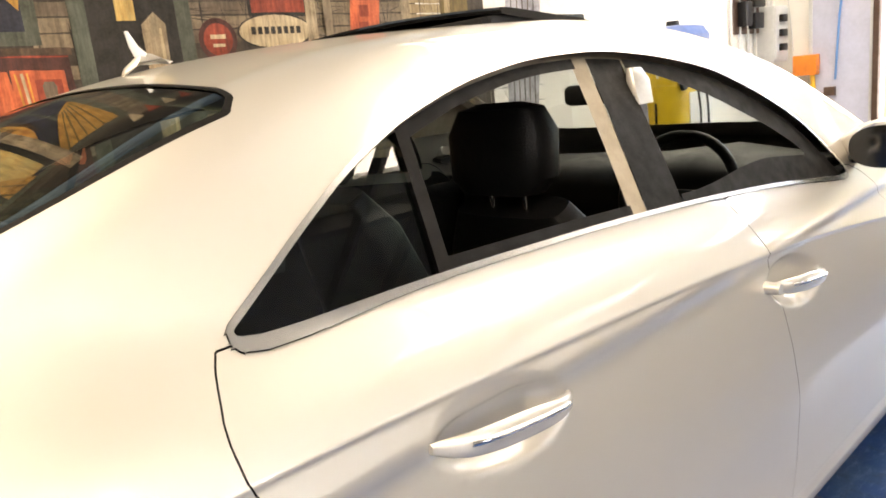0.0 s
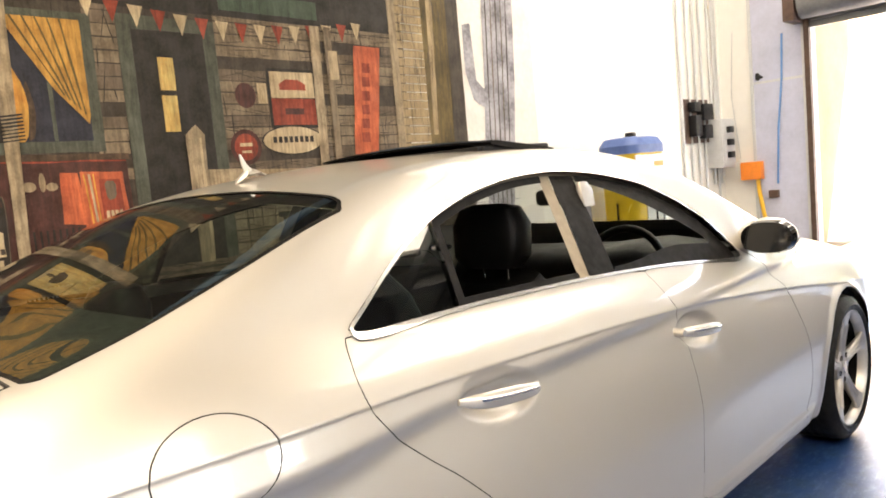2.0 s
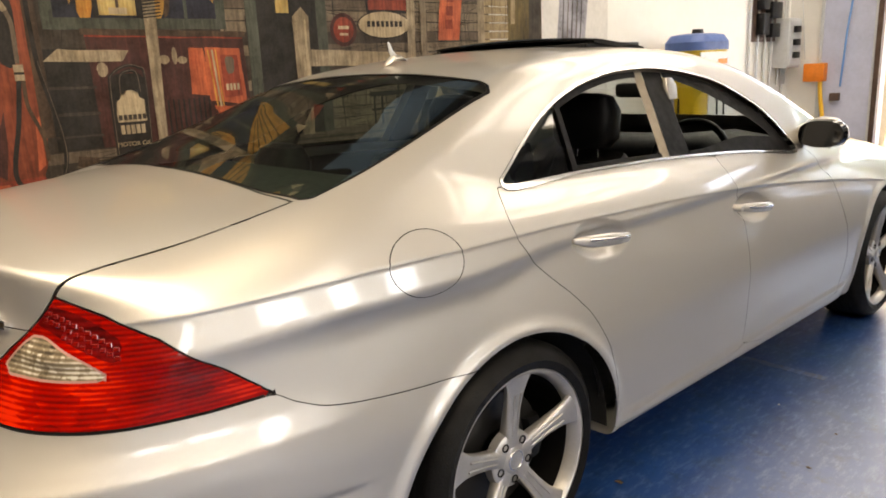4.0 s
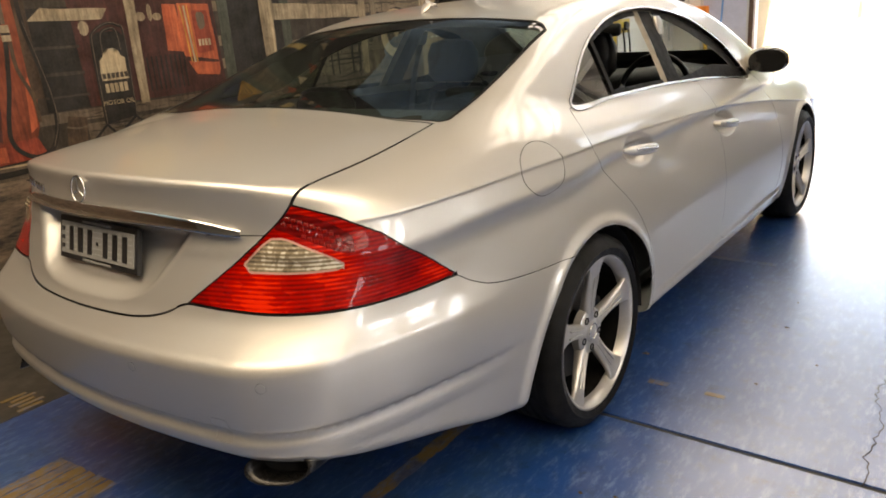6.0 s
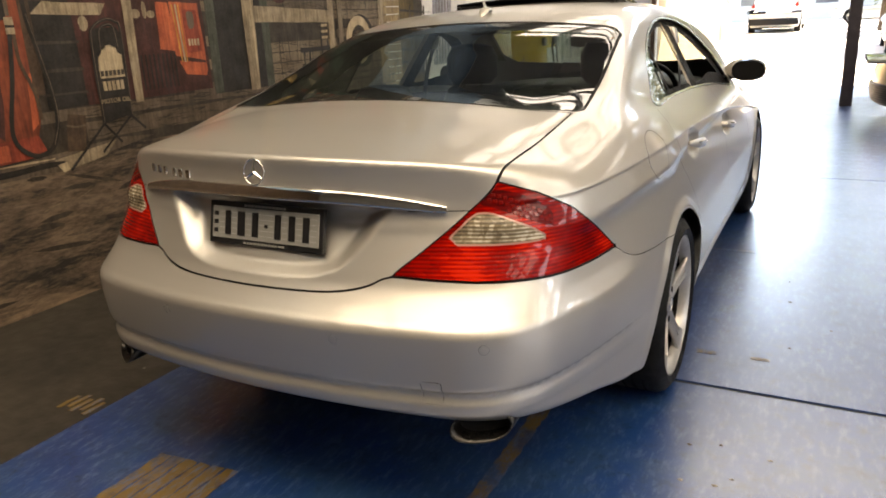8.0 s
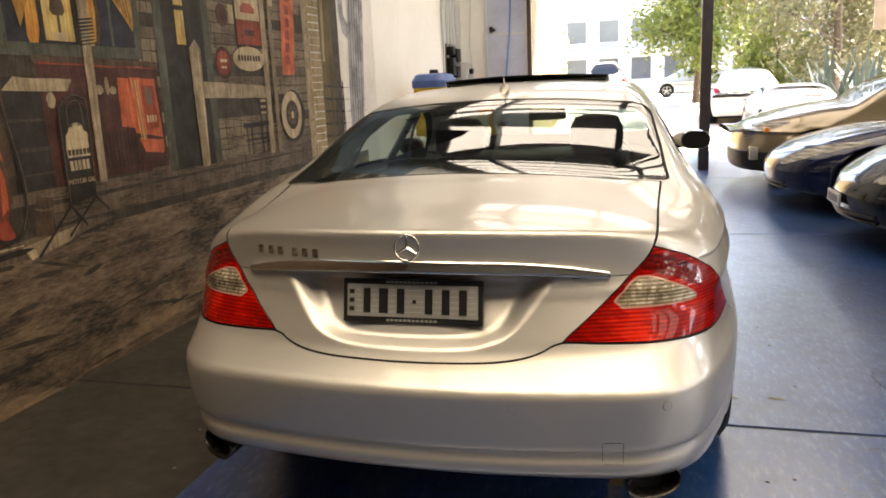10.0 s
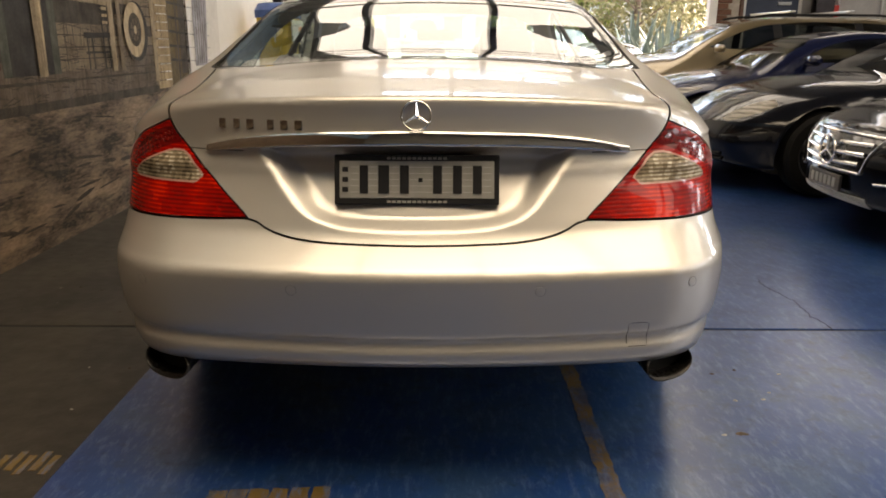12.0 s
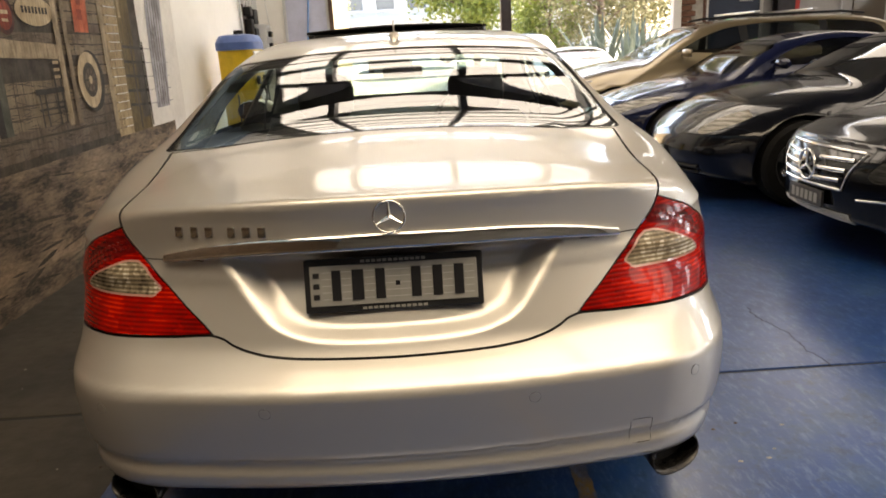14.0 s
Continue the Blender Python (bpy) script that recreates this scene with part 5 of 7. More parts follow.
for px, z0, z1 in ((-2.05, 1.25, 2.9), (-1.6, 0.9, 2.0), (-1.32, 0.6, 2.6)):
    tagged(tube("cable", [(px, FRONT_Y - 0.02, z1), (px - 0.05, FRONT_Y - 0.03, (z0 + z1) / 2), (px + 0.03, FRONT_Y - 0.02, z0)], 0.005, GREYBOX), "thin grey cable hanging on the pier", "cable", "wall cables")
tagged(box("valve_box", (-1.66, FRONT_Y - 0.10, 0.72), (-1.54, FRONT_Y, 0.82), RUST, None, 0.012), "small rusty red valve on the pier", "valve")

# Yellow bin with a blue lid.
BIN_Y = mat("yellow_bin", (0.70, 0.46, 0.02), 0.45, var=0.2, scale=10)
BIN_B = mat("blue_lid", (0.06, 0.12, 0.32), 0.5, var=0.2, scale=10)
bin_ = empty("floor_machine", (-1.85, 5.95, 0), "yellow workshop machine with blue lid and pale control panel", "machine")
bin_.scale.x = 0.62
part("body", loft([((0, 0, 0.0), (0.28, 0, 0), (0, 0.28, 0)), ((0, 0, 0.05), (0.30, 0, 0), (0, 0.30, 0)), ((0, 0, 1.42), (0.33, 0, 0), (0, 0.33, 0))], 24, 5), BIN_Y, bin_, smooth=True)
part("lid", loft([((0, 0, 1.42), (0.36, 0, 0), (0, 0.36, 0)), ((0, 0, 1.50), (0.36, 0, 0), (0, 0.36, 0)), ((0, 0, 1.57), (0.30, 0, 0), (0, 0.30, 0)), ((0, 0, 1.585), (0.2, 0, 0), (0, 0.2, 0))], 24, 4), BIN_B, bin_, "blue lid", smooth=True)
part("knob", loft([((0, 0, 1.58), (0.09, 0, 0), (0, 0.05, 0)), ((0, 0, 1.63), (0.08, 0, 0), (0, 0.045, 0))], 14, 3), BLACK, bin_, smooth=True)
PANEL = mat("machine_panel", (0.72, 0.71, 0.69), 0.4, var=0.12, scale=20)
head = box("control_panel", (0.325, -0.31, 1.17), (0.352, 0.30, 1.40), PANEL, bin_, 0.008, "white control panel")
box("label_bar", (0.351, 0.03, 1.28), (0.355, 0.22, 1.33), ORANGE, head)
for yy in (-0.24, 0.10):
    part("knob", lathe([(0.0, 0.05), (0.05, 0.045), (0.055, 0.0)], 18), BLACK, bin_, m=pose(0.325, yy, 1.09), smooth=True)
box("front_panel", (0.318, -0.12, 0.35), (0.336, 0.28, 1.02), PANEL, bin_, 0.006, "pale front panel")
for yy in (-0.02, 0.12):
    tube("black_hose", [(0.36, yy, 1.08), (0.39, yy + 0.01, 0.9), (0.38, yy + 0.04, 0.6), (0.36, yy + 0.02, 0.3)], 0.014, BLACK, bin_)
box("side_slot", (0.02, -0.333, 1.16), (0.05, -0.322, 1.24), PANEL, bin_)
box("side_rib", (-0.02, -0.335, 0.2), (0.0, -0.318, 0.95), BLACK, bin_)

# Pale blue steel door on the pier beside the opening.
PALE_DOOR = mat("pale_blue_steel", (0.48, 0.50, 0.62), 0.5, var=0.15, scale=3, bump=0.05, bscale=30)
pd = empty("door_side", (0, 0, 0), "pale blue-grey steel door on the pier with a hanging hose", "door", kind="structure")
box("door_leaf", (-1.80, FRONT_Y - 0.045, 0.0), (-1.19, FRONT_Y - 0.004, 3.3), PALE_DOOR, pd, 0.004)
for xx in (-1.82, -1.18):
    box("door_stile", (xx - 0.02, FRONT_Y - 0.055, 0.0), (xx + 0.02, FRONT_Y - 0.003, 3.34), GREYBOX, pd, 0.003)
box("door_rail", (-1.80, FRONT_Y - 0.052, 2.18), (-1.19, FRONT_Y - 0.04, 2.21), GREYBOX, pd, 0.002)
part("door_handle", loft([((-1.74, FRONT_Y - 0.05, 2.27), (0.022, 0, 0), (0, 0, 0.05)), ((-1.74, FRONT_Y - 0.09, 2.27), (0.018, 0, 0), (0, 0, 0.045)), ((-1.70, FRONT_Y - 0.11, 2.25), (0.05, 0, 0), (0, 0, 0.015))], 12, 3), BLACK, pd, smooth=True)
tube("blue_hose", [(-1.42, FRONT_Y - 0.07, 2.75), (-1.44, FRONT_Y - 0.08, 2.2), (-1.50, FRONT_Y - 0.09, 1.6), (-1.54, FRONT_Y - 0.08, 0.9)], 0.012, mat("blue_hose", (0.10, 0.26, 0.55), 0.5), pd)

# ---- exit wall ----
NAVY = mat("navy_door", (0.018, 0.030, 0.065), 0.45, var=0.2, scale=6)
ed = empty("door_exit", (0, 0, 0), "dark blue exit door in the white inner wall", "door", kind="structure")
box("door_leaf", (5.93, DEEP_Y - 0.05, 0), (6.96, DEEP_Y - 0.004, 2.03), NAVY, ed, 0.004)
box("closer", (6.55, DEEP_Y - 0.10, 1.88), (6.80, DEEP_Y - 0.05, 1.94), GREYBOX, ed, 0.005)
for lo, hi in (((5.87, DEEP_Y - 0.07, 0), (5.93, DEEP_Y - 0.002, 2.09)), ((6.96, DEEP_Y - 0.07, 0), (7.02, DEEP_Y - 0.002, 2.09)), ((5.93, DEEP_Y - 0.07, 2.03), (6.96, DEEP_Y - 0.002, 2.09))):
    box("door_frame", lo, hi, WHITE, ed)
sign = empty("exit_sign", (6.43, DEEP_Y - 0.05, 2.45), "green lit exit sign above the blue door", "sign")
SIGN_G = mat("exit_green", (0.06, 0.42, 0.06), 0.4, emit=0.10)
SIGN_W = mat("exit_white", (0.9, 0.95, 0.8), 0.4, emit=0.09)
box("case", (-0.20, -0.03, -0.085), (0.20, 0.05, 0.085), SIGN_G, sign, 0.006)
text_mesh("letters", "EXIT", 0.15, SIGN_W, sign, Matrix.Translation((0, -0.034, 0)) @ pose(0, 0, 0, 90))
tagged(tube("pipe", [(6.0, DEEP_Y - 0.08, 2.25), (7.1, DEEP_Y - 0.08, 2.24), (11.8, DEEP_Y - 0.08, 2.20)], 0.035, GREYBOX), "horizontal pipe along the exit wall", "pipe", "wall pipes")
for px, z0 in ((8.6, 0.6), (9.6, 1.0), (7.75, 1.9)):
    tagged(tube("pipe", [(px, DEEP_Y - 0.05, z0), (px, DEEP_Y - 0.05, 3.6)], 0.022, GREYBOX), "vertical pipe on the exit wall", "pipe", "wall pipes")
RED_BOX = mat("fire_red", (0.55, 0.03, 0.02), 0.45)
tagged(box("fire_alarm", (7.55, DEEP_Y - 0.1, 1.66), (7.74, DEEP_Y, 1.88), RED_BOX, None, 0.012), "red fire alarm box beside the column", "alarm box")
tagged(box("hose_sign", (7.62, DEEP_Y - 0.03, 2.0), (7.76, DEEP_Y, 2.2), RED_BOX, None, 0.004), "small red sign above the alarm box", "sign")
tagged(box("wall_window", (8.85, DEEP_Y - 0.05, 1.05), (9.5, DEEP_Y, 1.85), mat("brown_pane", (0.10, 0.08, 0.06), 0.2), None, 0.01), "small brown-framed panel on the exit wall", "panel")


# ---- painted mural of an old fuel station on the side wall ----
def art(name, a, b, scale=9.0, rough=0.75):
    """Brushed wall paint in two tones."""
    grey = lambda c: tuple(k * (0.92 * v + 0.08 * sum(c) / 3) for v, k in zip(c, (0.68, 0.60, 0.51)))  # noqa: E731
    m = mat(name, grey(a), rough, var=0.5, var2=tuple(0.35 * u + 0.6 * v for u, v in zip(grey(a), grey(b))), scale=scale, bump=0.05, bscale=50, coords="Object")
    # A thin brown glaze, brushed unevenly over everything.
    nt = m.node_tree
    old = nt.nodes["Principled BSDF"].inputs["Base Color"].links[0].from_socket
    tc, mp, no, rp, mx = (nt.nodes.new("ShaderNode" + k) for k in ("TexCoord", "Mapping", "TexNoise", "ValToRGB", "MixRGB"))
    mp.inputs["Scale"].default_value = (1.0, 1.0, 0.6)
    no.inputs["Scale"].default_value, no.inputs["Detail"].default_value, no.inputs["Roughness"].default_value = 3.2, 10, 0.65
    rp.color_ramp.elements[0].position, rp.color_ramp.elements[1].position = 0.36, 0.72
    rp.color_ramp.elements[0].color, rp.color_ramp.elements[1].color = (0.08, 0.08, 0.08, 1), (0.68, 0.68, 0.68, 1)
    nt.links.new(tc.outputs["Object"], mp.inputs["Vector"])
    nt.links.new(mp.outputs["Vector"], no.inputs["Vector"])
    nt.links.new(no.outputs["Fac"], rp.inputs["Fac"])
    nt.links.new(rp.outputs["Color"], mx.inputs["Fac"])
    nt.links.new(old, mx.inputs[1])
    mx.blend_type = "MULTIPLY"
    mx.inputs[2].default_value = (0.42, 0.36, 0.28, 1)
    # Dry brush: fine upright streaks that let the tone below show through.
    m2, n2, r2, x2 = (nt.nodes.new("ShaderNode" + k) for k in ("Mapping", "TexNoise", "ValToRGB", "MixRGB"))
    m2.inputs["Scale"].default_value = (1.0, 26.0, 2.6)
    n2.inputs["Scale"].default_value, n2.inputs["Detail"].default_value, n2.inputs["Roughness"].default_value = 1.6, 9, 0.7
    r2.color_ramp.elements[0].position, r2.color_ramp.elements[1].position = 0.36, 0.62
    r2.color_ramp.elements[0].color, r2.color_ramp.elements[1].color = (0.52, 0.50, 0.48, 1), (1.25, 1.22, 1.16, 1)
    x2.blend_type = "MULTIPLY"
    x2.inputs["Fac"].default_value = 0.85
    nt.links.new(tc.outputs["Object"], m2.inputs["Vector"])
    nt.links.new(m2.outputs["Vector"], n2.inputs["Vector"])
    nt.links.new(n2.outputs["Fac"], r2.inputs["Fac"])
    nt.links.new(mx.outputs[0], x2.inputs[1])
    nt.links.new(r2.outputs["Color"], x2.inputs[2])
    nt.links.new(x2.outputs[0], nt.nodes["Principled BSDF"].inputs["Base Color"])
    return m


A_DIRT = art("mural_dirt", (0.46, 0.33, 0.235), (0.018, 0.014, 0.012), 4)
# Brushed along the wall: the tones run in long strokes.
dirt_nodes = A_DIRT.node_tree
dirt_ramp = next(n for n in dirt_nodes.nodes if n.type == "VALTORGB").color_ramp.elements
dirt_ramp[0].color, dirt_ramp[1].color = (0.026, 0.021, 0.017, 1), (0.40, 0.29, 0.20, 1)
dirt_ramp[0].position, dirt_ramp[1].position = 0.60, 0.94
for n in [n for n in dirt_nodes.nodes if n.type == "TEX_NOISE"][:2]:
    n.inputs["Detail"].default_value, n.inputs["Roughness"].default_value = 10, 0.68
stroke = dirt_nodes.nodes.new("ShaderNodeMapping")
stroke.inputs["Scale"].default_value = (1.0, 0.42, 1.7)
for n in [n for n in dirt_nodes.nodes if n.type == "TEX_NOISE"]:
    src = n.inputs["Vector"].links[0].from_socket
    if not stroke.inputs["Vector"].links:
        dirt_nodes.links.new(src, stroke.inputs["Vector"])
    dirt_nodes.links.new(stroke.outputs["Vector"], n.inputs["Vector"])
A_BROWN = art("mural_brown", (0.132, 0.084, 0.048), (0.03, 0.0204, 0.0144), 7)
A_PLANK = art("mural_plank", (0.36, 0.312, 0.24), (0.12, 0.102, 0.078), 6)
A_DARK = art("mural_dark", (0.0288, 0.0228, 0.018), (0.0108, 0.0096, 0.0084), 8)
A_SHADE = art("mural_shade", (0.084, 0.0696, 0.054), (0.036, 0.03, 0.024), 8)
A_TEAL = art("mural_teal", (0.114, 0.15, 0.132), (0.054, 0.066, 0.06), 10)
A_POST = art("mural_post", (0.6, 0.54, 0.42), (0.24, 0.204, 0.156), 10)
A_FLAME = art("mural_flame", (0.9, 0.528, 0.084), (0.72, 0.24, 0.036), 6)
A_HOT = art("mural_hot_red", (0.888, 0.204, 0.072), (0.432, 0.072, 0.036), 8)
A_RED = art("mural_red", (0.504, 0.0744, 0.0264), (0.192, 0.0264, 0.0144), 6)
A_ORANGE = art("mural_orange", (0.432, 0.09, 0.0264), (0.12, 0.0264, 0.0144), 3)
A_MAROON = art("mural_maroon", (0.12, 0.03, 0.0216), (0.042, 0.0144, 0.012), 8)
A_YELLOW = art("mural_yellow", (0.768, 0.456, 0.084), (0.432, 0.216, 0.036), 12)
A_GLOW = art("mural_glow", (0.9, 0.792, 0.336), (0.84, 0.48, 0.12), 8)
A_CREAM = art("mural_cream", (0.792, 0.72, 0.552), (0.528, 0.456, 0.324), 10)
A_KERB = art("mural_kerb", (0.228, 0.192, 0.156), (0.084, 0.072, 0.06), 6)
A_PALE = art("mural_pale_boards", (0.624, 0.54, 0.36), (0.384, 0.312, 0.192), 7)
A_OLIVE = art("mural_olive", (0.204, 0.156, 0.0336), (0.06, 0.048, 0.018), 3)
A_CACTUS = mat("mural_cactus", (0.36, 0.35, 0.38), 0.75, var=0.65, scale=5)
A_NAVY = art("mural_navy", (0.024, 0.03, 0.072), (0.012, 0.0132, 0.024), 8)
A_GREEN = art("mural_green", (0.072, 0.144, 0.108), (0.036, 0.072, 0.06), 8)
mural = empty("wall_mural", (WALL_X, 0, 0), "painted mural of an old timber fuel station on the wall", "mural")
LAYER = [0]


def paint_shape(name, pts, material, level, label="", soft=0):
    """A flat painted patch of the mural; pts are (y, z); level: coat above coat."""
    base = [tuple(q) for q in (poly(pts, soft) if soft else pts)]
    # Hand-painted: long edges waver by a few millimetres.
    p = []
    for (a, b), (c, d) in zip(base, base[1:] + base[:1]):
        ln = math.hypot(c - a, d - b)
        n = int(min(40, ln / 0.06)) if ln > 0.09 else 0
        p.append((a, b))
        for k in range(1, n):
            w = 0.0045 * noise.noise((a * 3 + c + k * 0.37, b * 5 + d, LAYER[0] * 0.7))
            p.append((a + (c - a) * k / n - (d - b) / ln * w, b + (d - b) * k / n + (c - a) / ln * w))
    x = 0.0012 * level + 0.00002 * (LAYER[0] % 30)
    LAYER[0] += 1
    bm = bmesh.new()
    f = bm.faces.new([bm.verts.new((x, a, b)) for a, b in p])
    bmesh.ops.triangulate(bm, faces=[f])
    ob = part(name, bm, material, mural, label)
    if ob.data.polygons[0].normal.x < 0:
        ob.data.flip_normals()
    return ob


def rect(name, y0, z0, y1, z1, material, level, label=""):
    return paint_shape(name, [(y0, z0), (y1, z0), (y1, z1), (y0, z1)], material, level, label)


def disc(name, y, z, ry, rz, material, level, label=""):
    return paint_shape(name, [(y + ry * math.cos(t), z + rz * math.sin(t)) for t in np.linspace(0, 2 * math.pi, 25)[:-1]], material, level, label)


def tilt(name, y0, z0, y1, z1, w, material, level):
    d = Vector((y1 - y0, z1 - z0)).normalized() * (w / 2)
    return paint_shape(name, [(y0 - d.y, z0 + d.x), (y1 - d.y, z1 + d.x), (y1 + d.y, z1 - d.x), (y0 + d.y, z0 - d.x)], material, level)


rect("ground", -8.0, -0.05, 4.6, 0.80, A_DIRT, 1, "dark painted dirt road")
A_DUSK = mat("mural_dusk_sky", (0.20, 0.31, 0.42), 0.75, var=0.55, scale=1.2)
rect("dusk_sky", -8.0, 3.2, 4.95, ROOF_Z - 0.02, A_DUSK, 1, "painted blue-grey evening sky")
rect("far_wall", -8.0, 0.80, -0.5, 3.2, A_BROWN, 1)
rect("house_front", -0.5, 0.775, 3.3, 3.2, A_SHADE, 2)
rect("porch_face", 0.1, 0.80, 3.4, 0.93, A_KERB, 3)
rect("porch_shadow", 0.1, 0.795, 3.4, 0.83, A_SHADE, 4)
paint_shape("porch_edge", [(-0.5, 0.955), (3.4, 0.94), (3.4, 0.985), (-0.5, 1.015)], A_KERB, 4)
paint_shape("kerb", [(-8, 0.70), (-0.1, 0.70), (0.55, 0.80), (0.3, 0.82), (-0.4, 0.775), (-8, 0.78)], A_KERB, 4)
paint_shape("light_patch", [(0.276, 0.81), (0.177, 0.796), (-0.025, 0.773), (-0.127, 0.762), (-0.054, 0.697), (0.197, 0.737)], A_POST, 6)
rng = random.Random(11)
for k in range(22):
    z0 = 0.99 + 0.072 * k
    for a, b in ((0.92, 1.10), (1.70, 3.22)):
        y = a
        while y < b - 0.02:
            e = min(b, y + rng.uniform(0.5, 1.2))
            rect("plank", y + 0.002, z0 + 0.004, e - 0.002, z0 + 0.068, rng.choice((A_PLANK, A_PLANK, A_SHADE, A_KERB)), 4)
            y = e
def strokes(name, count, y0, y1, z0, z1, length, width, lean, material, level, seed):
    """Many loose brush strokes in one coat of paint."""
    g = np.random.default_rng(seed)
    V, F4 = [], []
    for k in range(count):
        y, z, l, a = g.uniform(y0, y1), g.uniform(z0, z1), length * g.uniform(0.3, 1.2), lean + g.normal(0, 0.13)
        w = width * g.uniform(0.4, 1.3)
        dy, dz = math.cos(a) * l / 2, math.sin(a) * l / 2
        oy, oz = -math.sin(a) * w / 2, math.cos(a) * w / 2
        x = 0.0012 * level + 0.000004 * (k % 60)
        n = len(V)
        V += [(x, y - dy, z - dz), (x, y - dy * 0.4 + oy, z - dz * 0.4 + oz), (x, y + dy * 0.5 + oy, z + dz * 0.5 + oz), (x, y + dy, z + dz), (x, y + dy * 0.5 - oy, z + dz * 0.5 - oz), (x, y - dy * 0.4 - oy, z - dz * 0.4 - oz)]
        F4.append(range(n + 5, n - 1, -1))
    return tagged(mesh_of(name, V, F4, material, mural, label="loose brush strokes"), kind="stuff")


strokes("brush_stroke", 110, -6.0, 4.4, 0.02, 0.74, 0.40, 0.022, 0.02, A_SHADE, 2, 1)
strokes("brush_stroke", 110, -6.0, 4.4, 0.04, 0.76, 0.34, 0.016, 0.02, A_KERB, 3, 2)
strokes("brush_stroke", 60, -6.0, 4.4, 0.15, 0.72, 0.18, 0.006, 0.04, A_PLANK, 3, 3)
strokes("brush_stroke", 260, 0.0, 3.2, 0.94, 2.46, 0.22, 0.006, 1.571, A_DARK, 5, 4)
strokes("brush_stroke", 420, 1.7, 3.2, 0.99, 2.46, 0.22, 0.0045, 0.0, A_SHADE, 5, 5)
strokes("brush_stroke", 200, 0.1, 3.4, 0.81, 1.0, 0.16, 0.006, 0.0, A_SHADE, 5, 6)
strokes("brush_stroke", 90, 3.22, 3.8, 0.85, 3.1, 0.30, 0.006, 1.571, A_SHADE, 9, 7)
# Eave with bunting.
rect("eave", -0.5, 2.46, 3.2, 3.2, A_DARK, 6)
rect("fascia", 1.75, 2.50, 2.5, 2.62, A_GREEN, 7)
for k in range(15):
    y = 0.95 + 0.135 * k
    z = 2.53 - 0.10 * math.sin(math.pi * (k + 1) / 16)
    paint_shape("pennant", [(y - 0.045, z), (y + 0.045, z - 0.004), (y, z - 0.125)], A_RED if k % 2 else A_CREAM, 8)
# Window.
rect("window_frame", -0.08, 1.66, 0.96, 2.40, A_TEAL, 6)
rect("window_dark", -0.02, 1.72, 0.90, 2.36, A_NAVY, 7)
rect("lit_panel", 0.215, 1.735, 0.42, 2.33, A_GLOW, 8)
paint_shape("lamp_shade", [(0.265, 1.86), (0.375, 1.86), (0.355, 1.97), (0.285, 1.97)], A_BROWN, 9, soft=1)
rect("lamp_foot", 0.312, 1.74, 0.328, 1.86, A_BROWN, 9)
rect("lamp_cloth", 0.27, 1.74, 0.37, 1.775, A_CREAM, 9)
paint_shape("glow", [(0.10, 1.72), (0.185, 1.72), (0.185, 2.0), (0.14, 1.98), (0.11, 1.88)], A_FLAME, 8, soft=1)
paint_shape("glow", [(0.505, 1.72), (0.57, 1.72), (0.60, 1.86), (0.585, 2.0), (0.53, 2.12), (0.505, 2.12)], A_FLAME, 8, soft=1)
paint_shape("glow_edge", [(0.57, 1.72), (0.61, 1.74), (0.63, 1.88), (0.60, 2.04), (0.585, 2.0), (0.60, 1.86)], A_BROWN, 8, soft=1)
paint_shape("curtain", [(-0.02, 2.36), (0.36, 2.36), (0.19, 2.05), (0.15, 1.95), (0.07, 1.79), (0.035, 1.95), (-0.02, 2.08)], A_YELLOW, 9)
paint_shape("curtain", [(0.90, 2.36), (0.50, 2.36), (0.64, 2.14), (0.74, 1.98), (0.89, 1.81), (0.90, 1.86)], A_YELLOW, 9)
for k in range(5):
    tilt("curtain_fold", 0.30 - 0.06 * k, 2.36, 0.125 - 0.028 * k, 1.93 + 0.03 * k, 0.010, A_OLIVE, 10)
    tilt("curtain_fold", 0.56 + 0.06 * k, 2.36, 0.78 + 0.024 * k, 1.96 - 0.025 * k, 0.010, A_OLIVE, 10)
rect("mullion", 0.185, 1.72, 0.215, 2.36, A_DARK, 11)
rect("mullion", 0.42, 1.72, 0.455, 2.36, A_DARK, 11)
rect("mullion", 0.70, 1.72, 0.72, 2.36, A_TEAL, 8)
# Bench, shelves and barrel under the window.
rect("shelf_back", -0.10, 1.02, 0.50, 1.56, A_DARK, 6)
paint_shape("shelf_top", [(-0.107, 1.496), (0.307, 1.487), (0.347, 1.545), (-0.027, 1.56)], A_POST, 9)
for z in (1.09, 1.21, 1.35):
    paint_shape("shelf", [(-0.12, z), (0.15, z - 0.006), (0.15, z + 0.010), (-0.12, z + 0.014)], A_SHADE, 8)
rect("shelf_side", 0.145, 1.09, 0.165, 1.44, A_MAROON, 9)
# Drinks chest.
paint_shape("chest", [(0.14, 1.02), (1.08, 1.02), (1.06, 1.64), (0.12, 1.645)], A_MAROON, 7)
paint_shape("chest_edge", [(0.10, 1.632), (1.08, 1.612), (1.08, 1.645), (0.10, 1.665)], A_BROWN, 8)
paint_shape("chest_line", [(0.12, 1.622), (1.06, 1.602), (1.06, 1.610), (0.12, 1.630)], A_RED, 8)
for k in range(10):
    rect("chest_slot", 0.50 + 0.032 * k, 1.06, 0.512 + 0.032 * k, 1.26, A_DARK, 8)
paint_shape("red_cooler", [(0.70, 1.555), (0.79, 1.55), (0.82, 1.30), (0.80, 1.27), (0.69, 1.285)], A_HOT, 9)
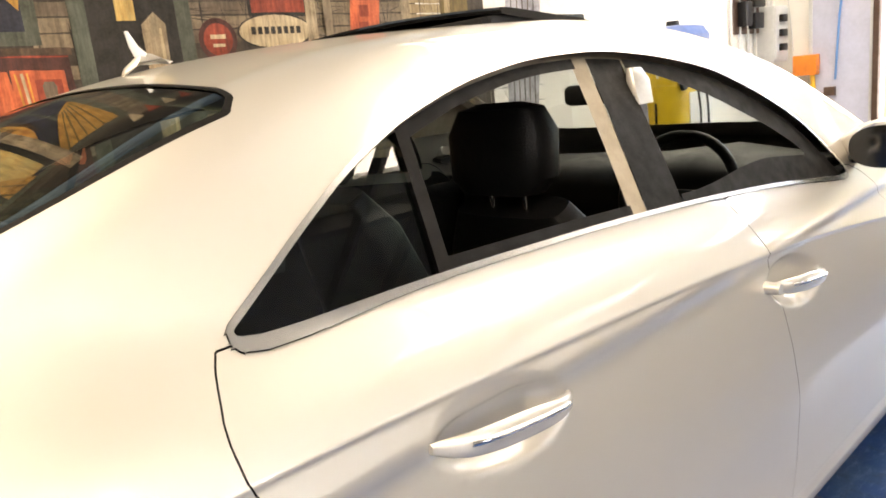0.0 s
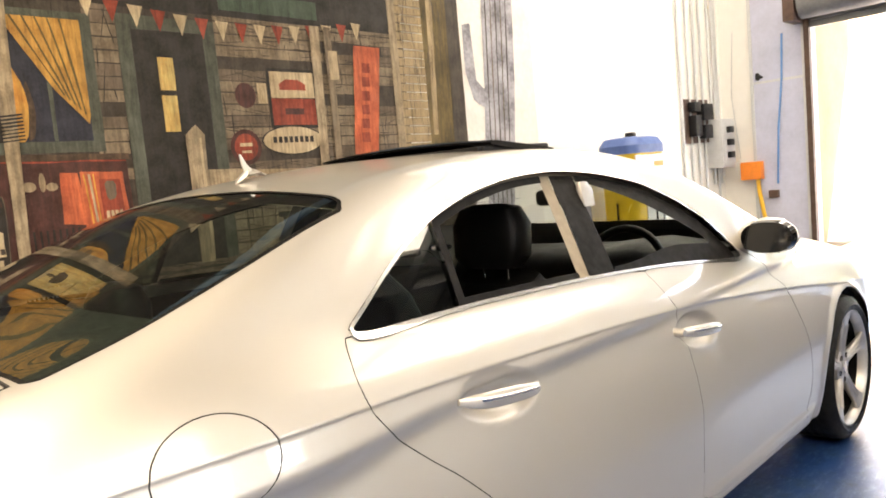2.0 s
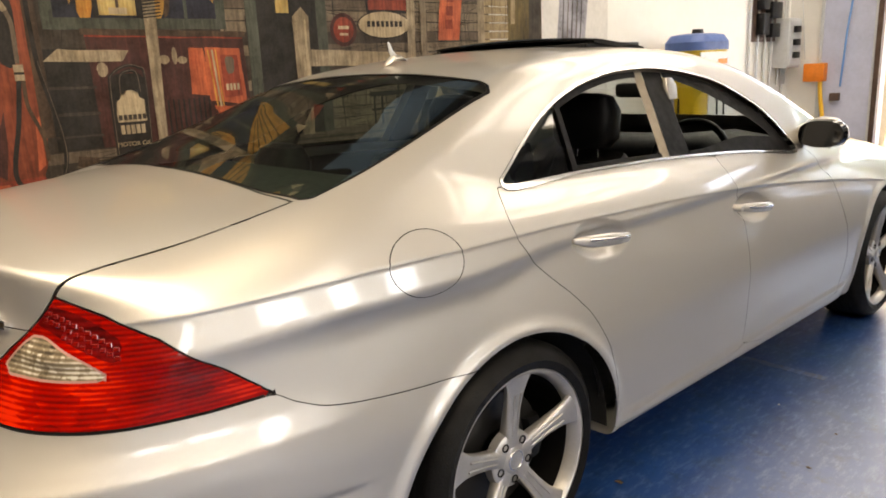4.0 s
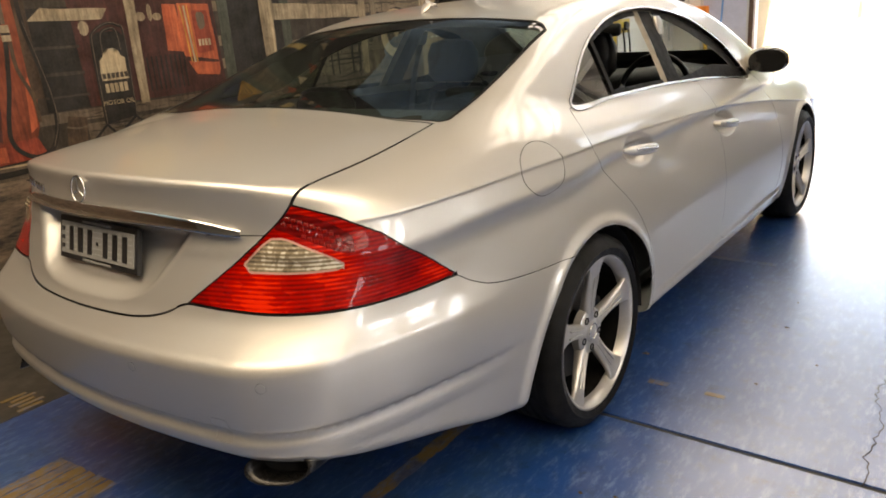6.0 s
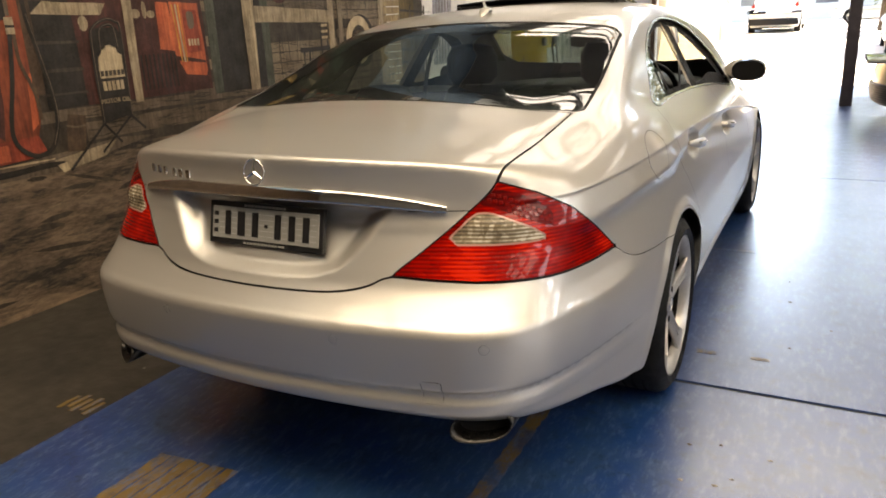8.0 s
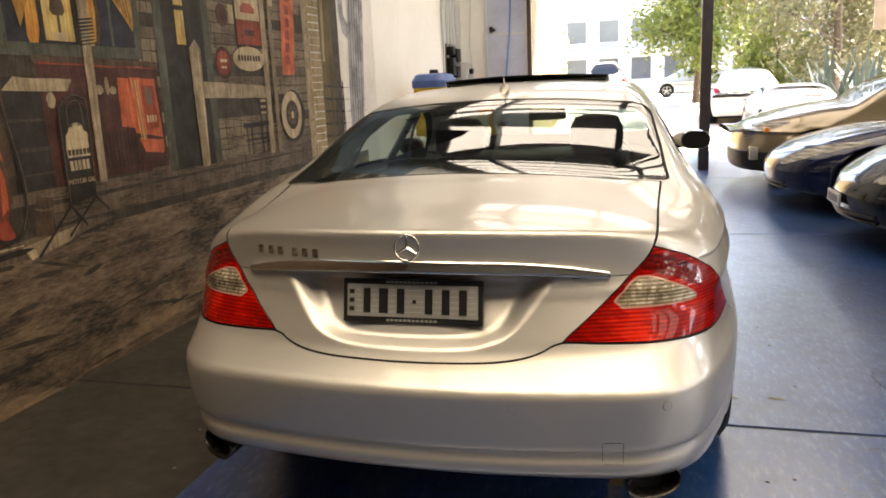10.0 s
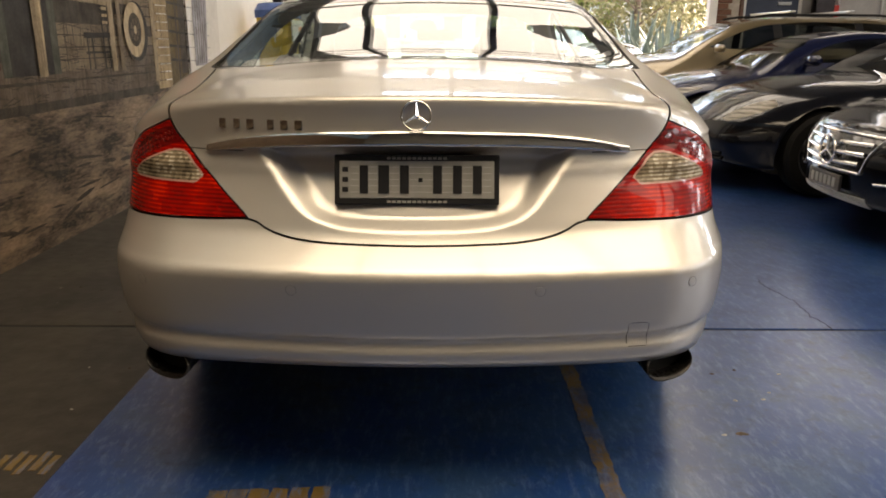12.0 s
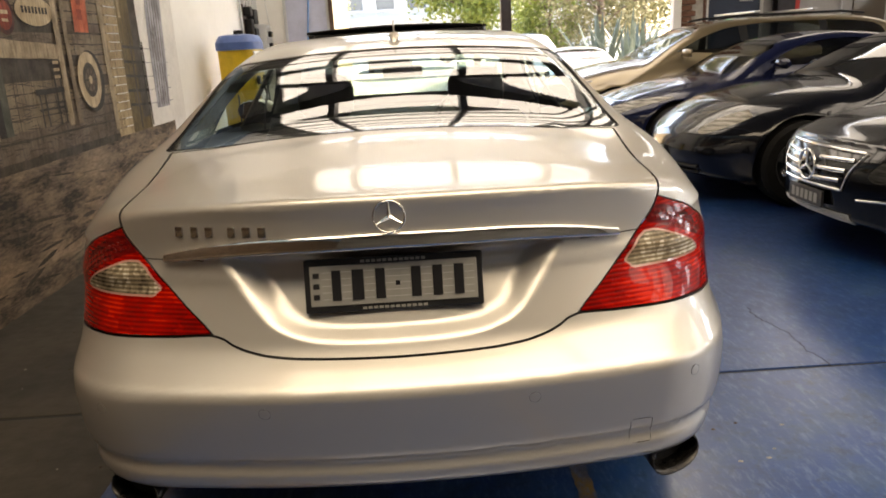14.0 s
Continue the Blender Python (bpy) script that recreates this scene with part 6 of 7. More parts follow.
paint_shape("red_cooler", [(0.80, 1.555), (1.03, 1.545), (1.05, 1.14), (1.035, 1.105), (0.87, 1.125), (0.80, 1.25)], A_HOT, 10)
paint_shape("cooler_shadow", [(0.80, 1.24), (1.04, 1.20), (1.045, 1.185), (0.82, 1.21)], A_MAROON, 11)
paint_shape("cooler_front", [(0.895, 1.51), (1.01, 1.505), (1.02, 1.26), (0.90, 1.25)], A_RED, 11)
for k, w in enumerate((0.010, 0.014, 0.008)):
    paint_shape("pale_stripe", [(0.812 + 0.026 * k, 1.54), (0.812 + w + 0.026 * k, 1.54), (0.842 + w + 0.020 * k, 1.20), (0.842 + 0.020 * k, 1.20)], A_FLAME if k != 1 else A_CREAM, 12)
paint_shape("grey_disc", [(0.92, 1.50), (0.985, 1.495), (0.98, 1.40), (0.93, 1.39)], A_KERB, 12, soft=1)
for k in range(4):
    rect("bar_mark", 0.915 + 0.024 * k, 1.295, 0.932 + 0.024 * k, 1.335, A_CREAM, 12)
# An old trade mark, drawn as plain pale dabs.
for k, (y, z, ry, rz) in enumerate(((0.19, 1.445, 0.030, 0.040), (0.545, 1.49, 0.034, 0.026), (0.61, 1.51, 0.016, 0.050), (0.655, 1.485, 0.030, 0.022))):
    disc("pale_dab", y, z, ry, rz, A_POST, 8)
# Porch posts and rails.
paint_shape("post", [(0.45, 1.0), (0.505, 1.0), (0.55, 2.5), (0.465, 2.5)], A_POST, 12)
for k in range(8):
    tilt("rope", 0.44, 1.72 + 0.018 * k, 0.56, 1.735 + 0.018 * k, 0.008, A_DARK, 13)
paint_shape("post", [(1.44, 0.97), (1.53, 0.97), (1.555, 1.74), (1.50, 1.80), (1.43, 1.74)], A_POST, 12)
rect("post_side", 1.515, 0.98, 1.53, 1.72, A_CREAM, 13)
paint_shape("rail", [(1.54, 1.42), (2.40, 1.40), (2.42, 1.49), (1.54, 1.53)], A_POST, 11)
paint_shape("post", [(2.40, 0.97), (2.47, 0.97), (2.50, 2.46), (2.42, 2.46)], A_POST, 12)
rect("post", 2.54, 0.97, 2.60, 2.46, A_PLANK, 11)
# Door.
rect("door_frame", 1.10, 0.98, 1.18, 2.38, A_TEAL, 6)
rect("door_frame", 1.62, 0.98, 1.70, 2.38, A_TEAL, 6)
rect("door_frame", 1.10, 2.34, 1.70, 2.42, A_TEAL, 7)
rect("door_dark", 1.18, 0.98, 1.62, 2.34, A_DARK, 6)
rect("lit_pane", 1.315, 2.00, 1.41, 2.19, A_GLOW, 8)
rect("lit_pane", 1.315, 1.76, 1.41, 1.97, A_GLOW, 8)
# Signs: plain shapes for the old trade marks.
rect("sign_white", 2.06, 1.97, 2.41, 2.14, A_CREAM, 9)
rect("sign_red", 2.06, 1.79, 2.41, 1.965, A_RED, 9)
rect("sign_rim", 2.04, 1.77, 2.43, 2.16, A_DARK, 8)
paint_shape("sign_car", [(2.13, 2.02), (2.34, 2.02), (2.34, 2.06), (2.28, 2.09), (2.18, 2.09), (2.13, 2.06)], A_RED, 10)
rect("sign_bar", 2.16, 1.86, 2.31, 1.90, A_MAROON, 10)
disc("oval_rim", 2.20, 1.69, 0.245, 0.098, A_DARK, 9)
disc("oval_sign", 2.20, 1.69, 0.235, 0.090, A_CREAM, 10)
for k in range(8):
    rect("sign_bar", 2.04 + 0.042 * k, 1.675, 2.068 + 0.042 * k, 1.715, A_DARK, 11)
disc("round_rim", 1.835, 1.655, 0.112, 0.112, A_MAROON, 9)
disc("round_sign", 1.835, 1.655, 0.085, 0.085, A_RED, 10)
tilt("sign_mark", 1.79, 1.67, 1.88, 1.67, 0.022, A_CREAM, 11)
tilt("sign_mark", 1.80, 1.625, 1.87, 1.625, 0.016, A_CREAM, 11)
disc("round_rim", 1.87, 1.98, 0.075, 0.08, A_MAROON, 9)
rect("small_sign", 1.96, 1.93, 2.03, 2.06, A_CREAM, 9)
paint_shape("red_board", [(2.72, 1.575), (2.945, 1.575), (3.05, 2.35), (2.80, 2.35)], A_HOT, 9)
for k in range(6):
    rect("board_bar", 2.80 + 0.012 * k, 1.66 + 0.10 * k, 2.875 + 0.012 * k, 1.73 + 0.10 * k, A_RED, 10)
rect("lamp_post", 2.56, 2.1, 2.64, 2.3, A_CREAM, 12)
# Chair and whitewall tyre.
for y in (2.05, 2.12, 2.28, 2.36):
    rect("chair_leg", y, 0.99, y + 0.018, 1.40 if y > 2.2 else 1.22, A_DARK, 13)
rect("chair_seat", 2.02, 1.19, 2.40, 1.225, A_DARK, 13)
rect("chair_rung", 2.03, 1.09, 2.38, 1.105, A_DARK, 13)
for k in range(3):
    rect("chair_slat", 2.28, 1.28 + 0.045 * k, 2.38, 1.30 + 0.045 * k, A_CREAM, 13)
disc("tyre_rim", 2.85, 1.24, 0.215, 0.215, A_DARK, 12)
disc("whitewall", 2.82, 1.25, 0.185, 0.195, A_CREAM, 13)
disc("tyre_hub", 2.825, 1.25, 0.115, 0.12, A_SHADE, 14)
disc("hub_ring", 2.825, 1.25, 0.075, 0.08, A_KERB, 15)
disc("hub_cap", 2.825, 1.25, 0.03, 0.03, A_CREAM, 16)
for k in range(8):
    t = math.pi * k / 4
    tilt("hub_spoke", 2.825 + 0.03 * math.cos(t), 1.25 + 0.03 * math.sin(t), 2.825 + 0.11 * math.cos(t), 1.25 + 0.11 * math.sin(t), 0.010, A_DARK, 17)
# Pale corner boards, olive gap and cactus.
for k in range(30):
    rect("pale_board", 3.22, 0.80 + 0.065 * k, 3.52, 0.859 + 0.065 * k, A_PALE, 7)
rect("corner_post", 3.16, 0.86, 3.24, 3.2, A_POST, 9)
rect("olive_gap", 3.52, 0.80, 3.96, 3.2, A_OLIVE, 6)
paint_shape("olive_light", [(3.56, 1.7), (3.61, 1.7), (3.68, 3.2), (3.60, 3.2)], A_PALE, 6)
paint_shape("olive_dark", [(3.78, 0.9), (3.95, 0.9), (3.95, 3.2), (3.82, 3.2)], A_SHADE, 7)
A_PLAIN = mat("mural_pale_sky", (0.70, 0.67, 0.62), 0.75, var=0.18, scale=2.5)
rect("pale_sky", 3.96, 0.80, 4.95, 3.2, A_PLAIN, 3)
rect("pale_sky", 4.6, 0.0, 4.95, 0.80, A_PLAIN, 3)
paint_shape("cactus_trunk", [(4.16, 0.95), (4.50, 0.95), (4.58, 1.5), (4.66, 2.2), (4.72, 3.2), (4.30, 3.2), (4.24, 2.2), (4.17, 1.5)], A_CACTUS, 6)
paint_shape("cactus_arm", [(4.00, 2.6), (4.10, 2.62), (4.13, 2.15), (4.26, 2.05), (4.25, 1.90), (4.08, 1.98), (4.00, 2.2)], A_CACTUS, 6)
for k in range(5):
    tilt("cactus_rib", 4.22 + 0.062 * k, 0.97, 4.34 + 0.072 * k, 3.15, 0.014, A_KERB if k % 2 else A_SHADE, 7)
for k in range(5):
    tilt("wire", 3.52, 1.02 + 0.115 * k, 4.00, 1.00 + 0.115 * k, 0.022, A_DARK, 8)
    tilt("wire", 4.00, 1.00 + 0.115 * k, 4.60, 0.99 + 0.115 * k, 0.007, A_CACTUS, 8)
for y in (3.70, 3.97):
    rect("fence_stake", y, 0.82, y + 0.03, 1.52, A_SHADE, 8)
# Old fuel pump.
def painted_tube(name, pts, w, material, level):
    """A painted tube: one smooth ribbon along the points."""
    p = [Vector(q) for q in pts]
    P = [p[0]] + p + [p[-1]]
    line_ = []
    for k in range(1, len(P) - 2):
        for u in np.linspace(0, 1, 6)[:-1]:
            a, b, c, d = P[k - 1 : k + 3]
            line_.append(0.5 * (2 * b + (c - a) * u + (2 * a - 5 * b + 4 * c - d) * u * u + (3 * b - a - 3 * c + d) * u**3))
    line_.append(p[-1])
    V, F4 = [], []
    for k, q in enumerate(line_):
        t = (line_[min(k + 1, len(line_) - 1)] - line_[max(k - 1, 0)]).normalized() * (w / 2)
        V += [(0.0012 * level, q.x - t.y, q.y + t.x), (0.0012 * level, q.x + t.y, q.y - t.x)]
        if k:
            F4.append((2 * k - 2, 2 * k - 1, 2 * k + 1, 2 * k))
    ob = mesh_of(name, V, F4, material, mural)
    if ob.data.polygons[0].normal.x < 0:
        ob.data.flip_normals()
    return ob


rect("pump_edge", -0.56, 0.80, -0.44, 2.6, A_PLANK, 9)
paint_shape("pump_body", [(-0.132, 1.531), (-0.136, 1.354), (-0.144, 1.184), (-0.150, 1.023), (-0.188, 0.901), (-0.29, 0.884), (-0.462, 0.89), (-0.46, 2.6), (-0.15, 2.6)], A_ORANGE, 10)
paint_shape("pump_side", [(-0.462, 0.89), (-0.435, 0.89), (-0.425, 2.6), (-0.46, 2.6)], A_HOT, 11)
paint_shape("pump_light", [(-0.405, 1.10), (-0.385, 1.10), (-0.375, 2.4), (-0.405, 2.4)], A_HOT, 11)
paint_shape("pump_light", [(-0.215, 0.93), (-0.175, 0.96), (-0.165, 1.22), (-0.190, 1.20)], A_HOT, 11)
paint_shape("pump_foot", [(-0.48, 0.785), (-0.15, 0.80), (-0.188, 0.901), (-0.48, 0.89)], A_RED, 10)
paint_shape("pump_foot_light", [(-0.48, 0.80), (-0.36, 0.80), (-0.36, 0.88), (-0.48, 0.88)], A_HOT, 11)
paint_shape("pump_shadow", [(-0.331, 1.256), (-0.40, 1.074), (-0.406, 0.93), (-0.369, 0.901), (-0.34, 1.06)], A_MAROON, 12)
painted_tube("pump_line", [(-0.372, 1.27), (-0.368, 1.42), (-0.366, 1.70)], 0.010, A_CREAM, 12)
painted_tube("pump_slot", [(-0.345, 1.33), (-0.352, 1.50), (-0.365, 1.68), (-0.385, 1.71)], 0.016, A_MAROON, 12)
rect("side_shade", -0.165, 1.10, -0.105, 2.6, A_BROWN, 11)
paint_shape("nozzle_pocket", [(-0.315, 1.50), (-0.255, 1.46), (-0.215, 1.52), (-0.205, 1.80), (-0.25, 1.86), (-0.315, 1.78)], A_DARK, 12, soft=1)
painted_tube("nozzle", [(-0.312, 1.90), (-0.285, 1.83), (-0.245, 1.75)], 0.030, A_POST, 14)
painted_tube("nozzle", [(-0.245, 1.75), (-0.225, 1.68), (-0.228, 1.49)], 0.022, A_KERB, 14)
rect("nozzle_collar", -0.252, 1.404, -0.205, 1.485, A_POST, 15)
rect("collar_band", -0.252, 1.435, -0.205, 1.447, A_DARK, 16)
painted_tube("hose", [(-0.150, 2.5), (-0.146, 1.9), (-0.138, 1.531), (-0.128, 1.425), (-0.096, 1.255), (-0.072, 1.103), (-0.073, 0.963), (-0.118, 0.84), (-0.208, 0.802), (-0.286, 0.839), (-0.324, 0.907), (-0.316, 1.004), (-0.273, 1.181), (-0.236, 1.404)], 0.024, A_DARK, 15)
painted_tube("hose", [(-0.215, 1.403), (-0.214, 1.273), (-0.178, 1.161), (-0.160, 1.086), (-0.158, 0.98)], 0.020, A_BROWN, 14)
painted_tube("hose_light", [(-0.134, 1.50), (-0.090, 1.255), (-0.067, 1.103), (-0.068, 0.963), (-0.115, 0.843)], 0.004, A_KERB, 16)
paint_shape("barrel", [(-0.004, 0.988), (0.102, 0.969), (0.090, 0.88), (0.067, 0.785), (-0.042, 0.795), (-0.025, 0.90)], A_BROWN, 9)
painted_tube("barrel_hoop", [(-0.022, 0.93), (0.04, 0.915), (0.094, 0.918)], 0.010, A_KERB, 10)
paint_shape("kerb_shadow", [(-0.62, 0.715), (-0.10, 0.728), (-0.06, 0.748), (-0.14, 0.758), (-0.62, 0.748)], A_DARK, 7)
paint_shape("kerb_light", [(-0.62, 0.772), (-0.12, 0.768), (-0.12, 0.774), (-0.62, 0.780)], A_CREAM, 7)
paint_shape("pale_corner", [(-0.115, 0.735), (-0.06, 0.742), (-0.045, 0.700), (-0.085, 0.690)], A_CREAM, 8)
# Folding oil sign.
paint_shape("board", [(0.214, 1.392), (0.255, 1.42), (0.38, 1.42), (0.415, 1.387), (0.398, 0.935), (0.206, 0.909)], A_DARK, 15)
for path_ in ([(0.206, 0.909), (0.212, 1.34), (0.235, 1.42), (0.317, 1.462), (0.385, 1.450), (0.414, 1.39), (0.398, 0.935)], [(0.262, 1.30), (0.270, 1.40), (0.317, 1.432), (0.365, 1.42), (0.375, 1.31)]):
    painted_tube("hoop", path_, 0.016, A_DARK, 16)
    painted_tube("hoop_light", [(y + 0.004, z + 0.003) for y, z in path_], 0.004, A_KERB, 17)
paint_shape("jug", [(0.229, 1.197), (0.237, 1.265), (0.262, 1.285), (0.266, 1.305), (0.290, 1.300), (0.296, 1.325), (0.330, 1.328), (0.336, 1.305), (0.362, 1.312), (0.368, 1.285), (0.394, 1.270), (0.391, 1.205)], A_CREAM, 18)
for k in range(6):
    rect("name_bar", 0.236 + 0.0268 * k, 1.163, 0.257 + 0.0268 * k, 1.192, A_SHADE, 19)
for k in range(5):
    rect("name_bar", 0.240 + 0.029 * k, 1.084, 0.262 + 0.029 * k, 1.135, A_CREAM, 18)
paint_shape("jug_foot", [(0.232, 1.152), (0.395, 1.152), (0.391, 1.21), (0.229, 1.20)], A_CREAM, 18)
text_mesh("words", "MOTOR OIL", 0.036, A_CREAM, mural, Matrix.Translation((0.024, 0.306, 1.027)) @ pose(0, 0, 0, 90, 0, 90), 0.0003)
for a, b, c, d in ((0.206, 0.909, -0.047, 0.696), (0.206, 0.909, 0.305, 0.792), (0.397, 0.930, 0.485, 0.846), (0.398, 0.935, 0.169, 0.756)):
    tilt("stand_leg", a, b, c, d, 0.014, A_DARK, 15)


# ---- the other parked cars: front at local y = 0, tail at y = L ----
def plain_wheel(parent, x, y, R, material, spokes=5):
    w = empty("wheel", (x, y, R))
    w.parent = parent
    s = 1 if x > 0 else -1
    w.scale = (s, 1, 1)
    part("tyre", lathe([(-0.11, R * 0.68), (-0.115, R - 0.03), (-0.08, R), (0.08, R), (0.112, R - 0.03), (0.105, R * 0.68)], 40), RUBBER, w, smooth=True)
    rim = part("rim", lathe([(-0.10, R * 0.68), (0.02, R * 0.60), (0.08, R * 0.62), (0.105, R * 0.68), (0.10, R * 0.70)], 40), material, w, smooth=True)
    part("hub", lathe([(0.0, 0.0), (0.0, R * 0.6), (0.01, R * 0.6), (0.05, 0.07), (0.085, 0.06), (0.09, 0.0)], 30), BLACK, w, smooth=True)
    for k in range(spokes):
        a = 2 * math.pi * k / spokes + 0.3
        er, et, X = Vector((0, math.cos(a), math.sin(a))), Vector((0, -math.sin(a), math.cos(a))), Vector((1, 0, 0))
        part("spoke", loft([(er * r + X * xf, et * wd, X * 0.012) for r, wd, xf in ((0.01, 0.03, 0.085), (R * 0.3, 0.022, 0.085), (R * 0.64, 0.036, 0.09))], 8, 3), material, rim, smooth=True)


def parked_car(name, at, L, hw, hood, roofline, belt, dlo, screen, nose, lamp, mats_, wheels, R, label, group, h=0.03, tumble=0.55, heading=-90.0, k_edge=0.10, bow=0.28, rear_pane=None, belly=0.2, pillars=(), rim=None, lamp_end=1.3):
    """A car body from its side profile, with glass, lamps and wheels cut into it."""
    wp = Y_((0, hw * 0.66), (0.2, hw * 0.86), (0.55, hw * 0.965), (L * 0.3, hw * 0.99), (L * 0.6, hw), (L - 0.6, hw * 0.97), (L - 0.2, hw * 0.90), (L, hw * 0.78))
    inn = Y_((0.1, 0.09), (0.25, 0.035), (0.42, 0.004), (0.55, 0.0), (0.70, 0.018), (0.85, 0.05), (1.0, 0.085), (1.3, 0.2))
    hoodc, roofc, nosec, beltc = Y_(*hood), Y_(*roofline), Y_(*nose), Y_(*belt)

    def F(x, y, z):
        ax = np.abs(x)
        inward = inn(z)
        for wy in wheels:
            r = np.hypot(y - wy, z - R)
            inward = inward - 0.009 * np.exp(-(((r - R - 0.065) / 0.028) ** 2))
        side = ax - wp(y) + inward
        front = (nosec(z) + bow * ax**2 + 0.25 * ax**4 - y) * 0.9
        back = (y - L + 0.22 * ax**2 + 0.3 * np.maximum(z - 0.7, 0) ** 2) * 0.9
        top = z - hoodc(y) + 0.09 * ax**2 + 0.2 * ax**6
        low = smax(smax(smax(side, smax(front, back, 0.1), 0.16), belly + 0.12 * np.maximum(0.35 - y, 0) - z, 0.05), top, k_edge)
        gs = (ax - (hw * 0.86 - tumble * (z - beltc(y)))) * 0.88
        green = smax(smax(gs, (z - roofc(y) + 0.07 * ax**2) * 0.95, 0.09), 0.7 - z, 0.02)
        return smin(low, green, 0.05)

    P, T = surface(F, (-hw - 0.1, -0.1, 0.1), (hw + 0.1, L + 0.1, max(v for _, v in roofline) + 0.1), h)
    d_out, s_out = poly(dlo, 1), poly(screen, 1)

    def fd(x, y, z):
        return np.maximum(sdf(d_out, y, z), 0.3 - np.abs(x))

    def fs(x, y, z):
        return np.maximum(sdf(s_out, x, y), 0.75 - z)

    def fl(x, y, z):
        (ly, lz, ry, rz, sk) = lamp
        u, v = np.abs(x) - ly, z - lz
        return np.maximum(np.hypot((u - sk * v) / ry, (v - 0.35 * np.maximum(u, -0.2)) / rz) - 1, (y - lamp_end) * 8) * min(ry, rz)

    def fa(x, y, z):
        return np.maximum(np.minimum.reduce([np.hypot(y - wy, z - R) for wy in wheels]) - R - 0.045, 0.4 - np.abs(x))

    funcs = [fd, fs, fl, fa]
    r_out = None
    if rear_pane:
        r_out = poly(rear_pane, 1)
        funcs.append(lambda x, y, z: np.maximum(sdf(r_out, x, y), 0.75 - z))
    for f in funcs:
        P, T = cut(P, T, f)
    for a, b, c in pillars:
        P, T = cut(P, T, lambda x, y, z: y - a - c * (z - 1.0))
        P, T = cut(P, T, lambda x, y, z: y - b - c * (z - 1.0))
    P = settle(F, P, 1)
    C = P[T].mean(1)
    v = [f(*C.T) for f in funcs]
    body_m, glass_m, lamp_m = mats_
    ob = empty(name, at, label, "car", group)
    ob.rotation_euler = (0, 0, radians(heading))
    kindv = np.zeros(len(T), int)
    kindv[v[0] < 0] = 1
    for a, b, c in pillars:
        yy = C[:, 1] - c * (C[:, 2] - 1.0)
        kindv[(v[0] < 0) & (yy > a) & (yy < b)] = 5
    kindv[v[1] < 0] = 2
    if rear_pane:
        kindv[v[4] < 0] = 6
    kindv[v[2] < 0] = 3
    kindv[v[3] < 0] = 9
    sheet("body", F, P, T[kindv == 0], body_m, ob)
    for s in (1, -1):
        half = (C[:, 0] * s) > 0
        sheet("side_window", F, P, T[(kindv == 1) & half], glass_m, ob, -0.004)
        for a, b, c in pillars:
            yy = C[:, 1] - c * (C[:, 2] - 1.0)
            sheet("pillar", F, P, T[(kindv == 5) & half & (yy > a) & (yy < b)], BLACK, ob, -0.002)
        if (kindv == 3).any():
            sheet("head_lamp", F, P, T[(kindv == 3) & half], lamp_m, ob, 0.001, "clear glossy head lamp")
    sheet("windscreen", F, P, T[kindv == 2], glass_m, ob, -0.004)
    if rear_pane:
        sheet("rear_window", F, P, T[kindv == 6], glass_m, ob, -0.004)
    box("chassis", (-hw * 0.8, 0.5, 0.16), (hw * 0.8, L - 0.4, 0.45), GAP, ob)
    for wy in wheels:
        for s in (1, -1):
            plain_wheel(ob, s * (hw - 0.115), wy, R, rim or ALLOY)
            part("wheel_house", upper_half(lathe([(0.0, 0.0), (0.0, R + 0.045), (0.3, R + 0.05)], 28), -0.1), GAP, ob, m=pose(s * (hw - 0.36), wy, R, 0, 0, 0 if s > 0 else 180))
    return ob, F


def side_mirror(parent, hw, y, z, material):
    for s in (1, -1):
        part("door_mirror", loft([((s * (hw - 0.14), y + 0.02, z - 0.03), (0, 0.03, 0), (0, 0, 0.02)), ((s * (hw - 0.02), y, z), (0, 0.05, 0), (0, 0, 0.055)), ((s * (hw + 0.10), y + 0.01, z), (0, 0.045, 0), (0, 0, 0.05)), ((s * (hw + 0.15), y + 0.02, z), (0, 0.015, 0), (0, 0, 0.025))], 14, 2.4), material, parent, smooth=True)


def calm(m, rough):
    m.node_tree.nodes["Principled BSDF"].inputs["Coat Roughness"].default_value = rough
    m.node_tree.nodes["Principled BSDF"].inputs["Coat IOR"].default_value = 1.42
    m.node_tree.nodes["Principled BSDF"].inputs["Specular IOR Level"].default_value = 0.1


DARK_RIM = mat("dark_rim", (0.05, 0.05, 0.05), 0.4, 0.6)
ROW = "cars parked in a row along the hall"
BLACK_PAINT = paint("black_paint", (0.003, 0.003, 0.0035), 0.25, 0.0, 0.02)
calm(BLACK_PAINT, 0.07)
NAVY_PAINT = paint("navy_paint", (0.006, 0.009, 0.032), 0.25, 0.1)
calm(NAVY_PAINT, 0.07)
DEEP_PAINT = paint("blue_black_paint", (0.003, 0.0035, 0.006), 0.25, 0.0)
calm(DEEP_PAINT, 0.07)
GOLD_PAINT = paint("sand_paint", (0.21, 0.165, 0.10), 0.3, 0.6)
WHITE_PAINT = paint("white_paint", (0.75, 0.75, 0.73), 0.3, 0.0)
GREY_PAINT = paint("grey_paint", (0.42, 0.43, 0.44), 0.3, 0.7)
DARK_GLASS = mat("dark_car_glass", (0.012, 0.013, 0.014), 0.04, coat=0.6)
HEAD = lens_material("head_lamp_lens", (0.45, 0.43, 0.39), (0.10, 0.095, 0.09), 0.06, 9)
PALE_LENS = lens_material("pale_lamp_lens", (0.46, 0.43, 0.38), (0.14, 0.13, 0.11), 0.06, 9)
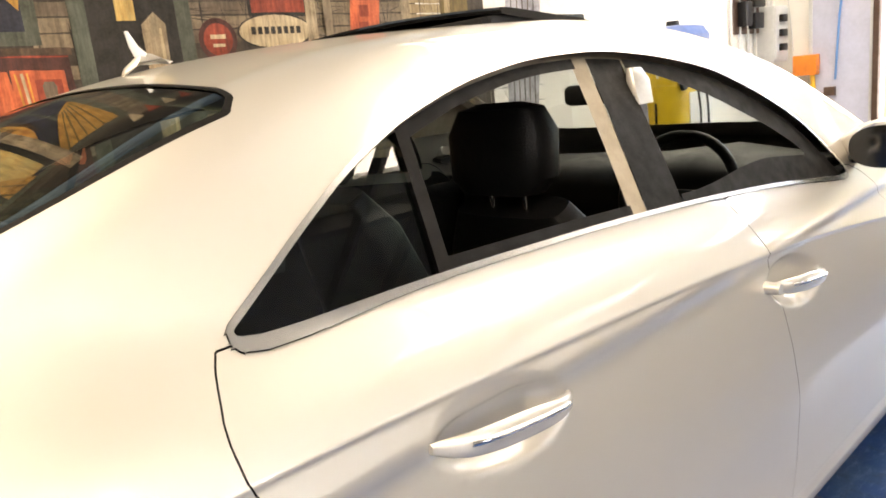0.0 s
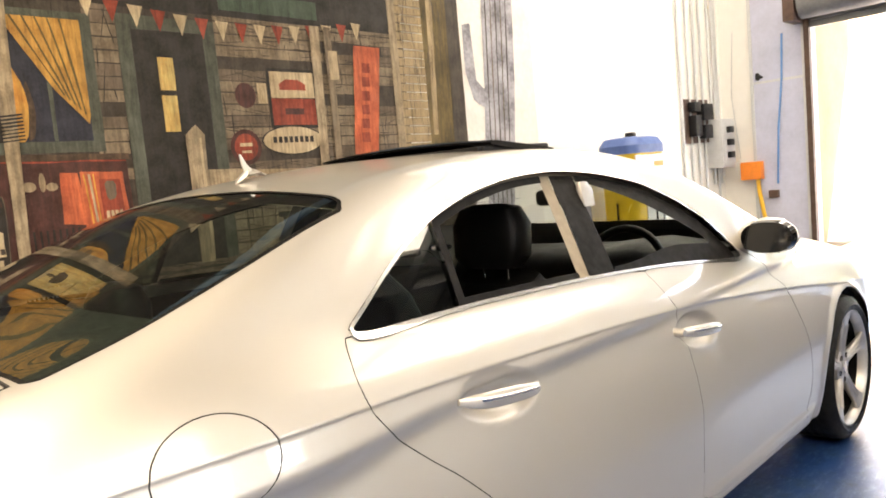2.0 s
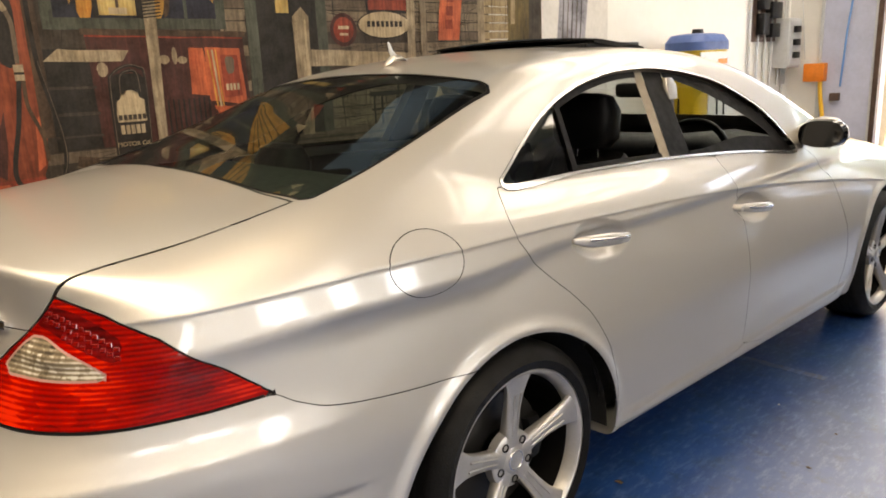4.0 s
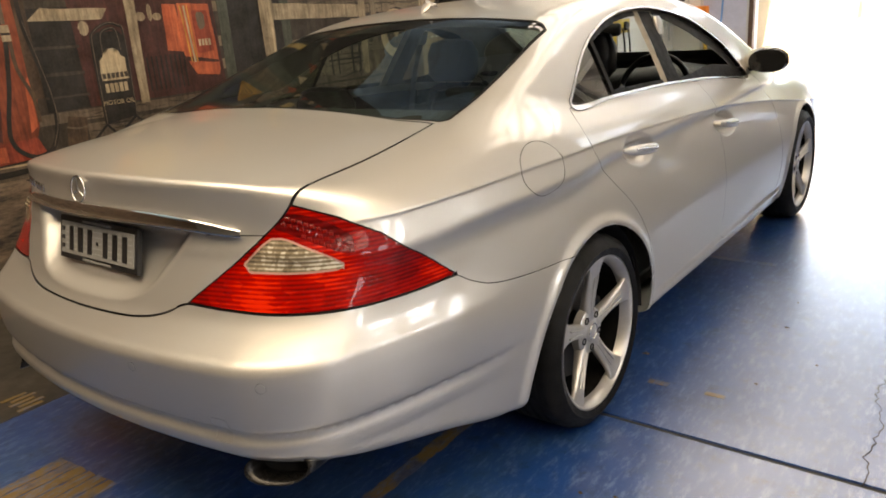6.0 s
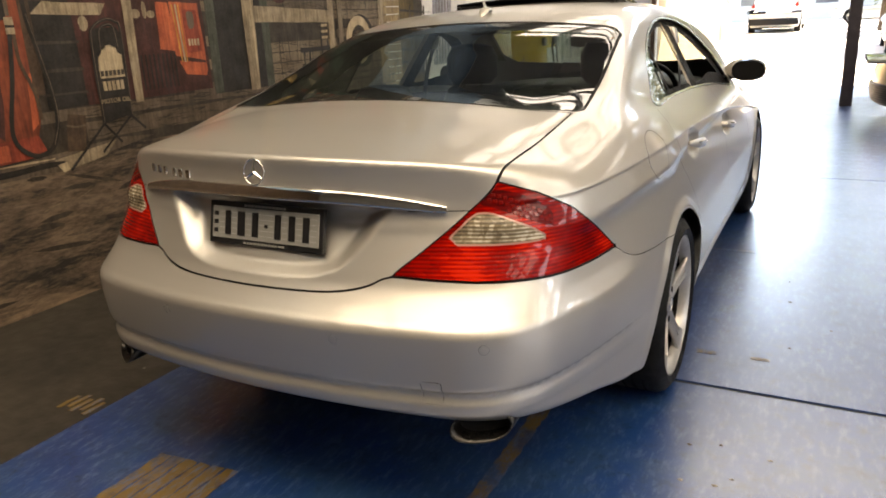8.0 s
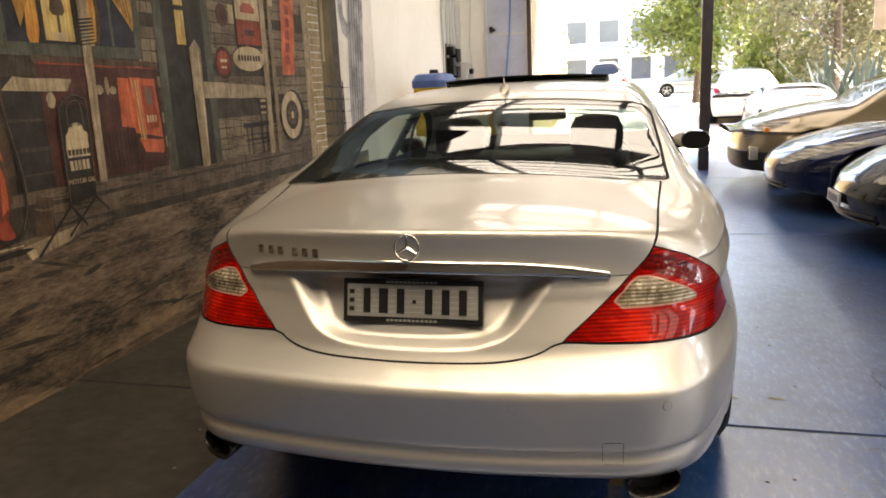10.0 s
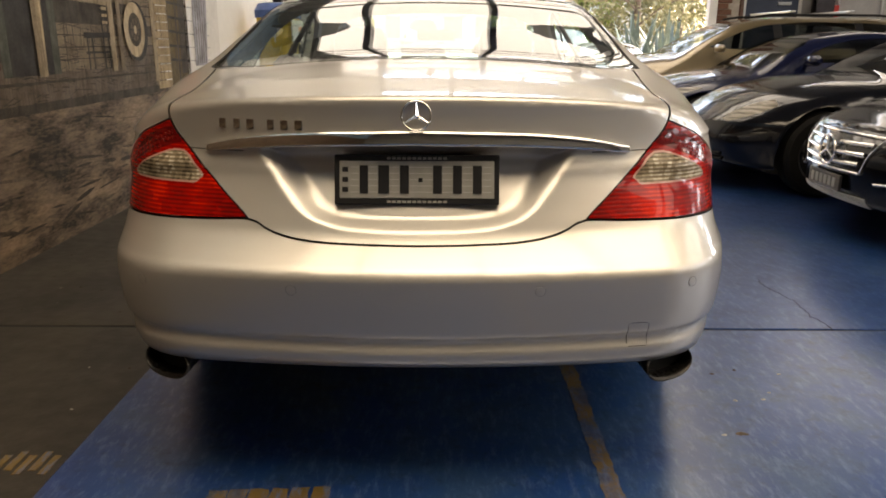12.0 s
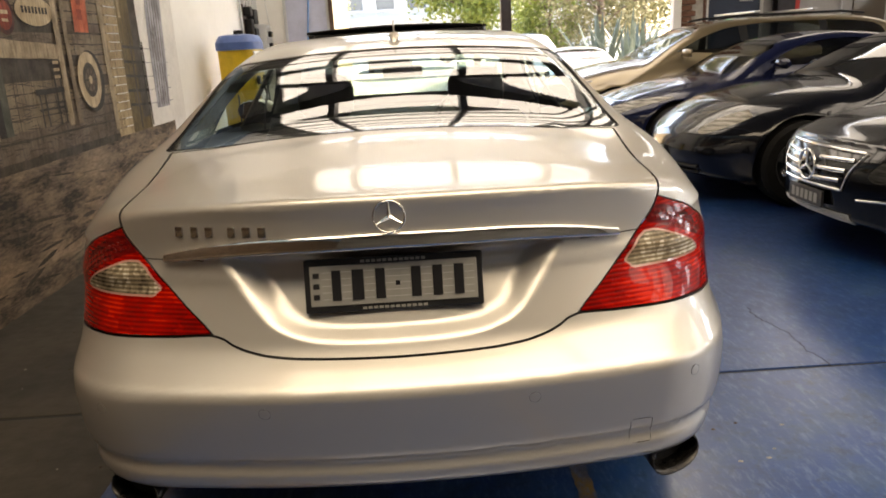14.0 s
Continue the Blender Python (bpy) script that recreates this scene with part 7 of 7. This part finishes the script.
SMOKED = lens_material("smoked_lamp_lens", (0.06, 0.06, 0.058), (0.015, 0.015, 0.015), 0.05, 9)
PLATE_GREY = mat("plate_bar_grey", (0.30, 0.30, 0.29), 0.5)
SEE_GLASS = glass("car_glass", (0.45, 0.48, 0.46), 1.6)

# Black saloon with a barred grille, nearest in the row.
sal, F_sal = parked_car("black_saloon", (2.44, 1.72, 0), 4.6, 0.90, ((0, 0.62), (0.15, 0.70), (0.5, 0.82), (1.25, 0.935), (2.2, 1.0), (3.6, 1.02), (4.2, 1.04), (4.6, 0.95)), ((0.8, 0.70), (1.25, 0.95), (1.7, 1.20), (2.1, 1.38), (2.7, 1.45), (3.3, 1.40), (3.9, 1.18), (4.3, 0.95)), ((0, 0.9), (1.2, 0.95), (4.6, 1.0)),
    [(1.55, 1.0), (1.95, 1.22), (2.3, 1.34), (2.8, 1.37), (3.25, 1.31), (3.65, 1.14), (3.7, 1.03)], [(-0.70, 1.32), (0.0, 1.18), (0.70, 1.32), (0.58, 2.02), (0, 1.98), (-0.58, 2.02)],
    ((0.15, 0.10), (0.3, 0.02), (0.5, 0.0), (0.65, 0.03), (0.78, 0.14), (1.0, 0.4)), (0.64, 0.615, 0.15, 0.08, 0.3), (BLACK_PAINT, DARK_GLASS, SMOKED), (0.80, 3.55), 0.33, "glossy black saloon with chrome barred grille and ring emblem", ROW, belly=0.21, pillars=((2.45, 2.55, -0.1),))


def on_nose(F, x, z):
    return strike((x, -0.6, z), (0, 1, 0), F)


def grille_bar(F, parent, x0, x1, z0, z1, r, material, name="grille_bar", n=9):
    pts = []
    for u in np.linspace(0, 1, n):
        p, _ = on_nose(F, x0 + (x1 - x0) * u, z0 + (z1 - z0) * u)
        pts.append(p + Vector((0, -0.010, 0)))
    return tube(name, pts, r, material, parent)


grille = empty("grille")
grille.parent = sal
for k in range(3):
    z = 0.485 + 0.058 * k
    w = 0.30 + 0.03 * k
    for s in (1, -1):
        grille_bar(F_sal, grille, s * 0.075, s * w, z, z + 0.010, 0.014, CHROME)
grille_bar(F_sal, grille, -0.31, 0.31, 0.44, 0.44, 0.010, CHROME)
grille_bar(F_sal, grille, -0.39, 0.39, 0.655, 0.655, 0.009, CHROME)
for s in (1, -1):
    grille_bar(F_sal, grille, s * 0.31, s * 0.40, 0.44, 0.655, 0.004, CHROME)
    grille_bar(F_sal, sal, s * 0.42, s * 0.74, 0.40, 0.425, 0.008, CHROME, "chrome_lip")
grille_bar(F_sal, sal, -0.80, 0.80, 0.225, 0.225, 0.014, CHROME, "chrome_lip", 17)
p, _ = on_nose(F_sal, 0, 0.548)
ringp = [(0.088 * math.cos(a), p.y - 0.024, 0.548 + 0.088 * math.sin(a)) for a in np.linspace(0, 2 * math.pi, 29)[:-1]]
em = tube("emblem", ringp, 0.008, CHROME, grille, closed=True)
for a in (90, 210, 330):
    tube("emblem_bar", [(0, p.y - 0.026, 0.548), (0.085 * math.cos(radians(a)), p.y - 0.024, 0.548 + 0.085 * math.sin(radians(a)))], 0.009, CHROME, em)
p, _ = on_nose(F_sal, 0, 0.36)
np_ = box("front_plate", (-0.19, p.y - 0.03, 0.312), (0.19, p.y - 0.012, 0.412), plate_black, sal, 0.004)
for k in range(6):
    box("plate_bar", (-0.15 + 0.052 * k, p.y - 0.034, 0.334), (-0.119 + 0.052 * k, p.y - 0.029, 0.390), PLATE_GREY, np_)
for k in range(7):
    grille_bar(F_sal, sal, -0.36, 0.36, 0.245 + 0.009 * k, 0.245 + 0.009 * k, 0.003, GREYBOX, "mesh_bar")
side_mirror(sal, 0.90, 1.62, 1.02, BLACK_PAINT)

# Low black coupe.
cou, F_cou = parked_car("black_coupe", (2.16, 3.75, 0), 4.5, 0.91, ((0, 0.57), (0.2, 0.69), (0.6, 0.83), (1.2, 0.92), (2.0, 0.93), (3.6, 0.98), (4.2, 0.98), (4.5, 0.9)), ((0.9, 0.66), (1.35, 0.88), (1.75, 1.10), (2.15, 1.26), (2.6, 1.33), (3.1, 1.28), (3.8, 1.05), (4.3, 0.85)), ((0, 0.85), (1.2, 0.87), (4.5, 0.94)),
    [(1.75, 0.95), (2.1, 1.14), (2.45, 1.23), (2.8, 1.24), (3.2, 1.14), (3.45, 1.0), (3.4, 0.95)], [(-0.70, 1.42), (0.0, 1.28), (0.70, 1.42), (0.56, 2.08), (0, 2.04), (-0.56, 2.08)],
    ((0.12, 0.16), (0.25, 0.05), (0.42, 0.0), (0.55, 0.04), (0.66, 0.16), (0.9, 0.5)), (0.61, 0.655, 0.115, 0.075, 0.2), (DEEP_PAINT, DARK_GLASS, PALE_LENS), (0.85, 3.45), 0.33, "glossy black low coupe with large teardrop head lamps", ROW, bow=0.34, rim=DARK_RIM, lamp_end=0.50)
for z in (0.30, 0.26):
    grille_bar(F_cou, cou, -0.55, 0.55, z, z, 0.014, BLACK, "intake_bar", 13)
p, _ = on_nose(F_cou, 0, 0.38)
np2 = box("front_plate", (-0.19, p.y - 0.03, 0.34), (0.19, p.y - 0.012, 0.44), plate_white, cou, 0.004)
for k in range(6):
    box("plate_bar", (-0.15 + 0.052 * k, p.y - 0.034, 0.36), (-0.115 + 0.052 * k, p.y - 0.029, 0.42), plate_black, np2)
side_mirror(cou, 0.91, 1.85, 0.98, DEEP_PAINT)

# Dark blue soft-top.
con, F_con = parked_car("blue_convertible", (1.90, 5.75, 0), 4.4, 0.89, ((0, 0.56), (0.2, 0.65), (0.6, 0.78), (1.2, 0.89), (2.0, 0.94), (3.6, 0.98), (4.1, 0.98), (4.4, 0.9)), ((0.9, 0.68), (1.4, 0.92), (1.8, 1.15), (2.1, 1.25), (2.6, 1.30), (3.1, 1.26), (3.6, 1.09), (4.0, 0.9)), ((0, 0.86), (1.2, 0.88), (4.4, 0.95)),
    [(1.75, 0.97), (2.1, 1.14), (2.4, 1.21), (2.8, 1.22), (3.1, 1.12), (3.15, 0.98)], [(-0.70, 1.44), (0.0, 1.30), (0.70, 1.44), (0.56, 2.02), (0, 1.98), (-0.56, 2.02)],
    ((0.12, 0.14), (0.25, 0.04), (0.42, 0.0), (0.55, 0.04), (0.66, 0.15), (0.9, 0.45)), (0.60, 0.61, 0.17, 0.08, 0.4), (NAVY_PAINT, SEE_GLASS, HEAD), (0.85, 3.40), 0.32, "dark blue two-door convertible with its soft top up", ROW, bow=0.32)
for z in (0.30, 0.26):
    grille_bar(F_con, con, -0.5, 0.5, z, z, 0.012, BLACK, "intake_bar", 13)
side_mirror(con, 0.89, 1.85, 1.0, NAVY_PAINT)

# Sand-coloured estate with roof rails.
est, F_est = parked_car("sand_estate", (1.74, 7.75, 0), 4.8, 0.93, ((0, 0.72), (0.15, 0.80), (0.5, 0.92), (1.25, 1.04), (2.0, 1.08), (4.4, 1.10), (4.8, 1.0)), ((0.8, 0.76), (1.3, 1.02), (1.75, 1.28), (2.15, 1.44), (2.8, 1.51), (3.8, 1.50), (4.4, 1.42), (4.65, 1.2), (4.8, 0.95)), ((0, 0.98), (1.2, 1.02), (4.8, 1.08)),
    [(1.60, 1.07), (2.05, 1.29), (2.4, 1.39), (3.0, 1.43), (3.9, 1.41), (4.35, 1.34), (4.45, 1.12)], [(-0.72, 1.40), (0.0, 1.25), (0.72, 1.40), (0.60, 2.06), (0, 2.02), (-0.60, 2.06)],
    ((0.15, 0.10), (0.3, 0.02), (0.5, 0.0), (0.65, 0.03), (0.80, 0.12), (1.05, 0.4)), (0.66, 0.72, 0.15, 0.085, 0.2), (GOLD_PAINT, SEE_GLASS, HEAD), (0.90, 3.72), 0.345, "sand-coloured estate car with silver roof bars and dark bumper", ROW, pillars=((2.55, 2.66, -0.1), (3.6, 3.70, -0.1)), tumble=0.42)
for s in (1, -1):
    tube("roof_rail", [(s * 0.56, 2.3, 1.49), (s * 0.56, 2.5, 1.52), (s * 0.56, 3.9, 1.515), (s * 0.56, 4.2, 1.48)], 0.016, BLACK, est)
    p, n = on_nose(F_est, s * 0.66, 0.44)
    fg = part("fog_surround", box_bm((s * 0.66 - 0.12, p.y - 0.02, 0.36), (s * 0.66 + 0.12, p.y + 0.08, 0.52), 0.012), ALLOY, est, smooth=True)
    box("fog_recess", (s * 0.66 - 0.09, p.y - 0.026, 0.385), (s * 0.66 + 0.09, p.y - 0.018, 0.495), BLACK, fg)
    box("indicator", (s * 0.80, 0.30, 0.70), (s * 0.86, 0.36, 0.76), ORANGE, est, 0.01)
    p, n = strike((s * 1.5, 0.42, 0.38), (-s, 0, 0), F_est)
for z in np.linspace(0.24, 0.44, 9):
    grille_bar(F_est, est, -0.84, 0.84, z, z, 0.022, BLACK, "bumper_rail", 17)
side_mirror(est, 0.93, 1.75, 1.10, GOLD_PAINT)
for yy in (2.75, 3.5):
    part("cross_bar", box_bm((-0.66, yy - 0.035, 1.545), (0.66, yy + 0.035, 1.572), 0.010), ALLOY, est, "silver roof cross bar", smooth=True)


# ---- outside the doorway ----
DRIVE = mat("sunlit_concrete", (0.52, 0.50, 0.46), 0.85, var=0.15, scale=0.4, bump=0.1, bscale=12)
bm = bmesh.new()
ys = [FRONT_Y, 12, 16, 20, 24, 28, 32, 60, 140, 400]
zs = [-0.004, 0.0, 0.08, 0.18, 0.28, 0.37, 0.42, 0.5, 0.6, 0.8]
rows_ = []
for y, z in zip(ys, zs):
    rows_.append([bm.verts.new((x, y, z)) for x in (-300, -60, -10, 4.1, 12, 60, 300)])
for a, b in zip(rows_, rows_[1:]):
    for k in range(6):
        bm.faces.new((a[k], a[k + 1], b[k + 1], b[k]))
tagged(part("ground", bm, DRIVE), "pale sunlit concrete driveway and street", "ground", kind="structure")


def ground_z(y):
    return float(np.interp(y, ys, zs))


CREAM = mat("cream_render", (0.32, 0.24, 0.13), 0.85, var=0.12, scale=2)
BROWN = mat("brown_pilaster", (0.30, 0.16, 0.06), 0.85, var=0.2, scale=4)
side_wall = empty("boundary_wall", (0, 0, 0), "cream rendered boundary wall with brown piers along the drive", "wall")
for k in range(9):
    y0, y1 = 9.4 + 2.2 * k, 11.6 + 2.2 * k
    x0 = -1.25 - 0.065 * (y0 - 9.4)
    box("bay", (x0 - 0.35, y0, -0.1), (x0 - 0.1, y1, 3.6), CREAM, side_wall)
    box("pier", (x0 - 0.32, y0 - 0.14, -0.1), (x0 - 0.02, y0 + 0.14, 3.6), BROWN, side_wall)
LEAF = mat("leaf_green", (0.19, 0.235, 0.035), 0.6, var=0.45, scale=2.5)
LEAF2 = mat("leaf_olive", (0.20, 0.18, 0.075), 0.6, var=0.5, scale=6)
BARK = mat("bark", (0.13, 0.09, 0.06), 0.9, var=0.4, scale=12, bump=0.5, bscale=30)


def tree(name, x, y, height, crown, low, count, leaf, size, seed, label):
    g = np.random.default_rng(seed)
    t = empty(name, (x, y, ground_z(y)), label, "tree")
    th = height * 0.55
    part("trunk", loft([((0, 0, -0.1), (0.16, 0, 0), (0, 0.16, 0)), ((0.05, 0, th * 0.4), (0.12, 0, 0), (0, 0.12, 0)), ((-0.04, 0.05, th), (0.07, 0, 0), (0, 0.07, 0)), ((0.0, 0.0, height * 0.9), (0.02, 0, 0), (0, 0.02, 0))], 12), BARK, t, smooth=True)
    clumps = []
    for k in range(26):
        a, r, z = g.uniform(0, 6.28), crown * math.sqrt(g.uniform(0.05, 1)), g.uniform(low, height)
        f = math.sin(math.pi * min(1, max(0.12, (z - low) / (height - low) * 0.85 + 0.15)))
        clumps.append((r * f * math.cos(a), r * f * math.sin(a), z))
        if k % 3 == 0:
            tube("limb", [(0, 0, max(low * 0.8, z - 0.9)), (clumps[-1][0] * 0.5, clumps[-1][1] * 0.5, z - 0.35), clumps[-1]], 0.03, BARK, t, sides=6)
    C = np.array(clumps)
    c = C[g.integers(0, len(C), count)] + g.normal(0, 0.34 * crown / 1.8, (count, 3))
    u = g.normal(0, 1, (count, 3))
    u /= np.linalg.norm(u, axis=1)[:, None]
    w = np.cross(u, g.normal(0, 1, (count, 3)))
    w /= np.linalg.norm(w, axis=1)[:, None]
    s = size * g.uniform(0.6, 1.3, (count, 1))
    V = np.stack([c - u * s, c + w * s * 0.45, c + u * s, c - w * s * 0.45], 1).reshape(-1, 3)
    mesh_of("crown", V, np.arange(4 * count).reshape(-1, 4), leaf, t, label="crown of many small leaves")


tree("street_tree", 2.6, 28.0, 6.8, 2.3, 1.9, 14000, LEAF, 0.11, 3, "leafy bright green street tree beyond the drive")
tree("street_tree", 4.6, 33.0, 6.0, 2.2, 1.6, 9000, LEAF, 0.11, 4, "leafy bright green street tree beyond the drive")
tree("gum_tree", 6.1, 22.0, 8.0, 2.6, 1.4, 20000, LEAF2, 0.085, 7, "olive drooping gum tree beside the parking")
tree("shrub", 4.9, 24.0, 2.8, 1.3, 0.4, 8000, LEAF, 0.07, 8, "yellow-green shrub beneath the trees")
tree("shrub", -2.9, 26.0, 3.3, 0.9, 1.2, 2500, LEAF, 0.06, 9, "yellow-green shrub over the boundary wall")
tree("street_tree", 9.0, 27.0, 7.0, 2.5, 1.0, 14000, LEAF2, 0.11, 10, "dense olive tree behind the agave")

AGAVE = mat("agave_leaf", (0.075, 0.105, 0.085), 0.6, var=0.3, scale=8)
for ax_, ay_, seed in ((5.4, 16.0, 1), (6.0, 16.6, 2), (5.0, 17.2, 3)):
    g = random.Random(seed)
    ag = empty("agave", (ax_, ay_, ground_z(ay_)), "large grey-green agave with pointed leaves", "plant", "agave plants")
    for k in range(22):
        a, lean, ln = g.uniform(0, 6.28), g.uniform(0.15, 0.8), g.uniform(1.2, 2.0)
        d = Vector((math.cos(a), math.sin(a), 0))
        side = Vector((-d.y, d.x, 0))
        secs = []
        for u, wd in ((0, 0.05), (0.4, 0.07), (0.75, 0.05), (1.0, 0.006)):
            secs.append((d * (0.05 + lean * ln * u) + Vector((0, 0, ln * u * math.cos(lean * 0.9) + 0.02)), side * wd, Vector((0, 0, 0.012))))
        part("leaf", loft(secs, 6), AGAVE, ag, smooth=True)
fence = tagged(box("timber_screen", (5.0, 14.0, 2.15), (7.4, 14.08, 3.4), mat("screen_timber", (0.42, 0.34, 0.27), 0.8, var=0.2, scale=5), None, 0.01), "tan timber screen panel fixed beside the brick wall", "screen")
part("screen_post", box_bm((7.25, 13.99, -0.1), (7.35, 14.09, 3.4)), POST, fence)

# White terrace across the street.
bld = empty("terrace_building", (0, 48, ground_z(48)), "white two-storey building with grey windows across the street", "building")
WALL_W = mat("white_render", (0.50, 0.50, 0.50), 0.8, var=0.1, scale=0.6)
PANE_G = mat("grey_pane", (0.10, 0.105, 0.12), 0.15, var=0.2, scale=0.5)
box("wall", (-16, 0, -0.2), (14, 8, 5.4), WALL_W, bld)
box("roof", (-16.4, -0.5, 5.4), (14.4, 8.4, 5.7), GREYBOX, bld)
for k in range(14):
    for z in (0.9, 3.3):
        wx = -14.5 + 2.05 * k
        wnd = box("window", (wx, -0.05, z), (wx + 1.2, 0.05, z + 1.35), PANE_G, bld)
        box("sill", (wx - 0.1, -0.2, z - 0.1), (wx + 1.3, 0.0, z), WALL_W, wnd)
box("balcony", (-16, -1.2, 2.6), (14, 0, 2.75), WALL_W, bld)
for k in range(16):
    box("rail_post", (-15.5 + 1.9 * k, -1.18, 2.75), (-15.44 + 1.9 * k, -1.12, 3.6), GREYBOX, bld)

# Cars outside.
van, F_van = parked_car("white_wagon", (-0.92, 28.4, ground_z(28.4)), 4.5, 0.92, ((0, 0.8), (0.2, 0.95), (1.0, 1.05), (4.5, 1.1)), ((0.3, 0.9), (0.45, 1.3), (0.8, 1.72), (2.5, 1.78), (3.4, 1.5), (3.9, 1.0)), ((0, 1.0), (4.5, 1.05)),
    [(0.7, 1.12), (1.0, 1.55), (2.6, 1.6), (3.2, 1.15)], [(-0.6, 3.2), (0.6, 3.2), (0.6, 3.6), (-0.6, 3.6)], ((0.2, 0.15), (0.5, 0.0), (1.0, 0.05)), (0.76, 1.0, 0.08, 0.10, 0.0), (WHITE_PAINT, DARK_GLASS, RED_LENS), (0.85, 3.6), 0.35, "white high-roofed wagon parked in the drive facing away", "cars outside", h=0.05, heading=0, bow=0.06, rear_pane=[(-0.6, 0.42), (0.6, 0.42), (0.55, 0.72), (-0.55, 0.72)])
box("lower_bumper", (-0.86, -0.06, 0.28), (0.86, 0.1, 0.52), BLACK, van, 0.03)
hat, F_hat = parked_car("grey_hatchback", (0.9, 36.0, ground_z(36)), 4.2, 0.88, ((0, 0.75), (0.3, 0.85), (1.0, 0.95), (4.2, 0.98)), ((0.6, 0.85), (1.1, 1.1), (1.6, 1.38), (2.4, 1.45), (3.4, 1.3), (3.9, 0.95)), ((0, 0.9), (4.2, 0.98)),
    [(1.5, 1.0), (1.9, 1.3), (2.8, 1.32), (3.4, 1.02)], [(-0.6, 1.15), (0.6, 1.15), (0.5, 1.6), (-0.5, 1.6)], ((0.2, 0.1), (0.5, 0.0), (0.9, 0.2)), (0.6, 0.7, 0.15, 0.08, 0.2), (GREY_PAINT, DARK_GLASS, HEAD), (0.8, 3.4), 0.31, "silver grey hatchback parked across the street", "cars outside", h=0.06)
sed, F_sed = parked_car("silver_roadster", (3.75, 12.75, ground_z(13.5)), 4.1, 0.86, ((0, 0.62), (0.3, 0.72), (1.1, 0.84), (3.0, 0.88), (4.1, 0.82)), ((0.9, 0.72), (1.3, 0.90), (1.75, 1.08), (2.3, 1.13), (2.8, 1.10), (3.4, 0.92), (3.9, 0.82)), ((0, 0.8), (4.1, 0.86)),
    [(1.5, 0.90), (1.85, 1.02), (2.3, 1.07), (2.8, 1.02), (3.2, 0.90)], [(-0.64, 1.2), (0.64, 1.2), (0.54, 1.75), (-0.54, 1.75)], ((0.2, 0.1), (0.5, 0.0), (0.9, 0.2)), (0.6, 0.6, 0.15, 0.07, 0.2), (GREY_PAINT, SEE_GLASS, HEAD), (0.8, 3.2), 0.31, "low silver roadster parked in bright sun outside", "cars outside", h=0.045, heading=0)
v2, F_v2 = parked_car("white_hatchback", (3.20, 17.6, ground_z(18.0)), 4.3, 0.90, ((0, 0.8), (0.2, 0.92), (1.0, 1.0), (4.3, 0.95)), ((0.25, 0.85), (0.45, 1.1), (0.8, 1.36), (2.3, 1.44), (3.1, 1.25), (3.7, 0.95)), ((0, 0.95), (4.3, 1.0)),
    [(0.7, 1.05), (1.0, 1.28), (2.4, 1.32), (3.0, 1.05)], [(-0.6, 2.9), (0.6, 2.9), (0.6, 3.3), (-0.6, 3.3)], ((0.2, 0.15), (0.5, 0.0), (1.0, 0.05)), (0.74, 0.85, 0.08, 0.09, 0.0), (WHITE_PAINT, DARK_GLASS, RED_LENS), (0.8, 3.4), 0.32, "white hatchback parked in full sun facing away", "cars outside", h=0.055, heading=0, bow=0.06)
